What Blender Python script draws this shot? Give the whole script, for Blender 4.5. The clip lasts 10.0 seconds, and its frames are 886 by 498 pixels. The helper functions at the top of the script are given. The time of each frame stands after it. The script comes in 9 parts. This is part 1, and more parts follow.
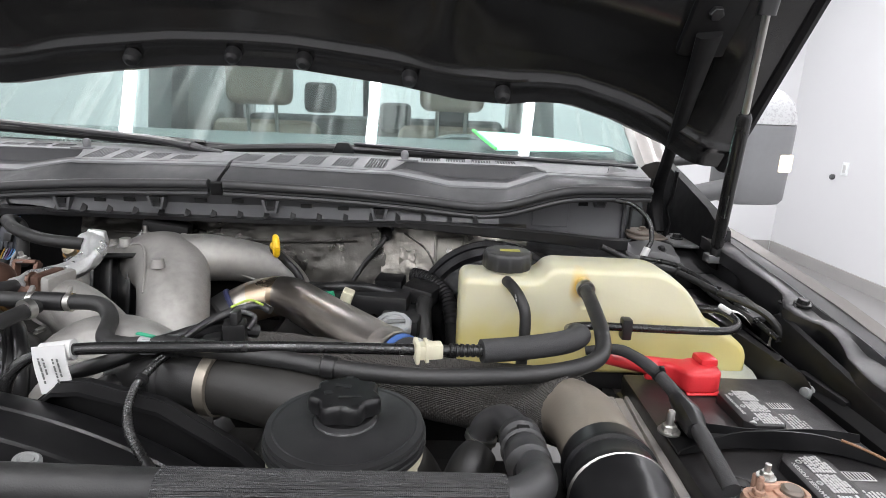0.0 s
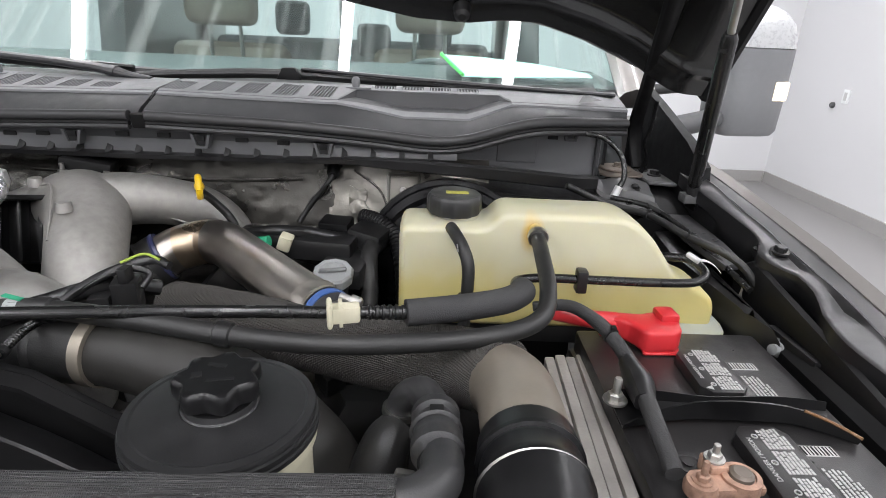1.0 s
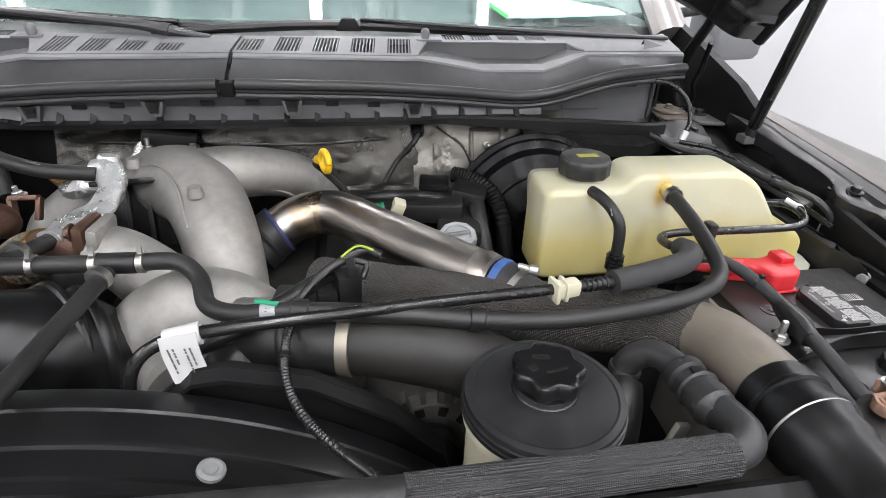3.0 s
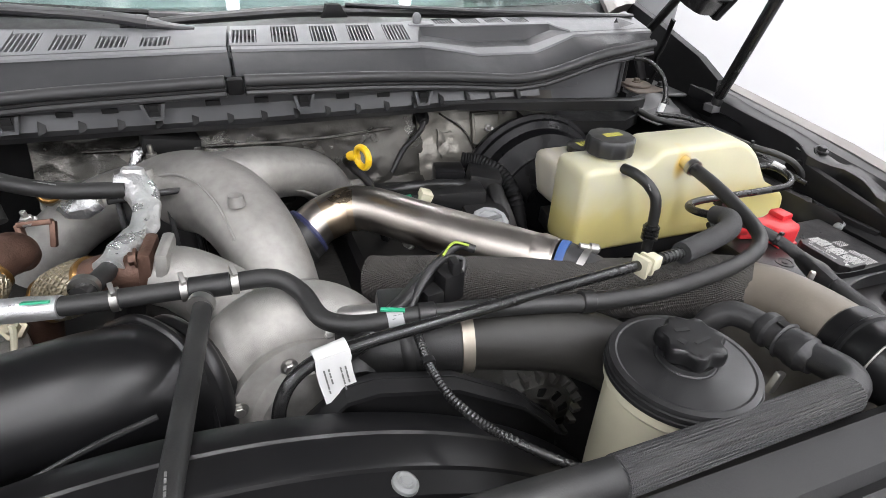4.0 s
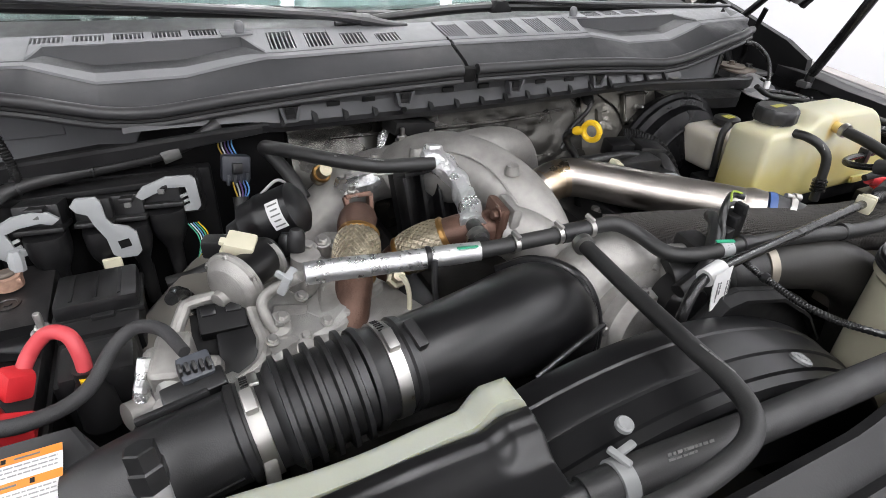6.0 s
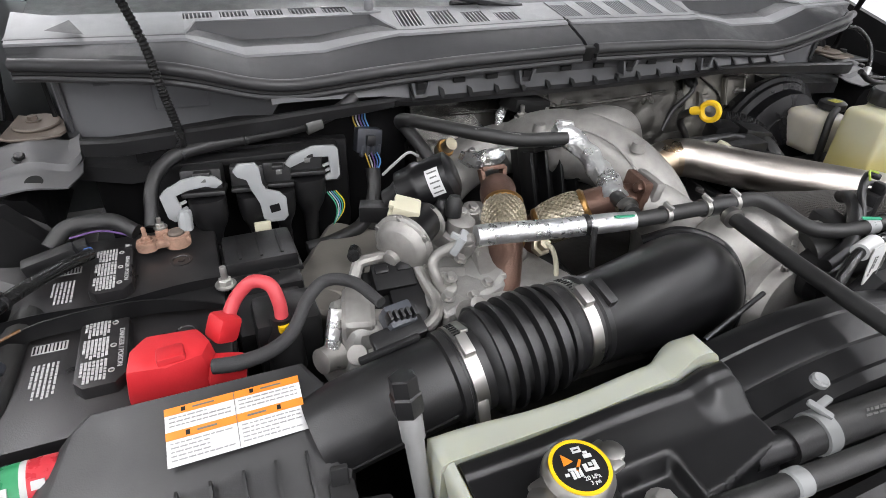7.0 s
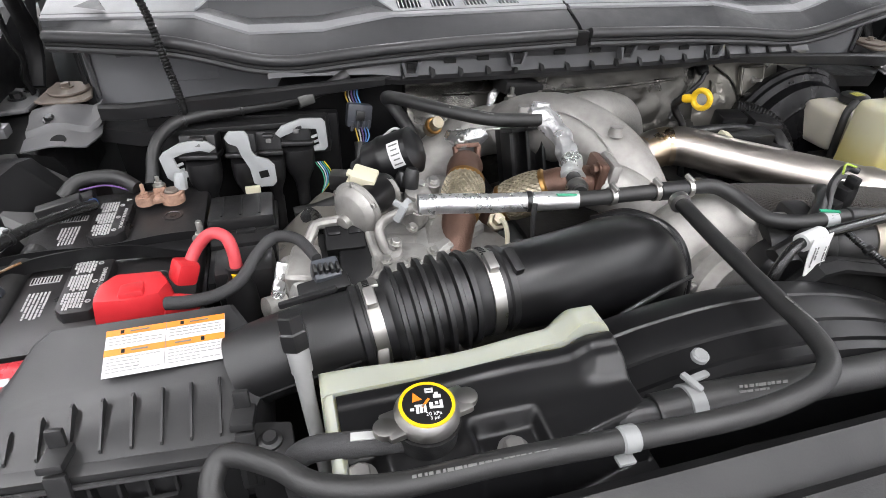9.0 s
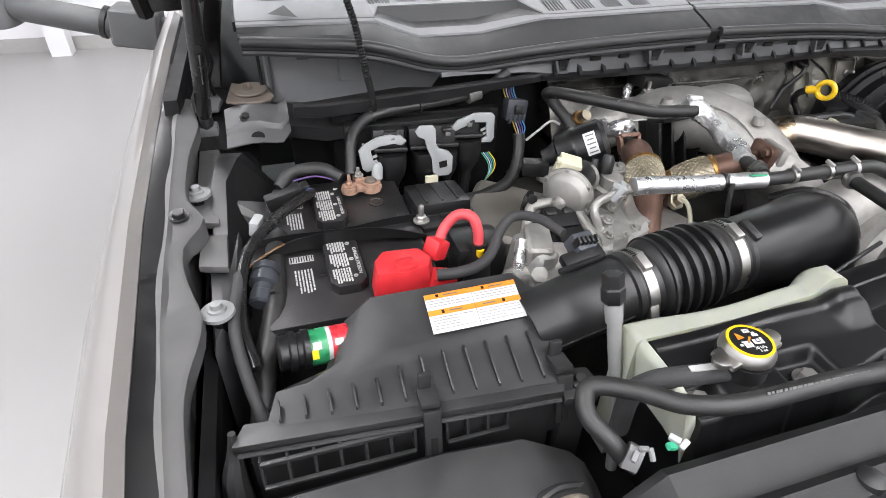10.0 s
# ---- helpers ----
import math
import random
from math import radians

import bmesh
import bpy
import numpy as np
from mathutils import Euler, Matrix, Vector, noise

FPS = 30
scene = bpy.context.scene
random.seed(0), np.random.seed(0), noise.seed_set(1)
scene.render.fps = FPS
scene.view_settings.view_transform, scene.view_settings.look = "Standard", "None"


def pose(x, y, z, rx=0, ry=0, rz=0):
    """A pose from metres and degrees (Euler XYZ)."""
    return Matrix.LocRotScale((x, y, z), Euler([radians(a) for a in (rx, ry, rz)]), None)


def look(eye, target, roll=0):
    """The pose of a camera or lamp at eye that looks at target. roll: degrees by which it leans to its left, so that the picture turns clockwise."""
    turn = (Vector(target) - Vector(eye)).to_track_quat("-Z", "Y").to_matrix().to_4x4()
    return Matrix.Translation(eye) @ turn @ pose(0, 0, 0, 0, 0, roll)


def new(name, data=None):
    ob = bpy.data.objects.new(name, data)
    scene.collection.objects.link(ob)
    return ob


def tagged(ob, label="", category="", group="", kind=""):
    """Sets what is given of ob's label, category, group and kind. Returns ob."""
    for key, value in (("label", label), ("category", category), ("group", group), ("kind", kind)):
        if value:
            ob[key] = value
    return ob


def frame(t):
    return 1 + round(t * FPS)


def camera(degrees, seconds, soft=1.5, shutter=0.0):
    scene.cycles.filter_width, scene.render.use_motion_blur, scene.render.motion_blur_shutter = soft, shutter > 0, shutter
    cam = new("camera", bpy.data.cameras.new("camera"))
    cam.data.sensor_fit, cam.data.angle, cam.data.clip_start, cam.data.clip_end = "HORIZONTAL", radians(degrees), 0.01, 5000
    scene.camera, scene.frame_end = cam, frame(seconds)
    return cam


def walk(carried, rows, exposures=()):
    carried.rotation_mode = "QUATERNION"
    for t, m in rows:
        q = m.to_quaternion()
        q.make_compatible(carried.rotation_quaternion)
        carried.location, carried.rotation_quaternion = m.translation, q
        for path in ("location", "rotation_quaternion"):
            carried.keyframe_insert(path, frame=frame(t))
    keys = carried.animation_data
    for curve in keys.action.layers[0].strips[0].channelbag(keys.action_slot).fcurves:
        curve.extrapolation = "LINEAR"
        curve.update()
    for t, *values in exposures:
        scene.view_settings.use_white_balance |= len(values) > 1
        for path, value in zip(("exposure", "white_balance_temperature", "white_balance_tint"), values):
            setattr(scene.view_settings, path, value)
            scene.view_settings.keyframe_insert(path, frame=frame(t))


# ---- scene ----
cam = camera(76.7, 10.0, soft=0.75)
PATH = [
    (0, (0.356, 0.074, 1.45), (0.381, 2.011, 0.952), 2.3),
    (0.5, (0.421, 0.111, 1.446), (0.46, 2.011, 0.822), 2.4),
    (1, (0.421, 0.152, 1.447), (0.474, 2.011, 0.713), 2.5),
    (1.5, (0.419, 0.166, 1.448), (0.479, 1.986, 0.621), 2.5),
    (2, (0.351, 0.157, 1.478), (0.424, 1.948, 0.592), 2.6),
    (2.5, (0.241, 0.15, 1.5), (0.389, 1.909, 0.558), 2.4),
    (4, (-0.014, 0.21, 1.517), (0.631, 1.785, 0.466), 3.0),
    (4.5, (-0.169, 0.219, 1.534), (0.554, 1.763, 0.489), 3.2),
    (5, (-0.27, 0.228, 1.535), (0.497, 1.748, 0.486), 3.1),
    (6.5, (-0.475, 0.26, 1.515), (0.309, 1.757, 0.445), 2.8),
    (7, (-0.54, 0.27, 1.512), (0.151, 1.793, 0.415), 2.6),
    (7.5, (-0.554, 0.267, 1.51), (0.017, 1.828, 0.397), 2.0),
    (8, (-0.536, 0.249, 1.51), (-0.023, 1.819, 0.383), 1.7),
    (8.5, (-0.478, 0.21, 1.531), (0.006, 1.785, 0.397), 1.6),
    (9, (-0.441, 0.19, 1.521), (0.029, 1.762, 0.379), 1.8),
    (9.5, (-0.531, 0.179, 1.532), (-0.061, 1.742, 0.376), 1.8),
    (10, (-0.712, 0.188, 1.545), (-0.208, 1.74, 0.389), 1.4),
]
walk(cam, [(t, look(eye, target, roll)) for t, eye, target, roll in PATH],
     exposures=[(0.0, 0.10), (0.5, 0.10), (1.0, -0.05), (1.5, -0.07), (2.0, 0.05), (2.5, 0.13), (4.0, 0.29), (5.0, 0.1), (6.5, 0.14), (7.5, 0.17), (8.5, 0.30), (9.5, 0.49), (10.0, 0.45)])

# ---- light: a bright white showroom under long ceiling tubes ----
world = bpy.data.worlds.new("world")
scene.world = world
world.use_nodes = True
world.node_tree.nodes["Background"].inputs[0].default_value = (0.9, 0.95, 1.0, 1)
world.node_tree.nodes["Background"].inputs[1].default_value = 0.3
scene.view_settings.exposure = 0.0

TUBE_X = (-3.3, -1.7, 0.1, 1.2, 3.1)
TUBE_POWER = 128.0
CEILING = 3.5


def tube_lamp(x):
    data = bpy.data.lights.new("tube_light", "AREA")
    data.shape, data.size, data.size_y = "RECTANGLE", 0.07, 9.5
    data.energy, data.color = TUBE_POWER, (0.985, 0.965, 1.008)
    ob = new("tube_light", data)
    ob.matrix_world = pose(x, 0.4, CEILING - 0.13)
    return ob


for tx in TUBE_X:
    tube_lamp(tx)


# ---- materials ----
MATS = {}


def mat(name, col, rough=0.5, metal=0.0, var=0.12, scale=60.0, bump=0.05, bscale=300.0, dust=0.0, dust_col=(0.35, 0.33, 0.30),
        coat=0.0, trans=0.0, sss=0.0, spec=0.5, rvar=0.12, aniso=0.0):
    """Base colour varied at two scales, uneven gloss, fine relief and, where asked for, settled dust on upward faces."""
    if name in MATS:
        return MATS[name]
    m = bpy.data.materials.new(name)
    m.use_nodes = True
    n, l = m.node_tree.nodes, m.node_tree.links
    b = n["Principled BSDF"]
    co = n.new("ShaderNodeTexCoord")
    a = n.new("ShaderNodeTexNoise")
    a.inputs["Scale"].default_value, a.inputs["Detail"].default_value = scale, 6
    a2 = n.new("ShaderNodeTexNoise")
    a2.inputs["Scale"].default_value, a2.inputs["Detail"].default_value = scale * 0.13, 3
    for t in (a, a2):
        l.new(co.outputs["Object"], t.inputs["Vector"])
    mixf = n.new("ShaderNodeMath")
    mixf.operation = "ADD"
    l.new(a.outputs["Fac"], mixf.inputs[0])
    l.new(a2.outputs["Fac"], mixf.inputs[1])
    rng = n.new("ShaderNodeMapRange")
    rng.inputs["From Min"].default_value, rng.inputs["From Max"].default_value = 0.65, 1.35
    l.new(mixf.outputs[0], rng.inputs["Value"])
    mx = n.new("ShaderNodeMix")
    mx.data_type = "RGBA"
    mx.inputs[6].default_value = (*[c * (1 - var) for c in col], 1)
    mx.inputs[7].default_value = (*[min(1, c * (1 + var)) for c in col], 1)
    l.new(rng.outputs["Result"], mx.inputs[0])
    out = mx.outputs[2]
    rr = n.new("ShaderNodeMapRange")
    rr.inputs["To Min"].default_value, rr.inputs["To Max"].default_value = max(0.02, rough - rvar), min(1, rough + rvar)
    l.new(rng.outputs["Result"], rr.inputs["Value"])
    if dust > 0:
        geo = n.new("ShaderNodeNewGeometry")
        sep = n.new("ShaderNodeSeparateXYZ")
        l.new(geo.outputs["Normal"], sep.inputs[0])
        up = n.new("ShaderNodeMapRange")
        up.inputs["From Min"].default_value, up.inputs["From Max"].default_value = 0.1, 1.0
        l.new(sep.outputs["Z"], up.inputs["Value"])
        dn = n.new("ShaderNodeTexNoise")
        dn.inputs["Scale"].default_value, dn.inputs["Detail"].default_value = 22, 8
        l.new(co.outputs["Object"], dn.inputs["Vector"])
        dr = n.new("ShaderNodeMapRange")
        dr.inputs["From Min"].default_value, dr.inputs["From Max"].default_value = 0.35, 0.75
        dr.inputs["To Max"].default_value = dust
        l.new(dn.outputs["Fac"], dr.inputs["Value"])
        mul = n.new("ShaderNodeMath")
        mul.operation = "MULTIPLY"
        l.new(up.outputs["Result"], mul.inputs[0])
        l.new(dr.outputs["Result"], mul.inputs[1])
        dm = n.new("ShaderNodeMix")
        dm.data_type = "RGBA"
        dm.inputs[7].default_value = (*dust_col, 1)
        l.new(mul.outputs[0], dm.inputs[0])
        l.new(out, dm.inputs[6])
        out = dm.outputs[2]
    l.new(out, b.inputs["Base Color"])
    l.new(rr.outputs["Result"], b.inputs["Roughness"])
    b.inputs["Metallic"].default_value = metal
    b.inputs["Coat Weight"].default_value = coat
    b.inputs["Coat Roughness"].default_value = 0.08
    b.inputs["Transmission Weight"].default_value = trans
    b.inputs["Subsurface Weight"].default_value = sss
    if sss:
        b.inputs["Subsurface Radius"].default_value = (0.03, 0.025, 0.01)
        b.inputs["Subsurface Scale"].default_value = 1.0
    b.inputs["Specular IOR Level"].default_value = spec
    b.inputs["Anisotropic"].default_value = aniso
    if bump:
        bn = n.new("ShaderNodeTexNoise")
        bn.inputs["Scale"].default_value, bn.inputs["Detail"].default_value = bscale, 4
        l.new(co.outputs["Object"], bn.inputs["Vector"])
        bp = n.new("ShaderNodeBump")
        bp.inputs["Strength"].default_value, bp.inputs["Distance"].default_value = bump, 0.002
        l.new(bn.outputs["Fac"], bp.inputs["Height"])
        l.new(bp.outputs["Normal"], b.inputs["Normal"])
    MATS[name] = m
    return m


BLACK = mat("black_plastic", (0.0095, 0.0095, 0.010), 0.40, bump=0.08, bscale=900, dust=0.022)
DUSTYBLACK = mat("dusty_moulded_plastic", (0.0165, 0.0165, 0.017), 0.42, var=0.2, scale=35, bump=0.05, bscale=900, dust=0.055, dust_col=(0.3, 0.29, 0.27))
GLOSSBLACK = mat("smooth_black_plastic", (0.0062, 0.0062, 0.0067), 0.32, bump=0.0, dust=0.008, rvar=0.04, spec=0.38)
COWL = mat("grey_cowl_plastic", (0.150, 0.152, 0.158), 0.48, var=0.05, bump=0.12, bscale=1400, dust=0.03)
# the same cowl plastic, darkened in colour for the shade on upright faces
SHADECOWL = mat("shaded_cowl_plastic", (0.030, 0.031, 0.033), 0.5, var=0.08, bump=0.1, bscale=1400, dust=0.03)
RUBBER = mat("black_rubber_hose", (0.0125, 0.0125, 0.0125), 0.5, bump=0.1, bscale=700, dust=0.04)
FOAM = mat("grey_foam_sleeve", (0.026, 0.026, 0.027), 0.75, bump=0.3, bscale=900, dust=0.05)
SATIN = mat("satin_black_tube", (0.012, 0.012, 0.012), 0.25, bump=0.02)
ALU = mat("cast_aluminium", (0.345, 0.335, 0.315), 0.47, 0.62, var=0.22, scale=90, bump=0.35, bscale=1500, dust=0.15, dust_col=(0.2, 0.19, 0.17))
DARKALU = mat("dull_cast_aluminium", (0.34, 0.335, 0.318), 0.5, 0.5, var=0.25, scale=70, bump=0.4, bscale=900, dust=0.2, dust_col=(0.2, 0.19, 0.165))
STEEL = mat("brushed_steel", (0.48, 0.445, 0.405), 0.33, 1.0, var=0.12, scale=25, bump=0.06, bscale=500, rvar=0.05, aniso=0.5)
BRIGHT = mat("bright_steel", (0.40, 0.39, 0.37), 0.36, 1.0, var=0.08, bump=0.02)
ZINC = mat("zinc_plated_steel", (0.44, 0.43, 0.41), 0.42, 0.9, var=0.1)
RUST = mat("heat_stained_steel", (0.12, 0.068, 0.050), 0.48, 0.6, var=0.45, scale=45, bump=0.3, bscale=500)
FLEX = mat("braided_steel", (0.36, 0.32, 0.24), 0.42, 0.85, var=0.3, scale=120)
FOIL = mat("crinkled_foil", (0.72, 0.72, 0.72), 0.27, 0.85, var=0.1, scale=40, bump=1.0, bscale=260)
FOILFINE = mat("fine_foil_sleeve", (0.64, 0.64, 0.645), 0.32, 0.9, var=0.05, scale=160, bump=0.35, bscale=1300)
# one foil in two tones: dark and bright reflections are put into the colours
SHIELD = mat("foil_heat_shield", (0.050, 0.048, 0.043), 0.30, 0.75, var=0.3, scale=14, bump=0.2, bscale=160)
PALEFOIL = mat("lit_foil_panel", (0.155, 0.148, 0.130), 0.34, 0.7, var=0.25, scale=18, bump=0.2, bscale=200)
WTANK = mat("milky_tank_plastic", (0.32, 0.333, 0.280), 0.42, var=0.05, scale=25, bump=0.05, sss=0.3)
RED = mat("red_rubber", (0.50, 0.022, 0.028), 0.4, var=0.1, bump=0.08, bscale=500)
YELLOW = mat("yellow_plastic", (0.70, 0.44, 0.01), 0.35, var=0.06)
WHITE = mat("white_paper", (0.54, 0.54, 0.535), 0.5, var=0.03, bump=0.0)
PRINT = mat("pale_print", (0.40, 0.40, 0.39), 0.5, var=0.1, bump=0.0)
# black for print, and for shade painted into slots, holes and grooves
INKSHADE = mat("dark_print_and_gap_shade", (0.008, 0.008, 0.008), 0.6, bump=0.0, spec=0.2)
SOFTINK = mat("faint_print", (0.26, 0.26, 0.255), 0.5, bump=0.0)
GREYINK = mat("grey_print", (0.12, 0.12, 0.115), 0.5, bump=0.0)
ORANGE = mat("orange_print", (0.62, 0.19, 0.012), 0.45, bump=0.0)
IVORY = mat("ivory_plastic", (0.56, 0.53, 0.40), 0.4, var=0.05)
DUSTCLIP = mat("dusty_grey_clip", (0.19, 0.195, 0.195), 0.5, var=0.1, dust=0.08)
GREYCLIP = mat("pale_grey_plastic", (0.32, 0.33, 0.332), 0.45, var=0.06)
COPPER = mat("corroded_terminal", (0.35, 0.215, 0.155), 0.6, 0.3, var=0.45, scale=160, bump=0.4)
BATTERY = mat("battery_case_plastic", (0.013, 0.0125, 0.013), 0.38, bump=0.1, bscale=800, dust=0.07, dust_col=(0.2, 0.18, 0.17))
PAINT = mat("stone_grey_metallic_paint", (0.22, 0.205, 0.195), 0.32, 0.3, var=0.03, scale=900, bump=0.0, coat=0.8, rvar=0.02)
INNERPAINT = mat("black_underbonnet_paint", (0.0058, 0.0058, 0.0062), 0.55, var=0.15, bump=0.03, dust=0.006, spec=0.22)
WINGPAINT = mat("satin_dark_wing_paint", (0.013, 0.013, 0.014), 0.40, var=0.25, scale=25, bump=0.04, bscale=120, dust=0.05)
# panel grey, lightened in colour for the ceiling light it reflects
GREYPAINT = mat("lit_grey_panel_paint", (0.055, 0.055, 0.057), 0.36, var=0.15, bump=0.05, dust=0.1)
SEALR = mat("satin_rubber_seal", (0.030, 0.030, 0.031), 0.42, var=0.08, bump=0.05, bscale=900, dust=0.03)
TRAYM = mat("dusty_grey_tray_plastic", (0.066, 0.067, 0.070), 0.5, var=0.14, scale=40, bump=0.1, bscale=900, dust=0.12)
BRACKETM = mat("grey_pressed_steel", (0.105, 0.105, 0.107), 0.45, 0.3, var=0.12, scale=50, bump=0.06, dust=0.1)
# passenger rail grey, its colour raised for the ceiling's reflection
RAILM = mat("ceiling_lit_grey_paint", (0.088, 0.087, 0.087), 0.5, var=0.10, scale=30, bump=0.04, dust=0.1)
DUSTYSTEEL = mat("brown_dusty_steel", (0.14, 0.115, 0.095), 0.5, 0.3, var=0.2)
HOODIN = mat("bonnet_liner", (0.007, 0.007, 0.007), 0.45, var=0.2, bump=0.1, bscale=200)
FABRIC = mat("woven_heat_sleeve", (0.05, 0.046, 0.042), 0.8, var=0.25, scale=300, bump=0.6, bscale=700)
TAN = mat("dusty_pipe", (0.15, 0.13, 0.105), 0.5, var=0.25, scale=30, dust=0.3, dust_col=(0.25, 0.22, 0.18))
BLUE = mat("blue_plastic", (0.045, 0.10, 0.28), 0.45)
REDCABLE = mat("faded_red_cable", (0.50, 0.055, 0.065), 0.5, var=0.1)
GREEN = mat("green_plastic", (0.03, 0.33, 0.18), 0.5)
SEAT = mat("grey_brown_leather", (0.21, 0.165, 0.125), 0.5, var=0.15)
CABDARK = mat("dark_cab_trim", (0.075, 0.08, 0.082), 0.6)
WALLM = mat("white_wall_paint", (0.66, 0.66, 0.67), 0.6, var=0.015, scale=3, bump=0.03)
CEILM = mat("white_ceiling_paint", (0.78, 0.80, 0.80), 0.7, var=0.02, scale=3)
FLOORM = mat("pale_epoxy_floor", (0.245, 0.238, 0.233), 0.35, var=0.02, scale=4, bump=0.0, rvar=0.03)
SKIRT = mat("grey_skirting", (0.33, 0.32, 0.31), 0.5, var=0.05)
WIPERM = mat("satin_dark_wiper_metal", (0.030, 0.030, 0.032), 0.38, var=0.08, bump=0.03, dust=0.03)
BROWNSTRAP = mat("amber_strap_edge", (0.13, 0.06, 0.018), 0.35)


def tank_mat():
    """Yellowed translucent plastic: paler above the fluid inside, deeper below, with one amber run by the outlet."""
    m = mat("yellowed_tank_plastic", (0.50, 0.475, 0.30), 0.42, var=0.07, scale=18, bump=0.05, bscale=250, sss=0.35, rvar=0.06)
    n, l = m.node_tree.nodes, m.node_tree.links
    b = n["Principled BSDF"]
    old = b.inputs["Base Color"].links[0].from_socket
    co = n.new("ShaderNodeTexCoord")
    sep = n.new("ShaderNodeSeparateXYZ")
    l.new(co.outputs["Object"], sep.inputs[0])
    wob = n.new("ShaderNodeTexNoise")
    wob.inputs["Scale"].default_value = 26
    l.new(co.outputs["Object"], wob.inputs["Vector"])
    add = n.new("ShaderNodeMath")
    add.operation = "MULTIPLY_ADD"
    add.inputs[1].default_value = 0.035
    l.new(wob.outputs["Fac"], add.inputs[0])
    l.new(sep.outputs["Z"], add.inputs[2])
    lv = n.new("ShaderNodeMapRange")
    lv.interpolation_type = "SMOOTHSTEP"
    lv.inputs["From Min"].default_value, lv.inputs["From Max"].default_value = 0.075, 0.135
    l.new(add.outputs[0], lv.inputs["Value"])
    mx = n.new("ShaderNodeMix")
    mx.data_type, mx.blend_type = "RGBA", "MULTIPLY"
    mx.inputs[0].default_value = 1.0
    ramp = n.new("ShaderNodeMix")
    ramp.data_type = "RGBA"
    ramp.inputs[6].default_value = (1.0, 0.92, 0.60, 1)
    ramp.inputs[7].default_value = (1.0, 1.01, 1.14, 1)
    l.new(lv.outputs["Result"], ramp.inputs[0])
    l.new(old, mx.inputs[6])
    l.new(ramp.outputs[2], mx.inputs[7])
    # amber run below the outlet at (-0.02, -0.07, 0.135) of the tank
    off = n.new("ShaderNodeVectorMath")
    off.operation = "SUBTRACT"
    off.inputs[1].default_value = (-0.024, -0.070, 0.138)
    l.new(co.outputs["Object"], off.inputs[0])
    sc = n.new("ShaderNodeVectorMath")
    sc.operation = "MULTIPLY"
    sc.inputs[1].default_value = (70, 30, 42)
    l.new(off.outputs[0], sc.inputs[0])
    ln = n.new("ShaderNodeVectorMath")
    ln.operation = "LENGTH"
    l.new(sc.outputs[0], ln.inputs[0])
    sm = n.new("ShaderNodeMath")
    sm.operation = "MULTIPLY_ADD"
    sm.inputs[1].default_value = 0.9
    l.new(wob.outputs["Fac"], sm.inputs[0])
    l.new(ln.outputs["Value"], sm.inputs[2])
    st = n.new("ShaderNodeMapRange")
    st.inputs["From Min"].default_value, st.inputs["From Max"].default_value = 1.45, 0.75
    st.inputs["To Max"].default_value = 0.75
    l.new(sm.outputs[0], st.inputs["Value"])
    am = n.new("ShaderNodeMix")
    am.data_type = "RGBA"
    am.inputs[7].default_value = (0.62, 0.38, 0.03, 1)
    l.new(st.outputs["Result"], am.inputs[0])
    l.new(mx.outputs[2], am.inputs[6])
    l.new(am.outputs[2], b.inputs["Base Color"])
    return m


def woven(m, su, sv):
    """Crossed fine ribs of a braided sleeve, added as relief and shade of the yarns."""
    n, l = m.node_tree.nodes, m.node_tree.links
    b = n["Principled BSDF"]
    co = n.new("ShaderNodeTexCoord")
    ws = []
    for d, sc in (("X", su), ("Y", sv), ("Z", sv)):
        w = n.new("ShaderNodeTexWave")
        w.bands_direction = d
        w.inputs["Scale"].default_value = sc
        w.inputs["Distortion"].default_value = 1.2
        l.new(co.outputs["Object"], w.inputs["Vector"])
        ws.append(w)
    m1 = n.new("ShaderNodeMath")
    m1.operation = "MULTIPLY"
    l.new(ws[0].outputs["Fac"], m1.inputs[0])
    l.new(ws[1].outputs["Fac"], m1.inputs[1])
    m2 = n.new("ShaderNodeMath")
    m2.operation = "ADD"
    l.new(m1.outputs[0], m2.inputs[0])
    l.new(ws[2].outputs["Fac"], m2.inputs[1])
    bp = n.new("ShaderNodeBump")
    bp.inputs["Strength"].default_value, bp.inputs["Distance"].default_value = 0.7, 0.0012
    l.new(m2.outputs[0], bp.inputs["Height"])
    l.new(bp.outputs["Normal"], b.inputs["Normal"])
    return m


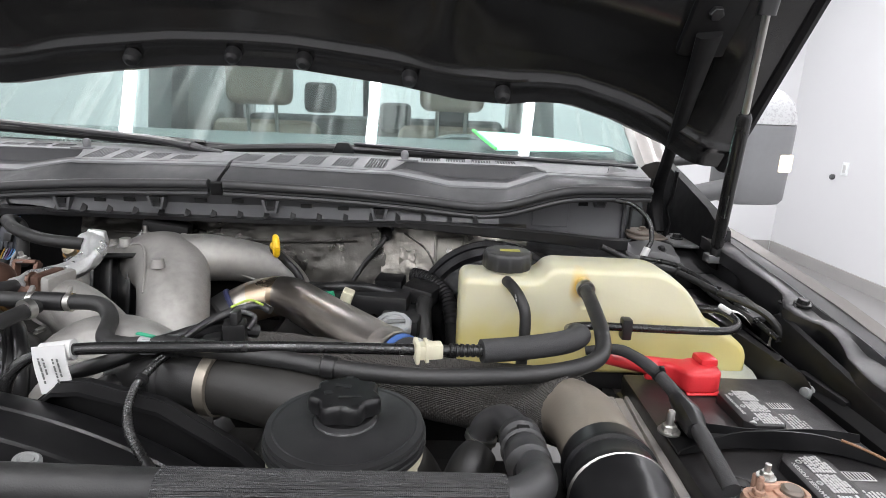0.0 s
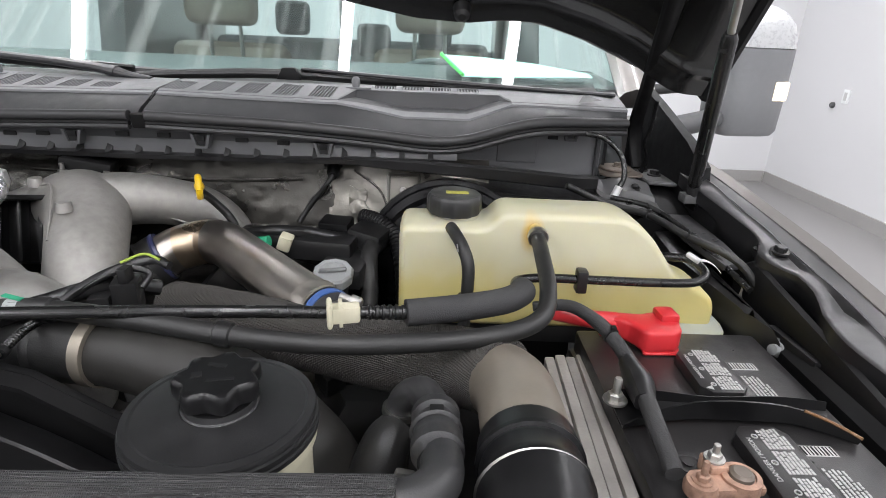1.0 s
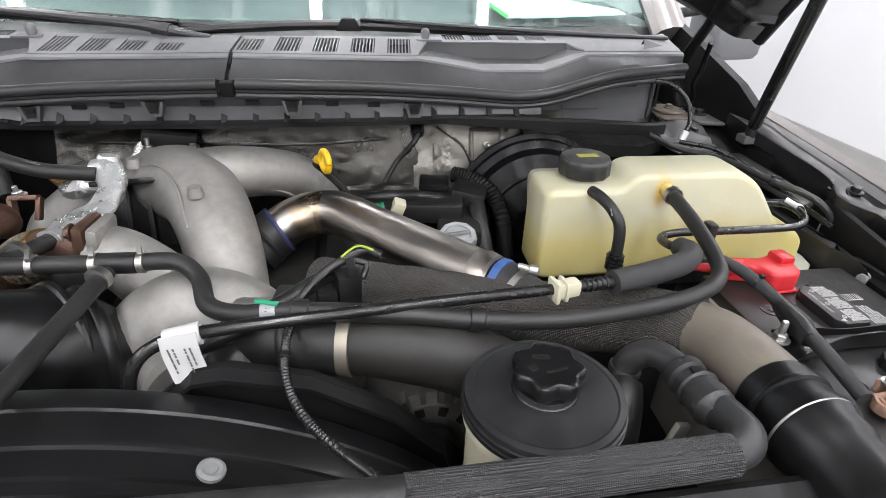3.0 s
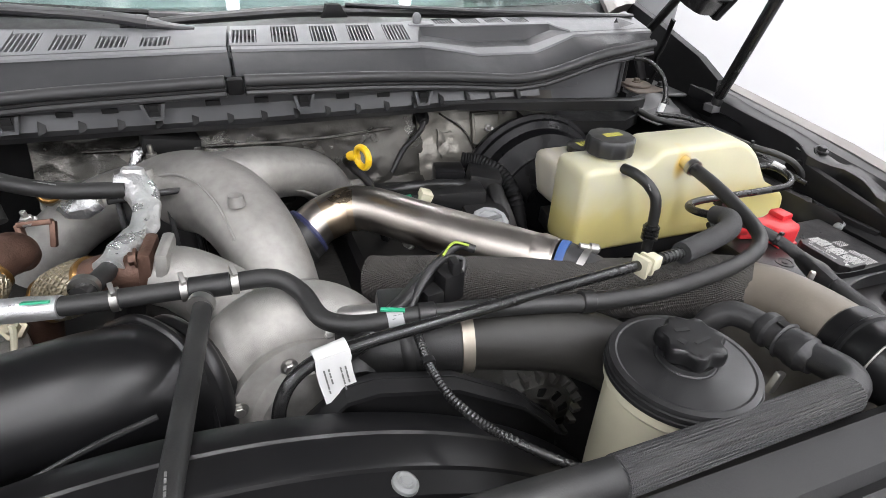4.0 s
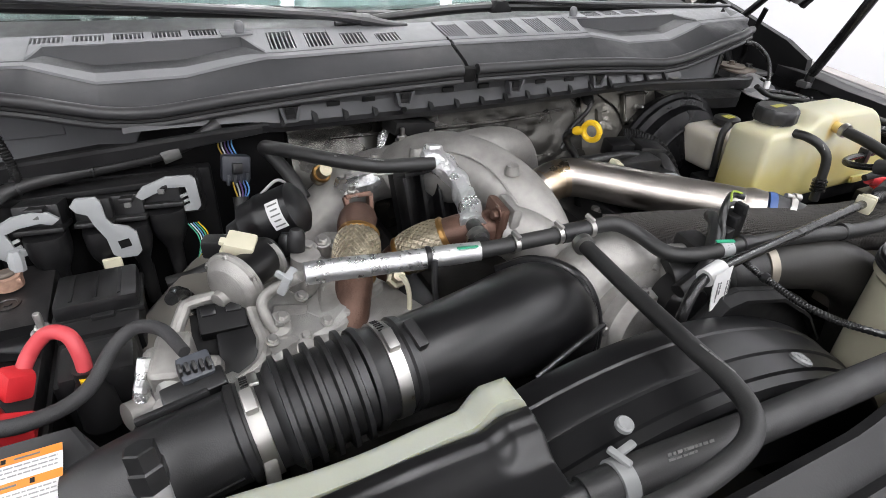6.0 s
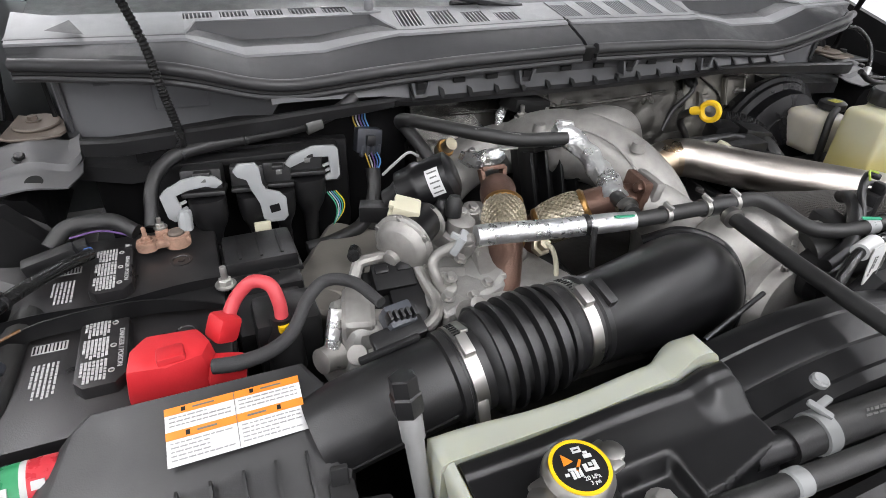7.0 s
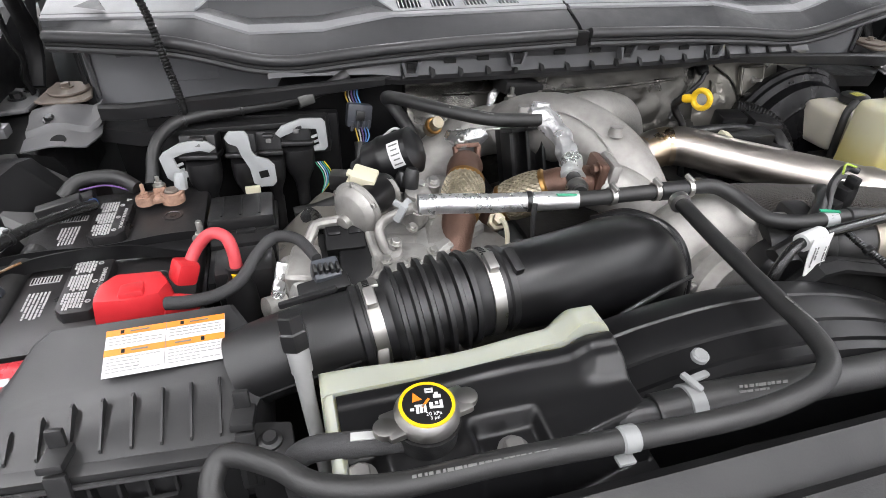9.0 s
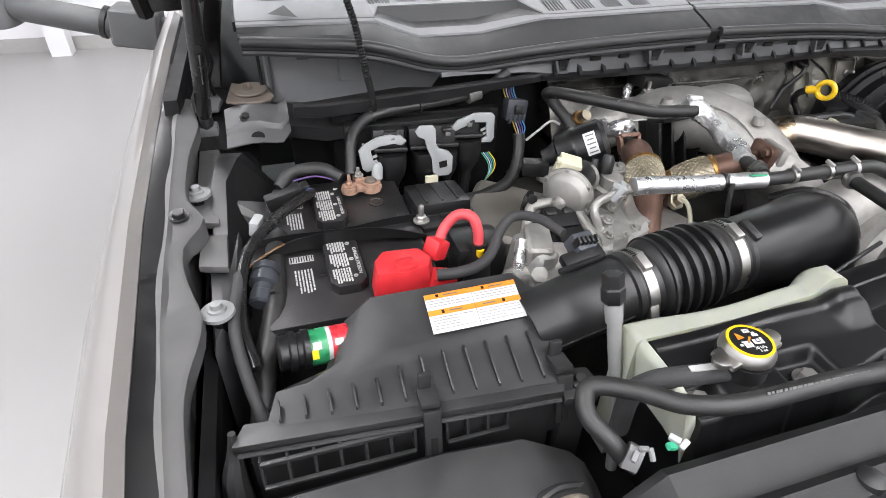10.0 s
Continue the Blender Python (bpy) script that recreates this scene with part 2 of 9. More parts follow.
def glass_mat():
    """Tinted glass with a thin film of dirt in long wiped streaks."""
    m = bpy.data.materials.new("tinted_glass")
    m.use_nodes = True
    n, l = m.node_tree.nodes, m.node_tree.links
    b = n["Principled BSDF"]
    b.inputs["Base Color"].default_value = (0.60, 0.79, 0.75, 1)
    b.inputs["Transmission Weight"].default_value = 1.0
    b.inputs["Roughness"].default_value = 0.02
    b.inputs["IOR"].default_value = 1.5
    co = n.new("ShaderNodeTexCoord")
    film = n.new("ShaderNodeBsdfDiffuse")
    film.inputs["Color"].default_value = (0.50, 0.53, 0.51, 1)
    mp = n.new("ShaderNodeMapping")
    mp.inputs["Scale"].default_value = (38, 1.1, 1.1)
    l.new(co.outputs["Object"], mp.inputs["Vector"])
    st = n.new("ShaderNodeTexNoise")
    st.inputs["Scale"].default_value, st.inputs["Detail"].default_value = 1.0, 4
    l.new(mp.outputs["Vector"], st.inputs["Vector"])
    rng = n.new("ShaderNodeMapRange")
    rng.inputs["From Min"].default_value, rng.inputs["From Max"].default_value = 0.50, 0.74
    rng.inputs["To Min"].default_value, rng.inputs["To Max"].default_value = 0.01, 0.15
    l.new(st.outputs["Fac"], rng.inputs["Value"])
    mx = n.new("ShaderNodeMixShader")
    l.new(rng.outputs["Result"], mx.inputs[0])
    l.new(b.outputs["BSDF"], mx.inputs[1])
    l.new(film.outputs["BSDF"], mx.inputs[2])
    l.new(mx.outputs["Shader"], n["Material Output"].inputs["Surface"])
    return m


GLASS = glass_mat()
YTANK = tank_mat()
BRAID = woven(mat("braided_hose_sleeve", (0.030, 0.030, 0.031), 0.55, var=0.15, bump=0.0, dust=0.05), 260, 240)
woven(FABRIC, 170, 170)
GREYRUBBER = mat("dusty_grey_rubber", (0.024, 0.024, 0.025), 0.46, var=0.12, bump=0.08, bscale=700, dust=0.05)
LIDM = mat("satin_black_lid", (0.016, 0.016, 0.0165), 0.40, bump=0.05, bscale=900)


def glow(name, col, strength):
    m = bpy.data.materials.new(name)
    m.use_nodes = True
    b = m.node_tree.nodes["Principled BSDF"]
    b.inputs["Base Color"].default_value = (*col, 1)
    b.inputs["Emission Color"].default_value = (*col, 1)
    b.inputs["Emission Strength"].default_value = strength
    return m


TUBEGLOW = glow("lit_tube", (0.96, 1.0, 1.0), 9.0)


# ---- mesh tools ----
def spline(pts, sub=6):
    """Catmull-Rom through the points; a fourth number of a point is its radius."""
    P = [np.array(p, float) for p in pts]
    if len(P) < 3:
        return P
    P = [2 * P[0] - P[1]] + P + [2 * P[-1] - P[-2]]
    out = []
    for i in range(1, len(P) - 2):
        a, b, c, d = P[i - 1:i + 3]
        for k in range(sub):
            t = k / sub
            out.append(0.5 * (2 * b + (c - a) * t + (2 * a - 5 * b + 4 * c - d) * t * t + (3 * b - a - 3 * c + d) * t ** 3))
    out.append(P[-2])
    return out


def loft(rings, bm=None, caps=True, closed=True):
    """Skin over rings of points, each ring with the same count."""
    bm = bm or bmesh.new()
    vs = [[bm.verts.new(tuple(float(c) for c in p[:3])) for p in r] for r in rings]
    n = len(vs[0])
    for a, b in zip(vs, vs[1:]):
        for i in range(n if closed else n - 1):
            j = (i + 1) % n
            bm.faces.new((a[i], a[j], b[j], b[i]))
    if caps and closed:
        bm.faces.new(vs[0][::-1])
        bm.faces.new(vs[-1])
    bmesh.ops.recalc_face_normals(bm, faces=bm.faces[:])
    return bm


def tube(pts, r, seg=14, sub=6, bm=None, caps=True, flat=1.0, wobble=0.0):
    """A round hose or pipe; r is one radius or one for each point."""
    rs = r if isinstance(r, (list, tuple)) else [r] * len(pts)
    C = spline([(*p, q) for p, q in zip(pts, rs)], sub)
    X = [c[:3] for c in C]
    T = [X[min(i + 1, len(X) - 1)] - X[max(i - 1, 0)] for i in range(len(X))]
    T = [t / (np.linalg.norm(t) + 1e-9) for t in T]
    up = np.array((0, 0, 1.0)) if abs(T[0][2]) < 0.9 else np.array((1.0, 0, 0))
    u = np.cross(T[0], up)
    rings = []
    for i, (x, t, c) in enumerate(zip(X, T, C)):
        u = u - t * (u @ t)
        u /= np.linalg.norm(u) + 1e-9
        v = np.cross(t, u)
        ring = []
        for k in range(seg):
            a = 2 * math.pi * k / seg
            q = c[3] * (1 + (wobble * noise.noise(Vector(x * 45 + u * math.cos(a) * 1.3 + v * math.sin(a) * 1.3)) if wobble else 0))
            ring.append(x + u * math.cos(a) * q + v * math.sin(a) * q * flat)
        rings.append(ring)
    return loft(rings, bm, caps)


def ribbed(a, b, r0, r1, count, seg=28, bm=None, duty=0.5):
    """A straight corrugated sleeve from a to b."""
    prof = []
    for i in range(count):
        for f, r in ((0.0, r0), (0.12, r1), (duty, r1), (duty + 0.12, r0), (0.98, r0)):
            prof.append((r, (i + f) / count))
    return lathe(a, b, prof, seg, bm)


def lathe(a, b, prof, seg=28, bm=None, lobes=0, depth=0.0):
    """Turn a profile of (radius, share of the way from a to b) round the axis a-b."""
    a, b = np.array(a, float), np.array(b, float)
    t = (b - a) / np.linalg.norm(b - a)
    up = np.array((0, 0, 1.0)) if abs(t[2]) < 0.9 else np.array((1.0, 0, 0))
    u = np.cross(t, up)
    u /= np.linalg.norm(u)
    v = np.cross(t, u)
    rings = []
    for r, h in prof:
        c = a + (b - a) * h
        rings.append([c + (u * math.cos(2 * math.pi * k / seg) + v * math.sin(2 * math.pi * k / seg)) * r *
                      (1 + (depth * math.cos(lobes * 2 * math.pi * k / seg) if lobes else 0)) for k in range(seg)])
    return loft(rings, bm)


def box(c, s, m=None, bevel=0.0, bm=None, taper=1.0, segs=2):
    """A box of size s round c, turned by m, with rounded edges; taper shrinks its top."""
    t = bmesh.new()
    bmesh.ops.create_cube(t, size=1)
    for v in t.verts:
        k = taper if v.co.z > 0 else 1
        v.co = Vector((v.co.x * s[0] * k, v.co.y * s[1] * k, v.co.z * s[2]))
    if bevel:
        bmesh.ops.bevel(t, geom=t.edges[:], offset=bevel, segments=segs, affect="EDGES", profile=0.6)
    t.transform(Matrix.Translation(c) @ (m.to_4x4() if m else Matrix()))
    return join(t, bm)


def join(t, bm):
    if bm is None:
        return t
    me = bpy.data.meshes.new("tmp")
    t.to_mesh(me)
    t.free()
    bm.from_mesh(me)
    bpy.data.meshes.remove(me)
    return bm


def prism(poly, z0, z1, bevel=0.0, axis="z", bm=None, segs=2, top=1.0):
    """Extrude an outline along an axis, with rounded edges; top shrinks the far end about its middle."""
    t = bmesh.new()
    cx, cy = sum(p[0] for p in poly) / len(poly), sum(p[1] for p in poly) / len(poly)

    def at(p, h, k):
        x, y = cx + (p[0] - cx) * k, cy + (p[1] - cy) * k
        return {"z": (x, y, h), "y": (x, h, y), "x": (h, x, y)}[axis]
    loft([[at(p, z0, 1) for p in poly], [at(p, z1, top) for p in poly]], t)
    if bevel:
        bmesh.ops.bevel(t, geom=t.edges[:], offset=bevel, segments=segs, affect="EDGES", profile=0.6)
    bmesh.ops.recalc_face_normals(t, faces=t.faces[:])
    return join(t, bm)


def rot(x=0, y=0, z=0):
    return Euler((radians(x), radians(y), radians(z))).to_matrix()


def aim(d):
    """A turn that lays the local z along d."""
    return Vector(d).to_track_quat("Z", "Y").to_matrix()


def finish(name, bm, material, sharp=35):
    me = bpy.data.meshes.new(name)
    bm.to_mesh(me)
    bm.free()
    me.materials.append(material)
    me.polygons.foreach_set("use_smooth", [True] * len(me.polygons))
    me.set_sharp_from_angle(angle=radians(sharp))
    return me


def thing(name, base, label, category, group="", kind=""):
    """An Empty at the base of a thing that holds its parts."""
    ob = new(name)
    ob.empty_display_size = 0.02
    ob.location = base
    return tagged(ob, label, category, group, kind)


def part(name, bm, material, parent, label="", sharp=35):
    """One mesh under a thing or a part; its points are given in the world."""
    root = Vector((0, 0, 0))
    o = parent
    while o:
        root = root + Vector(o.location)
        o = o.parent
    bm.transform(Matrix.Translation(-root))
    ob = new(name, finish(name, bm, material, sharp))
    ob.parent = parent
    return tagged(ob, label)


def solo(name, bm, material, label, category, group="", kind="", sharp=35):
    """A thing that is one mesh."""
    lo = Vector([min(v.co[i] for v in bm.verts) for i in range(3)])
    hi = Vector([max(v.co[i] for v in bm.verts) for i in range(3)])
    base = Vector(((lo.x + hi.x) / 2, (lo.y + hi.y) / 2, lo.z))
    bm.transform(Matrix.Translation(-base))
    ob = new(name, finish(name, bm, material, sharp))
    ob.location = base
    return tagged(ob, label, category, group, kind)


def ring_clamp(c, d, r, w, parent, name="clamp", material=None, thick=0.0016):
    """A steel band round a hose, with its screw block."""
    d = Vector(d).normalized()
    c = Vector(c)
    bm = lathe(c - d * w / 2, c + d * w / 2, [(r, 0), (r + thick, 0.02), (r + thick, 0.98), (r, 1)], 32)
    band = part(name, bm, material or BRIGHT, parent, "bright steel hose clamp")
    if r > 0.031:
        u = d.cross(Vector((0, 0, 1))).normalized()
        v = u.cross(d)
        v = v if v.z > 0 else -v
        for i in range(9):
            a = radians(84 + 5 * i)
            n = u * math.cos(a) + v * math.sin(a)
            part("slot", box(c + n * (r + thick), (0.0012, w * 0.5, 0.0010), facing(tuple(d.cross(n)), tuple(n))), INKSHADE, band)
        n = u * math.cos(radians(74)) + v * math.sin(radians(74))
        part("screw_block", box(c + n * (r + thick + 0.003), (0.018, w * 0.8, 0.007), facing(tuple(d.cross(n)), tuple(n)), 0.0015), ZINC, band)
    return band


def facing(u, n):
    """A turn whose local x runs along u and whose local z looks along n."""
    n = Vector(n).normalized()
    u = Vector(u)
    u = (u - n * u.dot(n)).normalized()
    return Matrix((u, n.cross(u), n)).transposed()


def lettering(name, words, size, c, u, v, material, parent):
    """Raised words in the built-in font, running along u with the page going down along v."""
    cu = bpy.data.curves.new(name, "FONT")
    cu.body, cu.size, cu.extrude = words, size, 0.0002
    cu.align_x, cu.align_y = "CENTER", "CENTER"
    ob = bpy.data.objects.new(name, cu)
    me = bpy.data.meshes.new_from_object(ob)
    bm = bmesh.new()
    bm.from_mesh(me)
    u, w = Vector(u).normalized(), -Vector(v).normalized()
    bm.transform(Matrix.Translation(c) @ Matrix((u, w, u.cross(w))).transposed().to_4x4())
    bpy.data.objects.remove(ob)
    bpy.data.curves.remove(cu)
    bpy.data.meshes.remove(me)
    return part(name, bm, material, parent)


def bolt(c, d, r, parent, material=None, name="bolt", stud=0.0):
    """A hex head on its washer, with a stud end where asked for."""
    d = Vector(d).normalized()
    c = Vector(c)
    bm = lathe(c, c + d * r * 0.3, [(r * 1.5, 0), (r * 1.5, 1)], 16)
    lathe(c + d * r * 0.3, c + d * r * 1.2, [(r, 0), (r, 0.85), (r * 0.85, 1)], 6, bm)
    if stud:
        lathe(c + d * r, c + d * (r + stud), [(r * 0.5, 0), (r * 0.5, 0.93), (r * 0.4, 1)], 10, bm)
    return part(name, bm, material or ZINC, parent)


# ---- the showroom ----
def slab(name, c, s, material, label, category):
    return solo(name, box(c, s), material, label, category, kind="structure")


X0, X1, Y0, Y1 = -4.9, 4.12, -4.6, 6.2
slab("floor", ((X0 + X1) / 2, (Y0 + Y1) / 2, -0.05), (X1 - X0 + 0.4, Y1 - Y0 + 0.4, 0.1), FLOORM, "pale grey glossy epoxy showroom floor", "floor")
slab("ceiling", ((X0 + X1) / 2, (Y0 + Y1) / 2, CEILING + 0.05), (X1 - X0 + 0.4, Y1 - Y0 + 0.4, 0.1), CEILM, "plain white showroom ceiling", "ceiling")
slab("wall_north", ((X0 + X1) / 2, Y1 + 0.1, CEILING / 2), (X1 - X0, 0.2, CEILING), WALLM, "plain white painted showroom wall", "wall")
slab("wall_south", ((X0 + X1) / 2, Y0 - 0.1, CEILING / 2), (X1 - X0, 0.2, CEILING), WALLM, "plain white painted showroom wall", "wall")
slab("wall_east", (X1 + 0.1, (Y0 + Y1) / 2, CEILING / 2), (0.2, Y1 - Y0 + 0.4, CEILING), WALLM, "plain white painted showroom wall", "wall")
slab("wall_west", (X0 - 0.1, (Y0 + Y1) / 2, CEILING / 2), (0.2, Y1 - Y0 + 0.4, CEILING), WALLM, "plain white painted showroom wall", "wall")
slab("baseboard", ((X0 + X1) / 2, Y1 - 0.01, 0.06), (X1 - X0 - 0.04, 0.02, 0.12), SKIRT, "grey skirting along the wall", "baseboard")
slab("baseboard", (X1 - 0.01, (Y0 + Y1) / 2, 0.06), (0.02, Y1 - Y0 - 0.06, 0.12), SKIRT, "grey skirting along the wall", "baseboard")
slab("baseboard", (X0 + 0.01, (Y0 + Y1) / 2, 0.06), (0.02, Y1 - Y0 - 0.06, 0.12), SKIRT, "grey skirting along the wall", "baseboard")
for tx in TUBE_X:
    f = thing("ceiling_light", (tx, 0.4, CEILING), "long white ceiling tube light, lit", "light", "ceiling tube lights")
    part("housing", box((tx, 0.4, CEILING - 0.03), (0.10, 9.6, 0.06), bevel=0.008), WHITE, f)
    part("diffuser", box((tx, 0.4, CEILING - 0.085), (0.06, 9.5, 0.05), bevel=0.015), TUBEGLOW, f, "glowing white diffuser")
sock = thing("wall_socket", (X1, 5.27, 0.96), "small pale wall socket plate", "socket")
part("plate", box((X1 - 0.006, 5.27, 1.02), (0.012, 0.08, 0.12), bevel=0.004), CEILM, sock)
part("insert", box((X1 - 0.013, 5.27, 1.02), (0.004, 0.035, 0.07), bevel=0.001), WHITE, sock)
solo("wall_button", lathe((X1, 5.41, 0.93), (X1 - 0.03, 5.41, 0.93), [(0.026, 0), (0.026, 0.7), (0.018, 1)], 16), TRAYM, "small round dark button on the wall", "button")
slab("trim", (-2.42, 6.07, CEILING / 2), (0.16, 0.16, CEILING), WALLM, "white pilaster by the showroom wall", "pilaster")

# ---- the truck's body ----
truck = thing("truck", (0, 1.5, 0), "stone grey pickup truck with its bonnet open", "truck")


def mirrored(rings, side):
    return [[(p[0] * side, p[1], p[2]) for p in r] for r in rings]


def wing_top(y):
    """Height of the driver's fender crease."""
    return 1.233 + 0.11 * (y - 0.79) - 0.08 * (y - 0.79) ** 2


def wing_rail(y):
    """Height of the driver's inner rail."""
    return float(np.interp(y, [0.1, 0.45, 0.54, 0.62, 0.716, 0.805, 0.95, 1.06], [1.10, 1.163, 1.179, 1.193, 1.208, 1.218, 1.236, 1.243]))


def hump(y, c, w):
    return math.exp(-((y - c) / w) ** 2)


# outer fenders: rings along y, from the crease at the bonnet gap down the flank
FY = [-0.25, 0.0, 0.25, 0.5, 0.75, 1.0, 1.25, 1.5]
for side in (-1, 1):
    rings = []
    for y in FY:
        gap = 0.862 - 0.07 * max(0, 0.6 - y)
        top, gap = wing_top(y), gap + (0.010 if side > 0 else -0.002)
        o = 0.13 + 0.02 * math.sin(y * 2)
        rings.append([(gap, y, top - 0.05), (gap + 0.001, y, top - 0.008), (gap + 0.012, y, top), (gap + 0.030, y, top - 0.012), (gap + 0.052, y, top - 0.045),
                      (gap + o * 0.62, y, top - 0.13), (gap + o * 0.85, y, top - 0.3), (gap + o + 0.01, y, top - 0.48), (gap + o - 0.02, y, top - 0.75),
                      (gap + o - 0.06, y, top - 0.76), (gap + 0.02, y, top - 0.3)])
    part("fender", loft(mirrored(rings, side)), PAINT, truck, "glossy stone grey fender", 50)
    # dark weatherstrip gap and inner rail
    sx = 0.0 if side > 0 else -0.012
    gapr = [[(0.873 + sx - 0.07 * max(0, 0.6 - y), y, wing_top(y) - 0.010), (0.873 + sx - 0.07 * max(0, 0.6 - y), y, wing_top(y) - 0.06), (0.854 + sx - 0.07 * max(0, 0.6 - y), y, wing_rail(y) - 0.06),
             (0.854 + sx - 0.07 * max(0, 0.6 - y), y, wing_rail(y) + 0.002), (0.861 + sx - 0.07 * max(0, 0.6 - y), y, wing_rail(y) + 0.004)] for y in np.linspace(0.1, 1.2, 24)]
    part("fender_gap_seal", loft(mirrored(gapr, side)), BLACK if side < 0 else WINGPAINT, truck)
    # scalloped rail with bolt tabs, and a lower apron beside it
    rail, apron = [], []
    for y in np.linspace(0.1, 1.06, 60):
        zt = wing_rail(y) + 0.0015 * math.sin(y * 40)
        off = 0.07 * max(0, 0.6 - y) - sx
        xi = 0.836 - 0.021 * hump(y, 0.765, 0.026) - 0.020 * hump(y, 0.615, 0.05) - 0.012 * hump(y, 0.97, 0.05) - off
        dip = 0.006 * hump(y, 0.655, 0.018) + 0.003 * hump(y, 0.74, 0.012)
        rail.append([(0.857 - off, y, zt + 0.001), (0.850 - off, y, zt + 0.0045), (0.846 - off, y, zt + 0.001 - dip), (xi + 0.004, y, zt - dip), (xi, y, zt - 0.003 - dip),
                     (xi, y, zt - 0.022 - 0.012 * hump(y, 0.765, 0.03)), (0.838 - off, y, zt - 0.03), (0.836 - off, y, zt - 0.35), (0.857 - off, y, zt - 0.35)])
    for y in np.linspace(0.1, 0.80, 30):
        za = 1.197 - 0.16 * (0.753 - y) - 0.02 * max(0, (y - 0.77) / 0.03) ** 2 - (0.04 if side < 0 else 0)
        off = 0.05 * max(0, 0.55 - y) - 0.010 - sx
        apron.append([(0.815 - off, y, za - 0.004), (0.811 - off, y, za), (0.806 - off, y, za - 0.003), (0.803 - off, y, za - 0.012), (0.806 - off, y, za - 0.05), (0.808 - off, y, za - 0.32), (0.816 - off, y, za - 0.32)])
    part("inner_apron", loft(mirrored(apron, side)), INNERPAINT, truck, "", 40)
    # the passenger rail's lighter colour includes reflected ceiling light
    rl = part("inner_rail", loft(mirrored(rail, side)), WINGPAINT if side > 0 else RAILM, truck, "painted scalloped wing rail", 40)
    bx_ = side * (0.839 + sx)
    part("washer", lathe((bx_, 0.765, 1.2125), (bx_, 0.763, 1.2150), [(0.012, 0), (0.0125, 0.6), (0.011, 1)], 24), BLACK if side > 0 else RAILM, rl)
    bolt((bx_, 0.765, 1.2150), (0, -0.15, 1), 0.007, rl, BLACK)
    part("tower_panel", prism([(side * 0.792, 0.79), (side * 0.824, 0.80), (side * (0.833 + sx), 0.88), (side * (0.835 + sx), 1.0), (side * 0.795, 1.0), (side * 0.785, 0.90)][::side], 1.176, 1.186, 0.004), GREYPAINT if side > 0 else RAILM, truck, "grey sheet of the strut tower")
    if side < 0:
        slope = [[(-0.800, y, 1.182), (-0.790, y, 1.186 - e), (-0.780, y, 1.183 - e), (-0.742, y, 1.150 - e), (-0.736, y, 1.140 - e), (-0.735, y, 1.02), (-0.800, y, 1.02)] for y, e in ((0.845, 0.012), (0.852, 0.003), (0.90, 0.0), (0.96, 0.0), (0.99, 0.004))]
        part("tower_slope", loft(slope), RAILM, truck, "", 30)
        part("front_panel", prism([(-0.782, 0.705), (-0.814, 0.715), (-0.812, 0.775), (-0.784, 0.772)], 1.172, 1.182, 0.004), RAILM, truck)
    # strut tower and hinge shelf by the cowl
    sh = [[(0.745, y, 1.170 + dz), (0.755, y, 1.185 + dz), (0.80, y, 1.196 + dz), (0.84, y, 1.195 + dz), (0.84, y, 1.10), (0.745, y, 1.10)] for y, dz in ((1.0, -0.01), (1.04, 0.0), (1.09, 0.012), (1.18, 0.02))]
    part("hinge_shelf", loft(mirrored(sh, side)), INNERPAINT, truck)
    # pressed bracket: sloping top with a folded flap that has a round hole
    bq = []
    for x_, zo in ((0.682, 0.004), (0.688, 0.0), (0.70, -0.004), (0.715, -0.002), (0.735, 0.003), (0.755, 0.004), (0.775, 0.0), (0.80, -0.006)):
        x = 0.690 + (x_ - 0.682) * 0.78
        edge = 0.030 * max(0, (0.704 - x) / 0.014)
        bq.append([(x, 1.062, 1.226 + zo), (x, 1.046, 1.224 + zo), (x, 1.036, 1.218 + zo), (x, 1.016 + edge * 0.5, 1.213 + zo), (x, 1.010 + edge * 0.5, 1.206 + zo), (x, 1.003 + edge, 1.204 + zo * 0.5),
                   (x, 0.978 + edge, 1.198 + zo * 0.5), (x, 0.978 + edge, 1.196 + zo * 0.5), (x, 1.010 + edge, 1.202 + zo), (x, 1.062, 1.218 + zo)])
    hb = part("hinge_bracket", loft(mirrored(bq, side)), BRACKETM, truck, "dull grey pressed bracket", 26)
    # solid black disc stands in for the shade in the hole
    part("hole", lathe((0.738 * side, 0.992, 1.1985), (0.738 * side, 0.990, 1.2030), [(0.0095, 0), (0.0095, 1)], 20), INKSHADE, hb)
    bolt((0.752 * side, 1.027, 1.2175), (0, -0.3, 1), 0.006, hb, BLACK)
    mt = part("mount", prism([(side * 0.778, 1.066), (side * 0.765, 1.056), (side * 0.728, 1.054), (side * 0.712, 1.060), (side * 0.706, 1.075), (side * 0.715, 1.12), (side * 0.77, 1.15)][::side], 1.2275, 1.2310, 0.001, segs=1), DUSTYSTEEL, truck, "brown dusty steel plate")
    part("disc", prism([(side * (0.742 + 0.028 * math.cos(q)), 1.105 + 0.032 * math.sin(q)) for q in np.linspace(0, 2 * math.pi, 18)[:-1]], 1.2311, 1.2350, 0.0015, segs=1), DUSTYSTEEL, mt)
    bolt((0.745 * side, 1.108, 1.235), (0, 0, 1), 0.006, mt, DUSTYSTEEL)
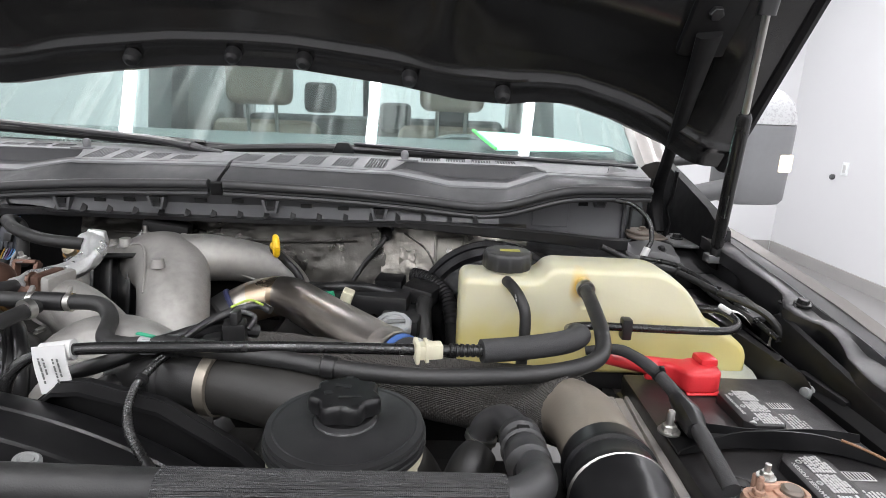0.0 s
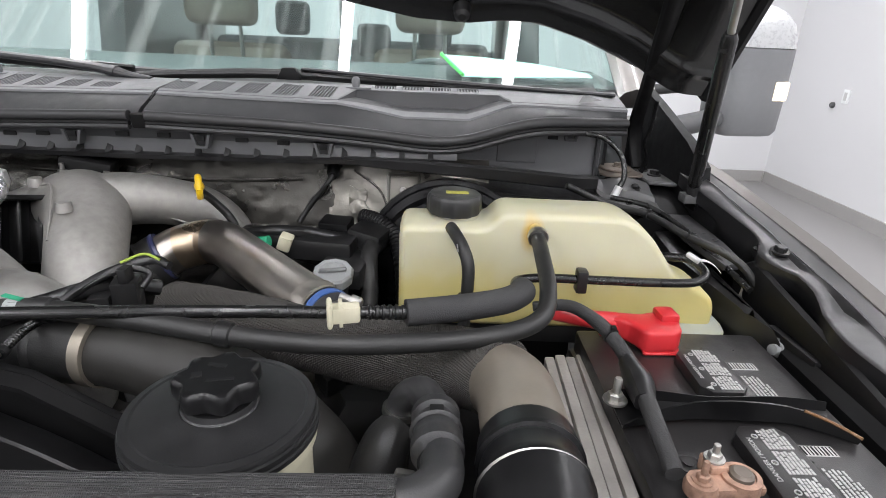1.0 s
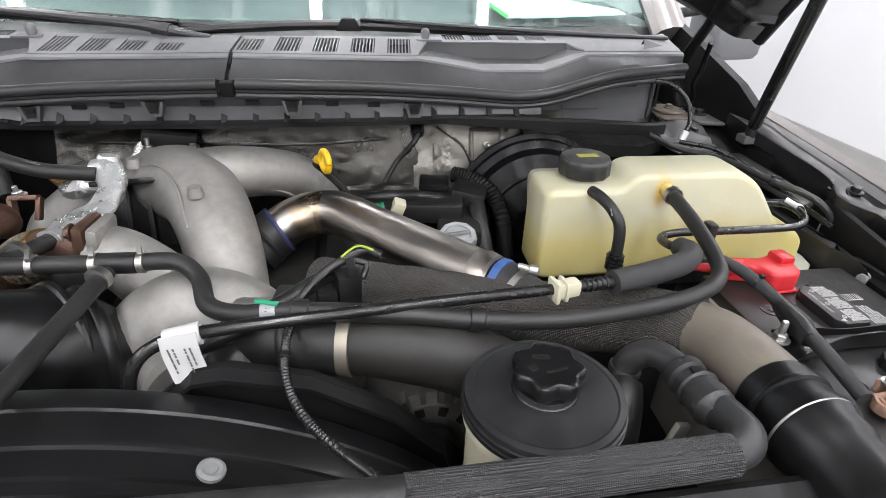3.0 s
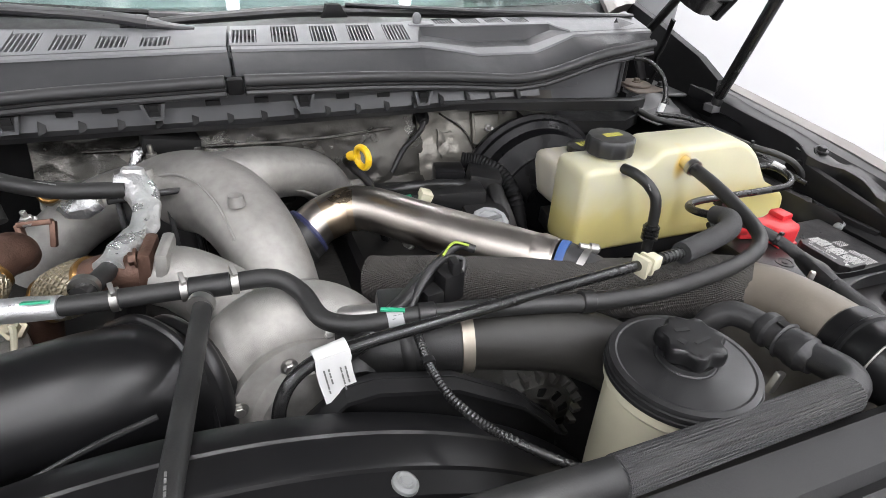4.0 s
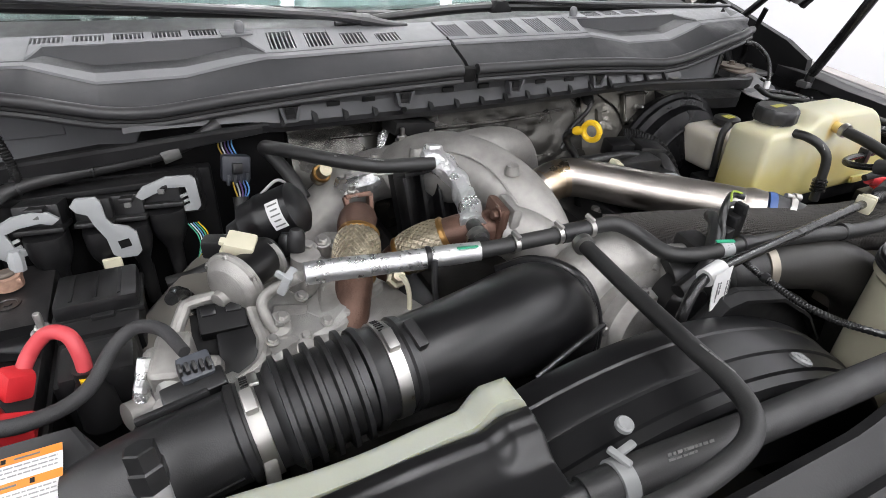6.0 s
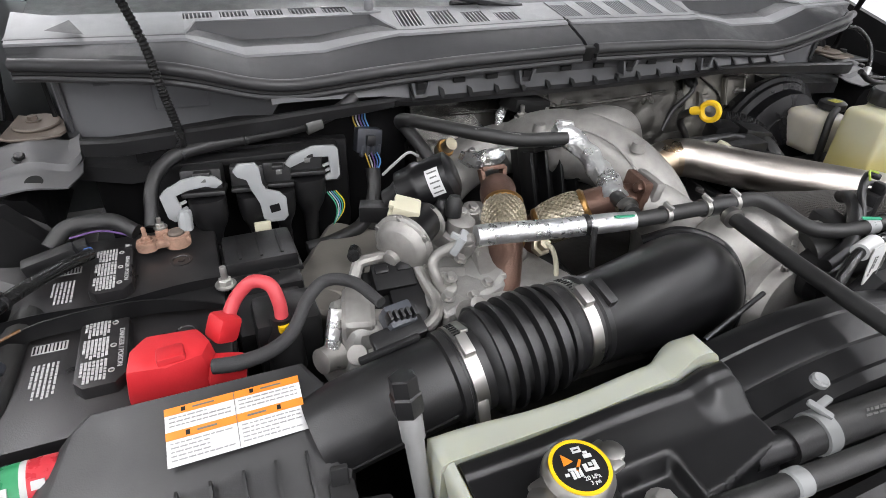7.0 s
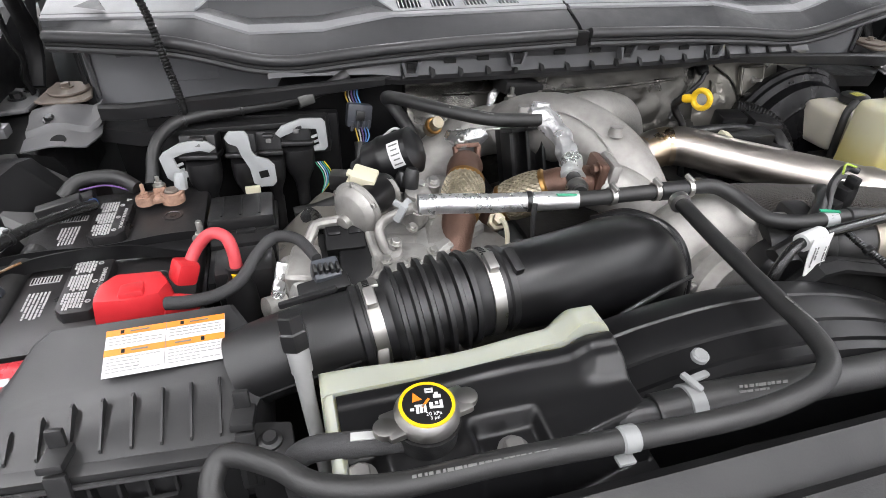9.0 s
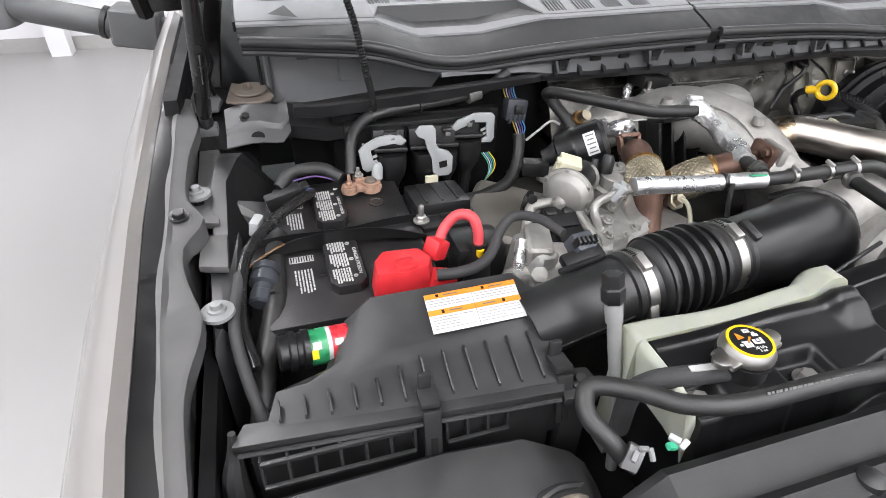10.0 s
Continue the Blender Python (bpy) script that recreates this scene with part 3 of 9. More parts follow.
    lug = part("hinge_base", prism([(side * 0.835, 1.06), (side * 0.79, 1.07), (side * 0.785, 1.11), (side * 0.80, 1.16), (side * 0.835, 1.17)][::side], 1.213, 1.220, 0.002, segs=1), BRACKETM, truck, "grey hinge base plate")
    bolt((0.815 * side, 1.115, 1.220), (0, 0, 1), 0.008, lug, BLACK)
    bolt((0.808 * side, 1.15, 1.220), (0, 0, 1), 0.006, lug, BLACK)
    part("hinge_link", tube([(0.797 * side, 1.13, 1.222), (0.800 * side, 1.125, 1.25), (0.790 * side, 1.12, 1.275), (0.795 * side, 1.115, 1.30), (0.792 * side, 1.10, 1.35)], 0.0065, 8, 3, flat=0.5), INNERPAINT, truck)
    if side < 0:
        for yy, xx, zz in ((0.843, 0.816, 1.196), (0.637, 0.793, 1.176)):
            stop = part("rubber_stop", lathe((-xx, yy, zz), (-xx, yy, zz + 0.014), [(0.0150, 0), (0.0165, 0.10), (0.0160, 0.35), (0.0090, 0.42), (0.0085, 0.60), (0.0060, 0.66), (0.0052, 1)], 26), DUSTCLIP, truck, "pale round bonnet rest")
            part("stop_post", lathe((-xx, yy, 1.12), (-xx, yy, zz), [(0.006, 0), (0.006, 1)], 14), INNERPAINT, stop)
        gd = [[(-0.80, 0.72, 1.16), (-0.785, 0.72, 1.165), (-0.772, 0.72, 1.10), (-0.80, 0.72, 1.0)], [(-0.80, 0.86, 1.20), (-0.782, 0.86, 1.203), (-0.755, 0.86, 1.12), (-0.79, 0.86, 1.0)],
              [(-0.795, 0.925, 1.203), (-0.768, 0.925, 1.203), (-0.70, 0.93, 1.11), (-0.78, 0.93, 1.0)], [(-0.79, 0.955, 1.198), (-0.762, 0.955, 1.196), (-0.695, 0.955, 1.10), (-0.78, 0.96, 1.0)]]
        part("wing_guard", loft(gd), BLACK, truck, "black plastic guard beside the battery", 20)
    bolt((0.834 * side, 0.79, 1.207), (0, 0, 1), 0.007, truck, BLACK)
    bolt((0.838 * side, 0.96, 1.21), (0, 0, 1), 0.007, truck, BLACK)
    # black triangular sail panel between fender and pillar
    edge = ((0.99, 1.0, 1.262), (1.05, 1.06, 1.290), (1.21, 1.21, 1.332), (1.34, 1.34, 1.365)) if side > 0 else ((0.99, 1.0, 1.262), (1.038, 1.038, 1.271), (1.092, 1.092, 1.279), (1.147, 1.147, 1.291), (1.199, 1.199, 1.328), (1.30, 1.30, 1.325))
    lean = 0.45 if side < 0 else 0.0
    sail = [[(0.835, y0, 1.195), (0.858, y0, 1.195), (0.855 - lean * max(0, z1 - 1.255), y1, z1), (0.838 - lean * max(0, z1 - 1.255), y1, z1)] for y0, y1, z1 in edge]
    part("cowl_side", loft(mirrored(sail, side)), INNERPAINT, truck)

# inner wing walls below the rails
for side in (-1, 1):
    w = [[(0.80, y, 1.14), (0.81, y, 1.15), (0.83, y, 0.72), (0.82, y, 0.72)] for y in (0.1, 0.55, 1.1)]
    part("inner_wing", loft(mirrored(w, side)), INNERPAINT, truck)
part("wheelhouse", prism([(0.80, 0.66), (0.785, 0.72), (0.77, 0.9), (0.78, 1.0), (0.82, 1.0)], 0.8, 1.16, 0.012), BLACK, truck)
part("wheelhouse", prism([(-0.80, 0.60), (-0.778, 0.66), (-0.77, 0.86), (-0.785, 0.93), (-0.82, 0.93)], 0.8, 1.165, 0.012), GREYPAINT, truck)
# belly under the engine so that no floor shows through
part("under_tray", box((0, 0.55, 0.70), (1.66, 1.15, 0.03)), BLACK, truck)
part("wheel_arch_front", box((0, -0.05, 0.9), (1.62, 0.03, 0.5)), BLACK, truck)

# firewall with its crinkled foil blanket
fw = []
for x in np.linspace(-0.69, 0.69, 60):
    col = []
    top_z = 1.262 - 0.075 * min(1, max(0, (abs(x) - 0.44) / 0.03))
    for z in np.linspace(0.80, top_z, 22):
        y = 1.062 + 0.012 * noise.noise(Vector((x * 7, z * 9, 0))) + 0.008 * noise.noise(Vector((x * 22, z * 25, 3))) - 0.05 * math.exp(-((x - 0.0) / 0.16) ** 2) * max(0, 1.2 - z)
        col.append((x, y, z))
    fw.append(col + [(x, 1.09, top_z), (x, 1.09, 0.80)])
part("firewall", loft(fw), INNERPAINT, truck, "", 60)
shield = thing("heat_shield", (0.13, 1.01, 0.98), "crinkled grey foil heat shield on the firewall", "heat shield")


def foil(x0, x1, z0, z1, y, amp, seed, droop=0.0, nx=60, nz=34, frag=0.0):
    """A sheet of thin foil with soft dents and sharp creases."""
    rows = []
    for x in np.linspace(x0, x1, nx):
        col = []
        for z in np.linspace(z0, z1, nz):
            v = Vector((x * 9 + seed, z * 12, seed))
            cr = noise.noise(v) + 0.8 * abs(noise.noise(v * 2.1)) + 0.45 * abs(noise.noise(v * 5.3)) + 0.2 * abs(noise.noise(v * 11))
            yy = y - 0.33 * max(0, min(0.13, 1.250 - z)) - amp * cr - 0.03 * math.exp(-((x + 0.15) / 0.1) ** 2) * max(0, min(1, (1.23 - z) * 12))
            fr = frag * noise.noise(Vector((x * 60, seed, z0 > z1)))
            fx = frag * noise.noise(Vector((z * 70, seed * 2, 1)))
            col.append((x + fx, yy, z + fr * (1 if z > (z0 + z1) / 2 else -1) - droop * max(0, (x - 0.42) / 0.1) * (z > 1.2)))
        rows.append(col + [(x, y + 0.016, z1 - 0.004), (x, y + 0.016, z0)])
    return loft(rows)


part("upper_sheet", foil(-0.26, 0.27, 1.13, 1.252, 1.036, 0.0055, 1.3, 0.0, 100, 30), SHIELD, shield, "", 30)
# right side of the same foil, coloured lighter for the light it reflects
part("side_sheet", foil(0.262, 0.515, 1.11, 1.254, 1.033, 0.0045, 4.3, 0.035, 60, 34), PALEFOIL, shield, "foil panel with bright reflection put into its colour", 30)
part("lower_sheet", foil(-0.26, 0.50, 0.98, 1.145, 1.036, 0.008, 7.7, 0, 110, 30), SHIELD, shield, "", 26)
part("wrinkled_foil", foil(0.296, 0.322, 1.170, 1.205, 1.026, 0.006, 9.2, 0, 26, 20, 0.010), PALEFOIL, shield, "", 16)
part("wrinkled_foil", foil(0.36, 0.45, 1.135, 1.152, 1.030, 0.008, 5.2, 0, 40, 16, 0.008), PALEFOIL, shield, "", 16)
part("fold", tube([(-0.20, 1.018, 1.218), (-0.05, 1.014, 1.214), (0.10, 1.014, 1.211), (0.22, 1.018, 1.216)], 0.0022, 6, 5), SHIELD, shield)
part("fold", tube([(0.30, 1.024, 1.232), (0.34, 1.014, 1.205), (0.36, 1.002, 1.165)], 0.0018, 6, 5), SHIELD, shield)
emb = thing("shield_stud", (0.379, 1.02, 1.205), "steel stud with a square embossed foil pad", "stud")
part("pad", box((0.379, 1.012, 1.206), (0.052, 0.010, 0.052), rot(-18), 0.004), PALEFOIL, emb)
part("rim", tube([(0.379 + sx * 0.022, 1.0065 + sz * 0.0068, 1.206 + sz * 0.022) for sx, sz in ((-1, -1), (-1, 1), (1, 1), (1, -1), (-1, -1))], 0.0016, 6, 1), PALEFOIL, emb)
bolt((0.379, 1.009, 1.206), (0, -0.95, 0.3), 0.006, emb, stud=0.016)
sens = thing("firewall_sensor", (0.269, 1.02, 1.225), "black sensor plug on the firewall", "sensor")
part("flange", lathe((0.269, 1.034, 1.238), (0.269, 1.028, 1.236), [(0.017, 0), (0.017, 1)], 18), BLACK, sens)
part("plug", lathe((0.269, 1.034, 1.240), (0.269, 1.004, 1.226), [(0.013, 0), (0.013, 0.3), (0.010, 0.35), (0.010, 0.8), (0.007, 1)], 14), BLACK, sens)
part("cable", tube([(0.269, 1.006, 1.227), (0.262, 1.000, 1.216), (0.25, 1.003, 1.20), (0.235, 1.006, 1.182), (0.215, 1.0, 1.15)], 0.0042), RUBBER, sens)


# ---- cowl ----
def seal_at(x):
    a = abs(x)
    xs = [0, 0.2, 0.33, 0.40, 0.45, 0.50, 0.56, 0.64, 0.74]
    ys = [0.968, 0.982, 0.992, 1.0, 1.002, 0.996, 0.985, 1.02, 1.085]
    zs = [1.314, 1.306, 1.296, 1.287, 1.285, 1.298, 1.322, 1.320, 1.312]
    return float(np.interp(a, xs, ys)), float(np.interp(a, xs, zs))


def smooth_seal(x):
    s = [seal_at(x + d) for d in (-0.03, -0.015, 0, 0.015, 0.03)]
    return sum(q[0] for q in s) / 5, sum(q[1] for q in s) / 5


def recess(x):
    return float(np.interp(abs(x), [0.272, 0.375, 0.478, 0.545], [0, 1, 1, 0]))


def face_top(x):
    a, q = abs(x), recess(x)
    y = float(np.interp(a, [0, 0.255, 0.55, 0.74], [1.030, 1.038, 1.050, 1.100]))
    z = float(np.interp(a, [0, 0.255, 0.55, 0.74], [1.339, 1.334, 1.340, 1.332]))
    return y + (1.055 - y) * q, z + (1.314 - z) * q


def ridge(x):
    """The edge where the louvred top begins: close behind the face, or at the back of the recess."""
    fy, fz = face_top(x)
    g = min(1, recess(x) * 5)
    return max(fy + 0.012, 1.04) * (1 - g) + 1.112 * g, (fz + 0.003) * (1 - g) + 1.347 * g


def cowl_back(x):
    """Where the louvred top ends in front of the wipers."""
    return float(np.interp(abs(x), [0, 0.25, 0.31, 0.45, 0.7, 0.745], [1.124, 1.128, 1.146, 1.152, 1.158, 1.19]))


def shear(x):
    """How far the louvres lean outwards for each metre towards the windscreen."""
    return 0.085 * min(1, max(0, (0.30 - abs(x)) / 0.04))


def top_at(x, y):
    """Height of the cowl's top at a place."""
    fy, fz = face_top(x)
    ry, rz = ridge(x)
    return float(np.interp(y, [fy - 0.001, ry, ry + 0.004, cowl_back(x) - 0.006], [fz, rz, rz + 0.0015, 1.351]))


# louvres: middle, width, slats, front and back edge
LOUVRES = [(0.019 + 0.0560 * i, 0.036, 7, 1.000, 1.115 if i else 1.104) for i in range(5)] + [(-0.246 + 0.0515 * i, 0.035, 6, 1.000, 1.114 - 0.010 * i) for i in range(4)]
LOUVRES += [(-0.340 - 0.0465 * i, 0.036, 7, 1.119, 1.144) for i in range(5)] + [(0.340 + 0.0465 * i, 0.036, 7, 1.119, 1.144) for i in range(4)]


def cowl_half(x0, x1, parent):
    """The front face, then the ledge, riser and louvred top behind it; face and riser are coloured darker as shade."""
    face, ledge, riser = [], [], []
    keys = [0.272, 0.28, 0.294, 0.367, 0.375, 0.383, 0.47, 0.478, 0.486, 0.530, 0.537, 0.545]
    sgn = 1 if x1 > 0.1 else -1
    xs = sorted(set(np.linspace(x0, x1, 48)) | {k * sgn for k in keys})
    for x in xs:
        sy, sz = smooth_seal(x)
        fy, fz = face_top(x)
        q = recess(x)
        face.append([(x, sy + 0.010, sz + 0.003), (x, sy + 0.018, sz + 0.008), (x, fy - 0.002, fz - 0.003), (x, fy + 0.004, fz - 0.006), (x, sy + 0.03, sz - 0.006)])
        e = 0.013 * min(1, q * 4)
        ledge.append([(x, fy - 0.003, fz - 0.003), (x, fy - 0.001, fz), (x, fy + 0.003 + e, fz + 0.001 + 0.003 * q), (x, fy + 0.007 + e, fz + 0.002 + 0.003 * q), (x, fy + 0.007 + e, fz - 0.008)])
        ry, rz = ridge(x)
        riser.append([(x, fy + 0.006 + e, fz + 0.0015 + 0.003 * q), (x, (fy + 0.006 + e) * 0.25 + ry * 0.75, fz * 0.8 + rz * 0.2 + 0.0015), (x, ry, rz), (x, ry + 0.004, rz - 0.003), (x, ry, fz - 0.006), (x, fy + 0.010 + e, fz - 0.006)])
    part("cowl_face", loft(face), SHADECOWL, parent, "cowl front face with shade put into its colour", 24)
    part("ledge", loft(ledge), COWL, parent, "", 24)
    part("riser", loft(riser), SHADECOWL, parent, "cowl recess face with shade put into its colour", 24)
    mine = [v for v in LOUVRES if v[0] * sgn > 0]
    edges = sorted({x0, x1} | {v[0] + q * v[1] / 2 for v in mine for q in (-1, 1)})
    bm = bmesh.new()

    def at(u, y, dz=0.0):
        return (u + shear(u) * (y - ridge(u)[0]), y, top_at(u, y) + dz)
    for a, b in zip(edges, edges[1:]):
        cols = [a] + [x for x in xs if a + 1e-4 < x < b - 1e-4] + [b]
        slot = next((v for v in mine if abs((a + b) / 2 - v[0]) < 0.004), None)
        front, back = [], []
        for u in cols:
            ry, rz = ridge(u)
            bk = cowl_back(u)
            bz = 1.349 + 0.002 * (abs(u) > 0.6)
            tail = [(u + shear(u) * 0.07, bk, bz), (u + shear(u) * 0.07, bk + 0.003, 1.33)]
            if slot:
                f, r = max(slot[3], ry + 0.0055), slot[4]
                front.append([(u, ry - 0.0015, rz - 0.0005), at(u, ry + 0.004), at(u, f), at(u, f, -0.008), (u, ry + 0.002, rz - 0.010)])
                back.append([at(u, r), at(u, bk - 0.006, 0.001)] + tail + [at(u, r, -0.012)])
            else:
                front.append([(u, ry - 0.0015, rz - 0.0005), at(u, ry + 0.004), at(u, bk - 0.006, 0.001)] + tail + [(u, ry + 0.004, rz - 0.010)])
        loft(front, bm)
        if back:
            loft(back, bm)
    top = part("cowl_top", bm, COWL, parent, "", 24)
    for c, w, count, f, r in mine:
        f = max(f, ridge(c)[0] + 0.0055)
        # black sheet under the slats stands in for the shade in the slot
        pit = part("vent", loft([[at(c + q, f - 0.004, -0.009), at(c + q, r + 0.004, -0.009), at(c + q, r + 0.004, -0.011), at(c + q, f - 0.004, -0.011)] for q in (-w / 2 - 0.003, w / 2 + 0.003)]), INKSHADE, parent, "black sheet as the shade in a louvre slot")
        for i in range(count):
            q = c + ((i + 0.5) / count - 0.5) * w
            h = w / count * 0.17
            part("slat", loft([[at(q - h, y, -0.009), at(q - h, y, -0.0006), at(q + h, y, -0.0006), at(q + h, y, -0.009)] for y in (f - 0.002, (f + r) / 2, r + 0.002)]), COWL, pit)
    return top


cowl = thing("cowl_grille", (0, 1.08, 1.27), "dark grey plastic cowl panel with louvre slots", "cowl panel")
cowl_half(-0.745, -0.003, cowl)
cowl_half(0.003, 0.745, cowl)
part("wiper_well", loft([[(x, 1.118, 1.318), (x, 1.118, 1.332), (x, 1.20 + 0.08 * (x / 0.75) ** 2, 1.335), (x, 1.275 + 0.10 * (x / 0.8) ** 2, 1.350), (x, 1.275 + 0.10 * (x / 0.8) ** 2, 1.318)] for x in np.linspace(-0.75, 0.75, 25)]), BLACK, cowl, "black well below the wipers", 40)
part("joint", box((0, 1.035, 1.325), (0.0022, 0.036, 0.026), rot(20)), INKSHADE, cowl)
for side in (-1, 1):
    # flat sheet in the shade-darkened cowl colour draws the notch
    part("notch", loft([[(side * 0.656, 1.076, 1.3435), (side * 0.698, 1.092, 1.3465)], [(side * 0.672, 1.112, 1.3535), (side * 0.6725, 1.112, 1.3535)], [(side * 0.668, 1.1125, 1.345), (side * 0.684, 1.1125, 1.345)]], closed=False), SHADECOWL, cowl, "dark triangular notch")
    st = part("stop_pad", box((side * 0.297, 1.121, 1.3490), (0.042, 0.022, 0.003), rot(3), 0.001), COWL, cowl)
    knob = lathe((side * 0.292, 1.120, 1.349), (side * 0.292, 1.120, 1.366), [(0.0060, 0), (0.0068, 0.3), (0.0072, 0.6), (0.006, 0.85), (0.003, 1)], 18)
    part("rubber_stop", knob, COWL, st, "round grey rubber stop")
# rubber seal in two halves: a fat bead over a lower lip
for a, b in ((-0.74, -0.012), (0.012, 0.74)):
    pts = [(x, smooth_seal(x)[0], smooth_seal(x)[1]) for x in np.linspace(a, b, 26)]
    se = thing("bonnet_seal", pts[13], "black rubber bonnet seal along the cowl", "seal", "bonnet seals")
    part("bead", tube(pts, 0.0078, 12, 3), SEALR, se)
    # black tube paints the shade between bead and lip
    part("groove", tube([(p[0], p[1] - 0.001, p[2] - 0.0100) for p in pts], 0.0040, 8, 3), INKSHADE, se)
    part("lip", tube([(p[0], p[1] - 0.001, p[2] - 0.0150) for p in pts], 0.0048, 10, 3), SEALR, se)
part("seal_joint", box((0, 0.973, 1.306), (0.020, 0.010, 0.022), rot(15), 0.003), INKSHADE, cowl)
# the tray below the seal: grey wall, pockets, gussets and a black foot
tray = thing("cowl_tray", (0, 0.98, 1.24), "dark grey plastic tray below the cowl with clips", "tray")


def foot(x):
    """The tray's lower edge: how far out and how low."""
    zb = float(np.interp(x, [-0.70, -0.60, -0.45, -0.31, -0.28, 0.2, 0.42, 0.5, 0.70], [1.243, 1.258, 1.266, 1.262, 1.256, 1.256, 1.258, 1.260, 1.243]))
    return float(np.interp(abs(x), [0, 0.4, 0.6, 0.7], [0.976, 0.985, 0.97, 0.98])), zb


tr, ft = [], []
for x in np.linspace(-0.46, 0.46, 70):
    sy, sz = smooth_seal(x)
    yb, zb = foot(x)
    tr.append([(x, sy + 0.006, sz - 0.017), (x, max(sy, yb) + 0.010, zb + 0.022), (x, yb + 0.008, zb + 0.002), (x, yb + 0.016, zb), (x, sy + 0.03, sz - 0.017)])
    if -0.31 < x < 0.44:
        ft.append([(x, yb + 0.010, zb + 0.003), (x, yb - 0.006, zb + 0.001), (x, yb - 0.006, zb - 0.005), (x, yb + 0.012, zb - 0.006)])
part("tray_wall", loft(tr), TRAYM, tray, "", 24)
part("foot", loft(ft), GLOSSBLACK, tray, "black lower lip")
for x in np.linspace(-0.27, 0.42, 17):
    yb, zb = foot(x)
    part("gusset", prism([(yb - 0.004, zb), (yb + 0.014, zb), (yb + 0.0135, zb + 0.017)], x - 0.004, x + 0.004, axis="x", top=0.4), BLACK, tray)
for x in (-0.655, -0.26, -0.10, 0.085, 0.26, 0.655):
    sy, sz = smooth_seal(x)
    yy, zc = (sy + 0.001, sz - 0.032) if abs(x) < 0.6 else (1.094, 1.288)
    pk = prism([(x - 0.0145, zc + 0.011), (x - 0.009, zc - 0.010), (x + 0.009, zc - 0.010), (x + 0.0145, zc + 0.011), (x + 0.0105, zc + 0.011), (x + 0.006, zc - 0.006), (x - 0.006, zc - 0.006),
                (x - 0.0105, zc + 0.011)], yy - 0.004, yy + 0.012, 0, "y")
    clip = part("clip", pk, TRAYM, tray)
    # dark blocks stand in for shade inside the clip's pocket and hole
    part("slot", prism([(x - 0.0100, zc + 0.010), (x - 0.0060, zc - 0.0055), (x + 0.0060, zc - 0.0055), (x + 0.0100, zc + 0.010)], yy - 0.0005, yy + 0.012, 0, "y"), BLACK, clip)
    part("hole", box((x, yy - 0.001, zc + 0.005), (0.011, 0.004, 0.008)), INKSHADE, clip)
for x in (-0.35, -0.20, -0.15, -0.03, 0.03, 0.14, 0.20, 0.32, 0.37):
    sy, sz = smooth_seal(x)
    # black box on the wall paints the slot's shade
    part("slot", box((x, sy + 0.0085, sz - 0.028), (0.018, 0.004, 0.006)), INKSHADE, tray)
# long gutter under the tray at both sides, and the pale end panels
for side in (-1, 1):
    g = []
    for x, y, z, h in ((0.29, 0.984, 1.262, 0.010), (0.36, 0.972, 1.264, 0.014), (0.46, 0.962, 1.262, 0.017), (0.56, 0.965, 1.256, 0.019), (0.64, 0.982, 1.246, 0.020), (0.683, 1.005, 1.240, 0.019)):
        g.append([(side * x, y, z), (side * x, y - 0.004, z - 0.003), (side * x, y - 0.003, z - h), (side * x, y + 0.004, z - h - 0.003), (side * x, y + 0.03, z - h), (side * x, y + 0.03, z - h + 0.004),
                  (side * x, y + 0.012, z - 0.006), (side * x, y + 0.010, z - 0.001)])
    part("gutter", loft(g), BLACK, tray, "black plastic gutter", 24)
    ep = part("end_panel", loft([[(side * x, y, 1.205), (side * x, y, zt), (side * x, y + 0.012, zt), (side * x, y + 0.012, 1.205)] for x, y, zt in ((0.44, 1.06, 1.275), (0.50, 1.092, 1.29), (0.56, 1.098, 1.312), (0.64, 1.099, 1.315), (0.715, 1.118, 1.31))]), COWL, tray)
    part("raised_panel", box((side * 0.566, 1.0965, 1.262), (0.068, 0.006, 0.046), bevel=0.001, segs=1), COWL, ep)
    # both slots are black boxes in place of shaded openings
    part("slot", box((side * 0.55, 1.094, 1.281), (0.02, 0.003, 0.006)), INKSHADE, ep)
    part("slot", box((side * 0.625, 1.097, 1.283), (0.017, 0.004, 0.007)), INKSHADE, ep)
    part("end_rib", tube([(side * 0.708, 1.112, 1.215), (side * 0.708, 1.112, 1.30)], 0.004, 6), TRAYM, ep)
    part("end_rib", tube([(side * 0.722, 1.118, 1.215), (side * 0.722, 1.118, 1.30)], 0.003, 6), BLACK, ep)
    sh2 = [[(side * x, y0, z), (side * x, 1.10, z + 0.004), (side * x, 1.10, z - 0.02), (side * x, y0, z - 0.02)] for x, y0, z in ((0.44, 1.0, 1.225), (0.55, 0.985, 1.212), (0.64, 0.99, 1.204), (0.70, 1.03, 1.200))]
    part("shelf", loft(sh2), BLACK, tray)

# ---- windscreen, wipers, cab ----
ws = []
for x in np.linspace(-0.80, 0.80, 17):
    b = 0.10 * (x / 0.8) ** 2
    ring = [(x * (1 - 0.10 * t), 1.245 + b + 0.62 * t, 1.352 - 0.01 * (x / 0.8) ** 2 + 0.52 * t) for t in np.linspace(0, 1, 7)]
    ws.append(ring + [(p[0], p[1] + 0.004, p[2] - 0.004) for p in ring[::-1]])
glass = part("windscreen", loft(ws), GLASS, truck, "tinted curved windscreen glass", 60)
glass.visible_shadow = False
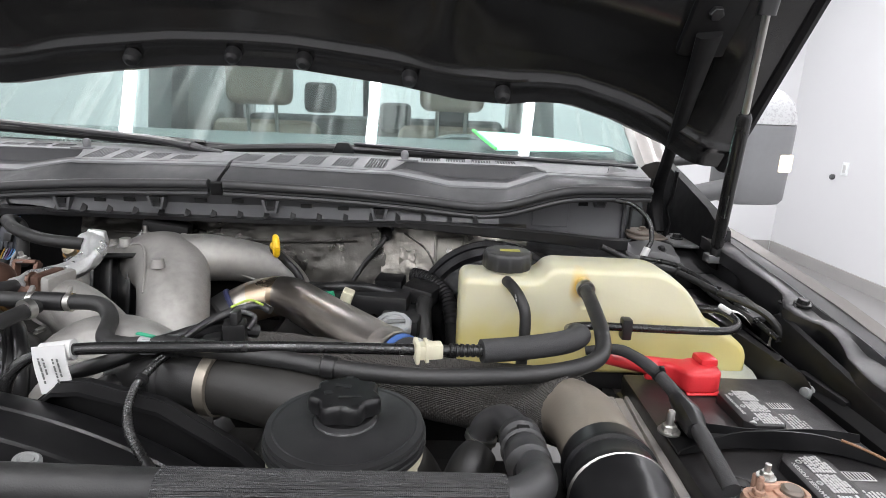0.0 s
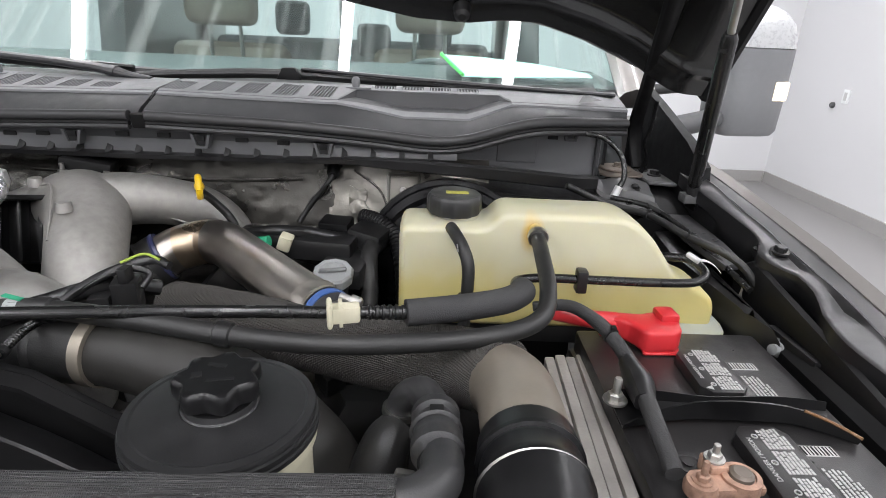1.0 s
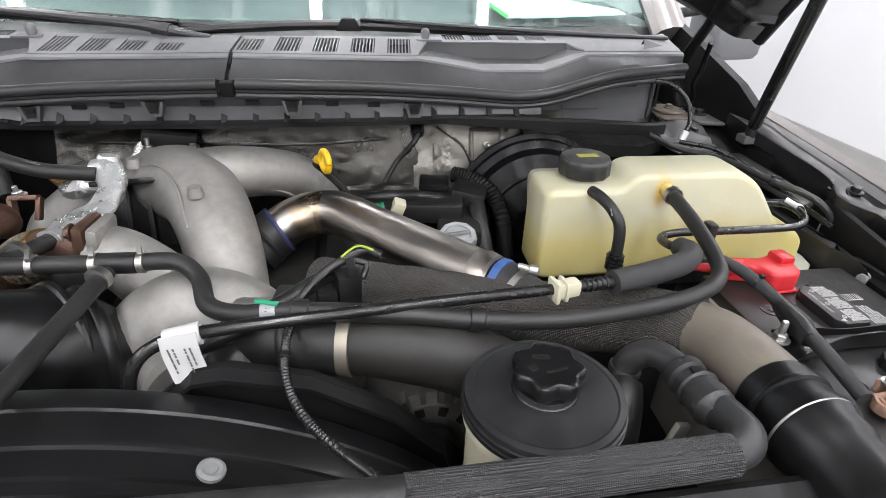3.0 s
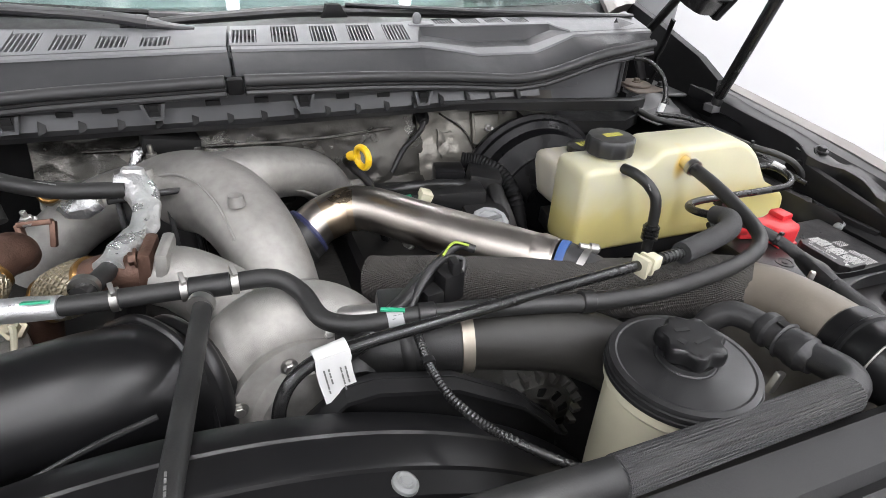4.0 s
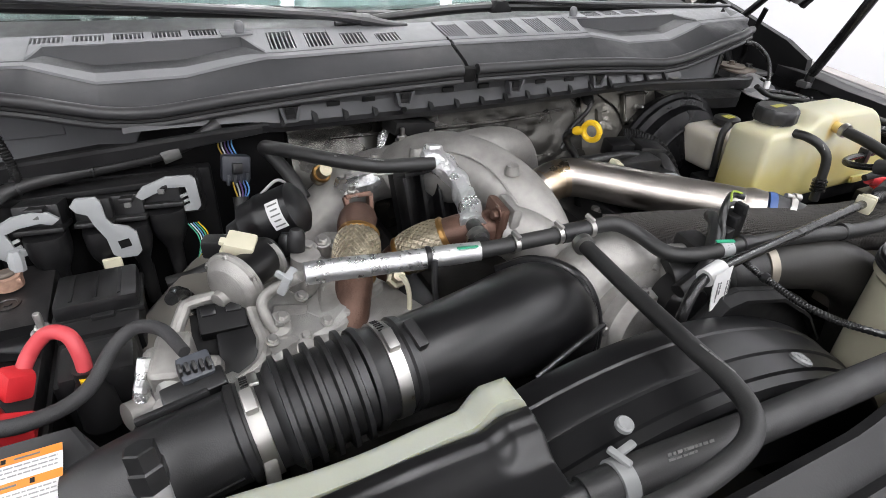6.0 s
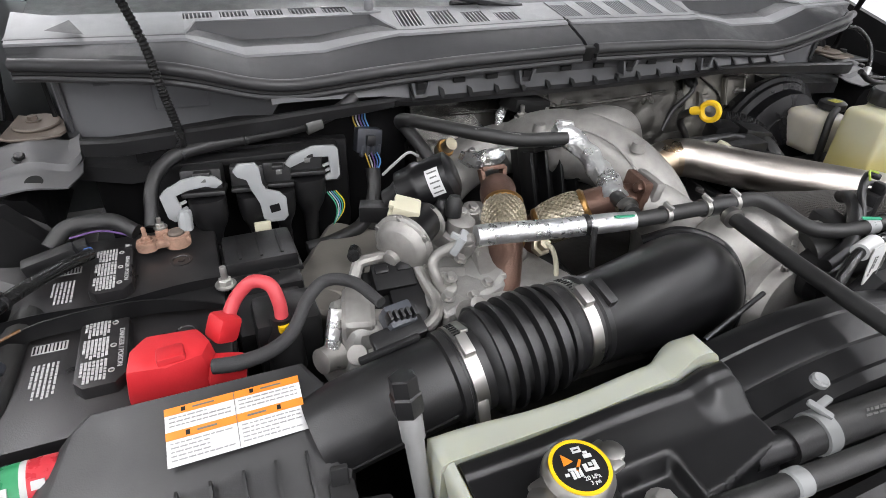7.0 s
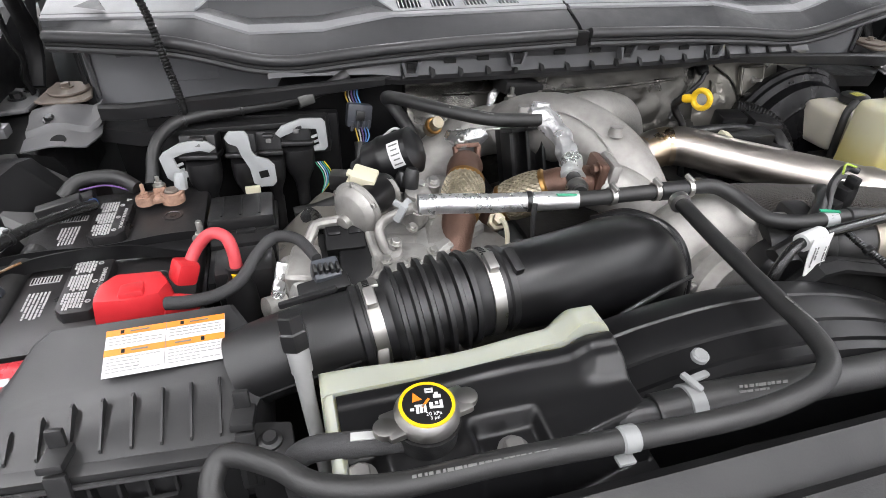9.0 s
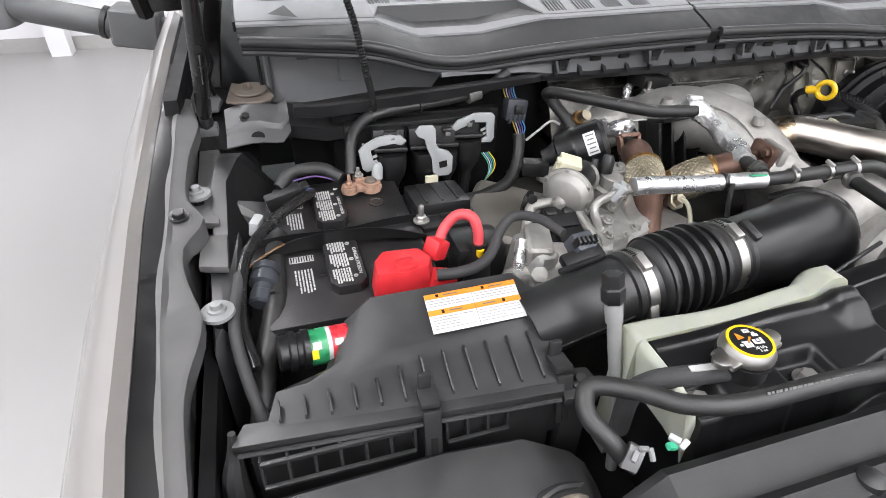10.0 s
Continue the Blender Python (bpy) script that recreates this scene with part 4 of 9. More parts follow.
for side in (-1, 1):
    pil = tube([(side * 0.83, 1.30, 1.33), (side * 0.80, 1.62, 1.60), (side * 0.75, 1.98, 1.88)], 0.04, 10, flat=0.7)
    part("pillar", pil, PAINT, truck)
    dr = []
    for y in (1.506, 1.52, 2.0, 2.48, 2.495):
        e = 0.006 if y in (1.506, 2.495) else 0.0
        dr.append([(0.86, y, 0.55), (0.97 - e, y, 0.53), (1.012 - e, y, 0.70), (1.01 - e, y, 0.82), (0.985 - e, y, 0.98), (0.95 - e, y, 1.15), (0.905 - e, y, 1.235), (0.875, y, 1.262 - e), (0.86, y, 1.258)])
    part("door", loft(mirrored(dr, side)), PAINT, truck, "stone grey front door", 50)
part("roof", prism([(-0.78, 1.90), (0.78, 1.90), (0.80, 3.4), (-0.80, 3.4)], 1.88, 1.94, 0.02), PAINT, truck)
part("dashboard", prism([(1.30, 1.20), (1.34, 1.345), (1.62, 1.36), (1.75, 1.28), (1.75, 1.0), (1.3, 1.0)], -0.82, 0.82, 0.015, "x"), CABDARK, truck)
part("cab_floor", box((0, 2.4, 0.7), (1.7, 2.2, 0.04)), CABDARK, truck)
for side in (-1, 1):
    part("rear_quarter", box((side * 0.80, 3.1, 1.15), (0.06, 1.0, 0.9), bevel=0.01), PAINT, truck)
    part("rear_pillar", box((side * 0.76, 3.35, 1.6), (0.06, 0.2, 0.6), bevel=0.01), PAINT, truck)
    part("middle_pillar", box((side * 0.74, 2.45, 1.6), (0.10, 0.16, 0.62), rot(0, -side * 6, 0), 0.02), CABDARK, truck)
part("cab_back", box((0, 3.42, 1.0), (1.6, 0.04, 0.66), bevel=0.01), CABDARK, truck)
part("rear_window_post", box((-0.08, 3.42, 1.55), (0.03, 0.03, 0.5), bevel=0.005), CABDARK, truck)
for sx in (-0.40, 0.40):
    s = thing("car_seat", (sx, 2.4, 0.72), "grey-brown leather truck seat with a headrest", "seat", "front seats")
    part("cushion", box((sx, 2.3, 0.88), (0.5, 0.5, 0.16), bevel=0.05, segs=3), SEAT, s)
    part("backrest", box((sx, 2.55, 1.10), (0.46, 0.14, 0.52), rot(-10), 0.06, segs=3), SEAT, s)
    hd = part("headrest", box((sx, 2.5, 1.515), (0.27, 0.11, 0.19), rot(-6), 0.053, segs=5), SEAT, s)
    for q in (-0.06, 0.06):
        part("post", lathe((sx + q, 2.52, 1.30), (sx + q, 2.51, 1.44), [(0.008, 0), (0.008, 1)], 8), BRIGHT, hd)
bench = thing("rear_bench", (0, 3.2, 0.72), "dark rear bench seat with two headrests", "seat")
part("cushion", box((0, 3.0, 0.9), (1.4, 0.5, 0.16), bevel=0.05, segs=3), CABDARK, bench)
part("backrest", box((0, 3.25, 1.14), (1.4, 0.12, 0.46), rot(-6), 0.05, segs=3), CABDARK, bench)
for q, zz in ((-0.295, 1.46), (0.11, 1.37), (0.42, 1.42)):
    part("headrest", box((q, 3.2, zz), (0.17, 0.08, 0.16), rot(-6), 0.04, segs=3), CABDARK, bench)
sw = bmesh.new()
tube([(0.42 + 0.18 * math.cos(a), 1.80 + 0.06 * math.sin(a), 1.18 + 0.17 * math.sin(a)) for a in np.linspace(0, 2 * math.pi, 17)], 0.014, 8, 3, sw)
solo("steering_wheel", sw, CABDARK, "dark leather steering wheel behind the windscreen", "steering wheel")
paper = [[(0.436, 1.468, 1.390), (0.478, 1.312, 1.358)], [(0.53, 1.455, 1.388), (0.54, 1.318, 1.358)], [(0.64, 1.43, 1.380), (0.64, 1.335, 1.360)], [(0.75, 1.40, 1.366), (0.75, 1.362, 1.362)]]
pb = bmesh.new()
loft([r + [(p[0], p[1], p[2] - 0.002) for p in r[::-1]] for r in paper], pb)
PAPER = mat("pale_green_paper", (0.55, 0.85, 0.72), 0.5, var=0.03, bump=0)
sheet = thing("dashboard_paper", (0.6, 1.4, 1.362), "pale green paper sheet with a bright green edge on the dashboard", "paper")
part("sheet", pb, PAPER, sheet)
part("edge", tube([(0.436, 1.468, 1.391), (0.457, 1.39, 1.375), (0.478, 1.312, 1.360)], 0.004, 6), mat("bright_green_edge", (0.1, 0.85, 0.12), 0.5, bump=0), sheet)

for wx in (-0.06, 0.17):
    w = thing("wiper", (wx, 1.15, 1.34), "black windscreen wiper with a long blade", "wiper", "windscreen wipers")
    if wx < 0:
        part("arm", tube([(-0.040, 1.112, 1.350), (-0.075, 1.116, 1.354), (-0.104, 1.121, 1.359), (-0.16, 1.131, 1.366), (-0.30, 1.155, 1.375), (-0.62, 1.21, 1.392)], [0.006, 0.008, 0.0115, 0.0105, 0.009, 0.007], 10, flat=0.7), WIPERM, w)
        part("joint", tube([(-0.098, 1.120, 1.3585), (-0.112, 1.1225, 1.360)], 0.0125, 10, flat=0.75), WIPERM, w)
        part("blade", tube([(-0.02, 1.185, 1.352), (-0.25, 1.205, 1.360), (-0.75, 1.275, 1.378)], 0.008, 8), BLACK, w)
        part("blade_spine", tube([(-0.10, 1.180, 1.362), (-0.30, 1.198, 1.372), (-0.60, 1.24, 1.384)], 0.004, 8), SATIN, w)
    else:
        part("arm", tube([(0.735, 1.150, 1.350), (0.62, 1.145, 1.354), (0.42, 1.158, 1.361), (0.19, 1.182, 1.370)], [0.006, 0.007, 0.007, 0.005], 8, flat=0.6), WIPERM, w)
        part("blade", tube([(-0.14, 1.165, 1.346), (0.0, 1.178, 1.355), (0.17, 1.185, 1.360), (0.45, 1.18, 1.350), (0.60, 1.17, 1.345)], [0.005, 0.008, 0.0085, 0.007, 0.005], 10), BLACK, w)
        part("pivot", prism([(0.148, 1.352), (0.192, 1.352), (0.180, 1.372), (0.158, 1.372)], 1.168, 1.188, 0.002, "y"), INNERPAINT, w, "black blade clip")


def mirror_ring(z, hx, hy, shift):
    """One level of the mirror's shell: a rectangle with round corners, turned a little outwards."""
    out = []
    for k in range(24):
        a = (k + 0.5) / 24 * 2 * math.pi
        c, q = math.cos(a), math.sin(a)
        px, py = hx * math.copysign(abs(c) ** 0.42, c), hy * math.copysign(abs(q) ** 0.42, q)
        out.append((1.338 - shift + px * 0.99 - py * 0.14, 1.855 + px * 0.14 + py * 0.99, z))
    return out


for side in (-1, 1):
    mir = thing("door_mirror", (side * 1.0, 1.75, 1.2), "large towing door mirror with a silver upper shell", "mirror", "door mirrors")
    part("shell", loft(mirrored([mirror_ring(*q) for q in ((1.186, 0.074, 0.060, 0.004), (1.190, 0.087, 0.072, 0.002), (1.204, 0.094, 0.079, 0), (1.30, 0.0965, 0.080, 0), (1.429, 0.0965, 0.080, 0), (1.4295, 0.090, 0.075, 0))], side)), mat("grey_mirror_plastic", (0.17, 0.172, 0.178), 0.45, var=0.06, bump=0.05, bscale=900), mir, "", 40)
    part("cap", loft(mirrored([mirror_ring(*q) for q in ((1.4290, 0.090, 0.074, 0), (1.4315, 0.0965, 0.080, 0), (1.462, 0.0945, 0.078, 0.002), (1.495, 0.088, 0.072, 0.007), (1.522, 0.073, 0.060, 0.017), (1.538, 0.054, 0.044, 0.026), (1.545, 0.030, 0.026, 0.034))], side)), mat("silver_mirror_cap", (0.42, 0.425, 0.43), 0.3, 0.2, var=0.03, coat=0.5, scale=900), mir, "silver mirror cap", 50)
    part("arm", tube([(side * 0.90, 1.72, 1.18), (side * 1.0, 1.735, 1.19), (side * 1.12, 1.75, 1.215), (side * 1.27, 1.82, 1.235)], 0.030, 14), TRAYM, mir)
    kn = part("knuckle", box((side * 0.985, 1.725, 1.195), (0.105, 0.09, 0.085), rot(0, side * -8, side * 6), 0.012, segs=3), TRAYM, mir)
    part("knuckle_ring", lathe((side * 1.045, 1.742, 1.20), (side * 1.062, 1.745, 1.205), [(0.030, 0), (0.037, 0.2), (0.037, 0.8), (0.030, 1)], 24), BLACK, kn)
    part("arm", tube([(side * 0.90, 1.72, 1.30), (side * 1.08, 1.77, 1.315), (side * 1.27, 1.84, 1.33)], 0.015, 12), BLACK, mir)
    part("turn_signal", box((side * 1.408, 1.793, 1.317), (0.048, 0.020, 0.054), rot(0, 0, side * 14), 0.006), glow("signal_lens", (1.0, 0.86, 0.66), 1.1), mir, "lit pale amber lens")

# ---- bonnet, open, with its hinges and struts ----
S, Cc = math.sin(radians(52.0)), math.cos(radians(52.0))


def hood_pt(x, s, h):
    """A place on the bonnet: x across, s along it from the rear edge, h down from its inner face."""
    a = abs(x)
    base_y = 1.07 + 0.03 * (1 - (x / 0.86) ** 2)
    rear = float(np.interp(a, [0, 0.1, 0.28, 0.39, 0.47, 0.525, 0.58, 0.66, 0.76, 0.86], [1.505, 1.503, 1.482, 1.462, 1.458, 1.464, 1.463, 1.440, 1.398, 1.362]))
    even = 1.362 + 0.14 * (1 - (x / 0.86) ** 2)
    f = min(1, max(0, s / 0.18))
    base_z = rear + (even - rear) * f * f * (3 - 2 * f)
    return (x, base_y - s * Cc - h * S, base_z + s * S - h * Cc)


hood = thing("bonnet", (0, 1.06, 1.39), "open truck bonnet with a black inner frame", "bonnet")
XS = np.linspace(-0.862, 0.862, 60)
part("skin", loft([[hood_pt(x, s, -0.03) for s in np.linspace(-0.02, 1.25, 14)] + [hood_pt(x, s, -0.022) for s in np.linspace(1.25, -0.02, 14)] for x in XS]), PAINT, hood, "stone grey outer skin", 60)


def inner_h(x, s):
    """Relief of the inner frame: rim, pressed ribs and the sunken pad."""
    a = abs(x)
    e = min(1, max(0, (0.84 - a) / 0.07)) * min(1, max(0, (s - 0.02) / 0.08))
    rib = max(math.exp(-((s - 0.22) / 0.05) ** 2), 0.8 * math.exp(-((a - 0.34 - s * 0.12) / 0.05) ** 2))
    return 0.004 + 0.028 * math.exp(-((a - 0.79) / 0.05) ** 2) * (s > 0) + 0.02 * e * rib - 0.012 * e + 0.008 * max(0, 1 - abs(s - 0.048) / 0.014)


inner = []
SS = list(np.linspace(0, 0.1, 26)) + list(np.linspace(0.12, 1.2, 50))
for x in np.linspace(-0.845, 0.845, 110):
    inner.append([hood_pt(x, s, inner_h(x, s)) for s in SS] + [hood_pt(x, s, -0.018) for s in SS[::-1]])
part("inner_frame", loft(inner), mat("bonnet_inner_paint", (0.012, 0.012, 0.012), 0.2, var=0.1, bump=0.02, rvar=0.05), hood, "black painted inner frame", 60)
pad = []
for x in np.linspace(-0.60, 0.60, 40):
    pad.append([hood_pt(x, s, 0.014 + 0.006 * noise.noise(Vector((x * 3, s * 3, 1)))) for s in np.linspace(0.34, 1.1, 30)] + [hood_pt(x, s, -0.01) for s in np.linspace(1.1, 0.34, 30)])
part("liner", loft(pad), HOODIN, hood, "matt black sound liner", 60)
for x in (-0.17, 0.0, 0.12, 0.3, 0.46):
    part("stop", lathe(hood_pt(x, 0.025, 0.004), hood_pt(x, 0.025, 0.026), [(0.014, 0), (0.012, 0.8), (0.006, 1)], 14), BLACK, hood)
for side in (-1, 1):
    part("edge_flange", tube([hood_pt(side * 0.855, s, 0.004) for s in np.linspace(0.0, 1.2, 12)], 0.012, 8, 3), INNERPAINT, hood)
    hg = tube([(side * 0.795, 1.150, 1.225), (side * 0.792, 1.172, 1.265), (side * 0.786, 1.165, 1.305), (side * 0.774, 1.115, 1.352), (side * 0.761, 1.062, 1.40), (side * 0.737, 0.957, 1.50), (side * 0.725, 0.90, 1.56)], [0.010, 0.013, 0.014, 0.013, 0.013, 0.016, 0.020], 10, 5, flat=0.55)
    part("hinge_arm", hg, INNERPAINT, hood, "black steel hinge arm")
    part("hinge_pad", box((side * 0.728, 0.905, 1.575), (0.07, 0.10, 0.018), rot(-52), 0.008), INNERPAINT, hood)
    bolt((side * 0.735, 0.935, 1.535), (0, -0.79, -0.61), 0.010, hood, BLACK)
    bolt((side * 0.722, 0.888, 1.588), (0, -0.79, -0.61), 0.010, hood, BLACK)
    st = thing("gas_strut", (side * 0.805, 0.97, 1.225), "black gas strut holding the bonnet up", "strut", "gas struts")
    a, b = (Vector((0.820, 0.971, 1.238)), Vector((0.745, 0.797, 1.60))) if side > 0 else (Vector((-0.803, 0.987, 1.238)), Vector((-0.760, 0.88, 1.60)))
    mid = a.lerp(b, 0.60)
    part("cylinder", lathe(a, mid, [(0.007, 0), (0.0100, 0.04), (0.0100, 0.97), (0.007, 1)], 18), SATIN, st)
    part("rod", lathe(mid, b, [(0.0048, 0), (0.0048, 1)], 12), BRIGHT, st, "bright steel rod")
    part("ball_cap", lathe(b - Vector((0, -0.003, 0.03)), b + Vector((0, -0.004, 0.012)), [(0.011, 0), (0.012, 0.5), (0.009, 1)], 12), BLACK, st)
    part("foot", box(a + Vector((0, 0.004, -0.018)), (0.028, 0.024, 0.014), bevel=0.003), BRACKETM, st)
    part("ball_joint", lathe(a - Vector((0, 0, 0.014)), a + Vector((0, 0, 0.006)), [(0.008, 0), (0.010, 0.4), (0.008, 1)], 14), BLACK, st)
    # pale writing bars on the strut
    for i in range(4):
        p = a.lerp(b, 0.2 + 0.012 * i)
        part("print", box(p + Vector((-side * 0.003, -0.0098, -0.002)), (0.0015, 0.001, 0.03 - 0.004 * (i % 2)), aim(b - a)), GREYINK, st)

# wheels that carry the truck
for wx in (-0.88, 0.88):
    for wy in (0.55, 4.6):
        wh = part("wheel", lathe((wx - 0.13, wy, 0.41), (wx + 0.13, wy, 0.41), [(0.24, 0), (0.36, 0.02), (0.405, 0.15), (0.41, 0.5), (0.405, 0.85), (0.36, 0.98), (0.24, 1)], 40), RUBBER, truck, "black tyre")
        part("rim", lathe((wx - 0.10, wy, 0.41), (wx + 0.10, wy, 0.41), [(0.242, 0), (0.23, 0.1), (0.23, 0.9), (0.242, 1)], 32), BRIGHT, wh)
part("chassis", box((0, 3.2, 0.62), (0.9, 6.4, 0.16), bevel=0.02), BLACK, truck)
for wy in (0.55, 4.6):
    part("axle", lathe((-0.85, wy, 0.41), (0.85, wy, 0.41), [(0.05, 0), (0.05, 1)], 14), BLACK, truck)
    part("spring_mount", box((0.0, wy, 0.50), (0.8, 0.12, 0.2), bevel=0.02), BLACK, truck)


# ---- driver's side of the engine bay ----
def bars(cx, cy, cz, u, v, rows, parent, material, width, pitch, h, seed=0, name="print"):
    """Lines of unreadable small print as plain bars, laid on a face spanned by u (along the line) and v (down the page)."""
    u, v = Vector(u).normalized(), Vector(v).normalized()
    nrm = u.cross(v)
    rnd = random.Random(seed)
    bm = bmesh.new()
    m = Matrix((u, v, nrm)).transposed()
    for i in range(rows):
        x, end = -width / 2, width / 2 * (1 if i < rows - 1 else 0.3)
        while x < end - 0.002:
            w = min(rnd.uniform(0.0016, 0.0062), end - x)
            box(Vector((cx, cy, cz)) + u * (x + w / 2) + v * ((i - (rows - 1) / 2) * pitch), (w, h, 0.0006), m, bm=bm)
            x += w + rnd.choice((0.0007, 0.0009, 0.0016))
    return part(name, bm, material, parent)


def battery(x0, x1, y0, y1, z, cover_x, covers, side, label):
    """Car battery: case, ribbed lid, two eight-sided vent covers with printed warnings, dim print and a barcode beside them."""
    b = thing("battery", ((x0 + x1) / 2, (y0 + y1) / 2, z - 0.19), label, "battery", "batteries")
    xm, ym = (x0 + x1) / 2, (y0 + y1) / 2
    part("case", box((xm, ym, z - 0.105), (x1 - x0, y1 - y0, 0.17), bevel=0.006), BATTERY, b)
    part("lid", box((xm, ym, z - 0.012), (x1 - x0 + 0.004, y1 - y0 + 0.004, 0.026), bevel=0.005), BATTERY, b)
    part("rim", box((xm, ym, z - 0.03), (x1 - x0 + 0.010, y1 - y0 + 0.010, 0.010), bevel=0.003), BATTERY, b)
    u, v = (0, side, 0), (side, 0, 0)
    for k, (ya, yb) in enumerate(covers):
        c0, c1 = cover_x
        cx, cy, ln = (c0 + c1) / 2, (ya + yb) / 2, yb - ya
        o = [(c0 + 0.008, ya), (c1 - 0.008, ya), (c1, ya + 0.010), (c1, yb - 0.010), (c1 - 0.008, yb), (c0 + 0.008, yb), (c0, yb - 0.010), (c0, ya + 0.010)]
        cov = part("vent_cover", prism(o, z - 0.002, z + 0.012, 0.0022, top=0.97), BATTERY, b, "raised black vent cover")
        zt = z + 0.0124
        hx = cx - side * 0.0145
        lettering("warning_words", "DANGER / POISON", ln * 0.062, (hx, cy + side * 0.004, zt), u, v, PRINT, cov)
        part("warning_triangle", prism([(hx + side * 0.003, cy - side * ln * 0.44), (hx + side * 0.003, cy - side * ln * 0.44 + 0.006), (hx - side * 0.003, cy - side * ln * 0.44 + 0.003)], zt - 0.0005, zt + 0.0003), PRINT, cov)
        for i in range(3):
            py = cy - side * ln * (0.33 - 0.33 * i)
            part("symbol", lathe((cx - side * 0.0085, py, zt - 0.0004), (cx - side * 0.0085, py, zt + 0.0003), [(0.0026, 0), (0.0026, 1), (0.0018, 1), (0.0018, 0)], 14), PRINT, cov)
        for i in range(3):
            bars(cx + side * 0.0055, cy - side * ln * (0.30 - 0.30 * i), zt, u, v, 7, cov, PRINT, ln * 0.27, 0.0030, 0.0020, 5 + k * 7 + i)
        ox = c0 - 0.026 if side < 0 else c1 + 0.022
        bars(ox, cy - ln * 0.14, z + 0.0012, u, v, 6, b, PRINT, ln * 0.44, 0.0036, 0.0018, 9 + k)
        bc = part("barcode_label", box((ox, cy + ln * 0.30, z + 0.0011), (0.028, 0.012, 0.0006)), PRINT, b, "pale barcode sticker")
        for i in range(9):
            part("barcode_line", box((ox - 0.012 + 0.003 * i, cy + ln * 0.30, z + 0.0015), (0.0009 + 0.0006 * (i % 3 == 0), 0.010, 0.0005)), INKSHADE, bc)
        rx = c1 + 0.045 if side < 0 else c0 - 0.045
        part("fill_ring", lathe((rx, cy + 0.01, z), (rx, cy + 0.01, z + 0.002), [(0.012, 0), (0.012, 1), (0.009, 1), (0.008, 0.4), (0.004, 0.4), (0.004, 1)], 20), BATTERY, b)
    return b


def hold_down(x0, x1, y, z, bolt_x, parent_label):
    s = thing("battery_strap", ((x0 + x1) / 2, y, z), parent_label, "strap", "battery straps")
    d = 1 if x1 > x0 else -1
    rings = []
    n = 16
    for i in range(n):
        f = i / (n - 1)
        x = x0 + (x1 - x0) * f
        zz = z + 0.003 + 0.003 * math.sin(f * math.pi) + 0.003 * f
        wf = 0.010 + 0.022 * max(0, 1 - f / 0.25) ** 1.5 + 0.012 * max(0, (f - 0.7) / 0.3)
        wb = 0.011 + 0.006 * max(0, (f - 0.6) / 0.4)
        hf = 0.003 + 0.017 * max(0, math.sin(math.pi * min(1, f * 0.95 + 0.04))) ** 0.7
        hb = 0.009 + 0.002 * math.sin(f * 9)
        rings.append([(x, y - wf - 0.002, zz + hf), (x, y - wf, zz), (x, y + wb, zz), (x, y + wb + 0.002, zz + hb), (x, y + wb + 0.0005, zz + hb + 0.0002), (x, y + wb - 0.0015, zz + 0.0015), (x, y - wf + 0.0015, zz + 0.0015), (x, y - wf - 0.0005, zz + hf + 0.0003)])
    part("strap", loft(rings), GLOSSBLACK, s)
    for i0, i1, yy in ((0, 3, -1),):
        edge = [rings[i][0 if yy < 0 else 3] for i in range(i0, i1 + 1)]
        part("worn_edge", tube([(p[0], p[1], p[2] + 0.0005) for p in edge], 0.0014, 6, 2), BROWNSTRAP, s, "amber varnished edge")
    bolt((bolt_x, y + 0.008, z + 0.011), (0, 0, 1), 0.007, s, ZINC, stud=0.016)
    return s


def terminal(c, turn, parent):
    """A battery clamp: ring and post, a lug with its bolt, and two jaws."""
    m = rot(0, 0, turn)
    c = Vector(c)
    body = part("clamp_body", box(c, (0.048, 0.022, 0.008), m, 0.003), COPPER, parent, "corroded coppery clamp")
    part("ring", lathe(c + m @ Vector((0.010, 0, -0.008)), c + m @ Vector((0.010, 0, 0.0085)), [(0.0140, 0), (0.0145, 0.3), (0.0138, 0.85), (0.0100, 0.9), (0.0095, 0.8)], 26), COPPER, body)
    part("post", lathe(c + m @ Vector((0.010, 0, -0.01)), c + m @ Vector((0.010, 0, 0.010)), [(0.0094, 0), (0.0084, 0.9), (0.0060, 1)], 20), DUSTYSTEEL, body)
    part("lug", lathe(c + m @ Vector((-0.021, -0.003, -0.004)), c + m @ Vector((-0.021, -0.003, 0.006)), [(0.0115, 0), (0.0120, 0.5), (0.0105, 1)], 22), COPPER, body)
    for q in (-1, 1):
        part("jaw", box(c + m @ Vector((-0.004, 0.012 + q * 0.006, 0.003)), (0.014, 0.005, 0.014), m, 0.0015), COPPER, body)
    bolt(c + m @ Vector((-0.021, -0.003, 0.006)), (0, 0, 1), 0.0048, parent, COPPER, stud=0.012)
    bolt(c + m @ Vector((-0.004, 0.013, 0.010)), (0, 0, 1), 0.0050, parent, stud=0.008)


battery(0.588, 0.782, 0.40, 0.69, 1.143, (0.671, 0.716), ((0.435, 0.523), (0.565, 0.641)), 1, "black car battery with pale printed warnings on its vent covers")
hold_down(0.776, 0.585, 0.545, 1.142, 0.587, "black steel battery hold-down strap")
rt = thing("battery_terminal", (0.63, 0.43, 1.143), "corroded pinkish battery terminal clamp", "terminal", "battery terminals")
terminal((0.638, 0.458, 1.155), 5, rt)
bt = thing("terminal_boot", (0.645, 0.665, 1.145), "red rubber battery terminal cover", "terminal cover", "terminal covers")
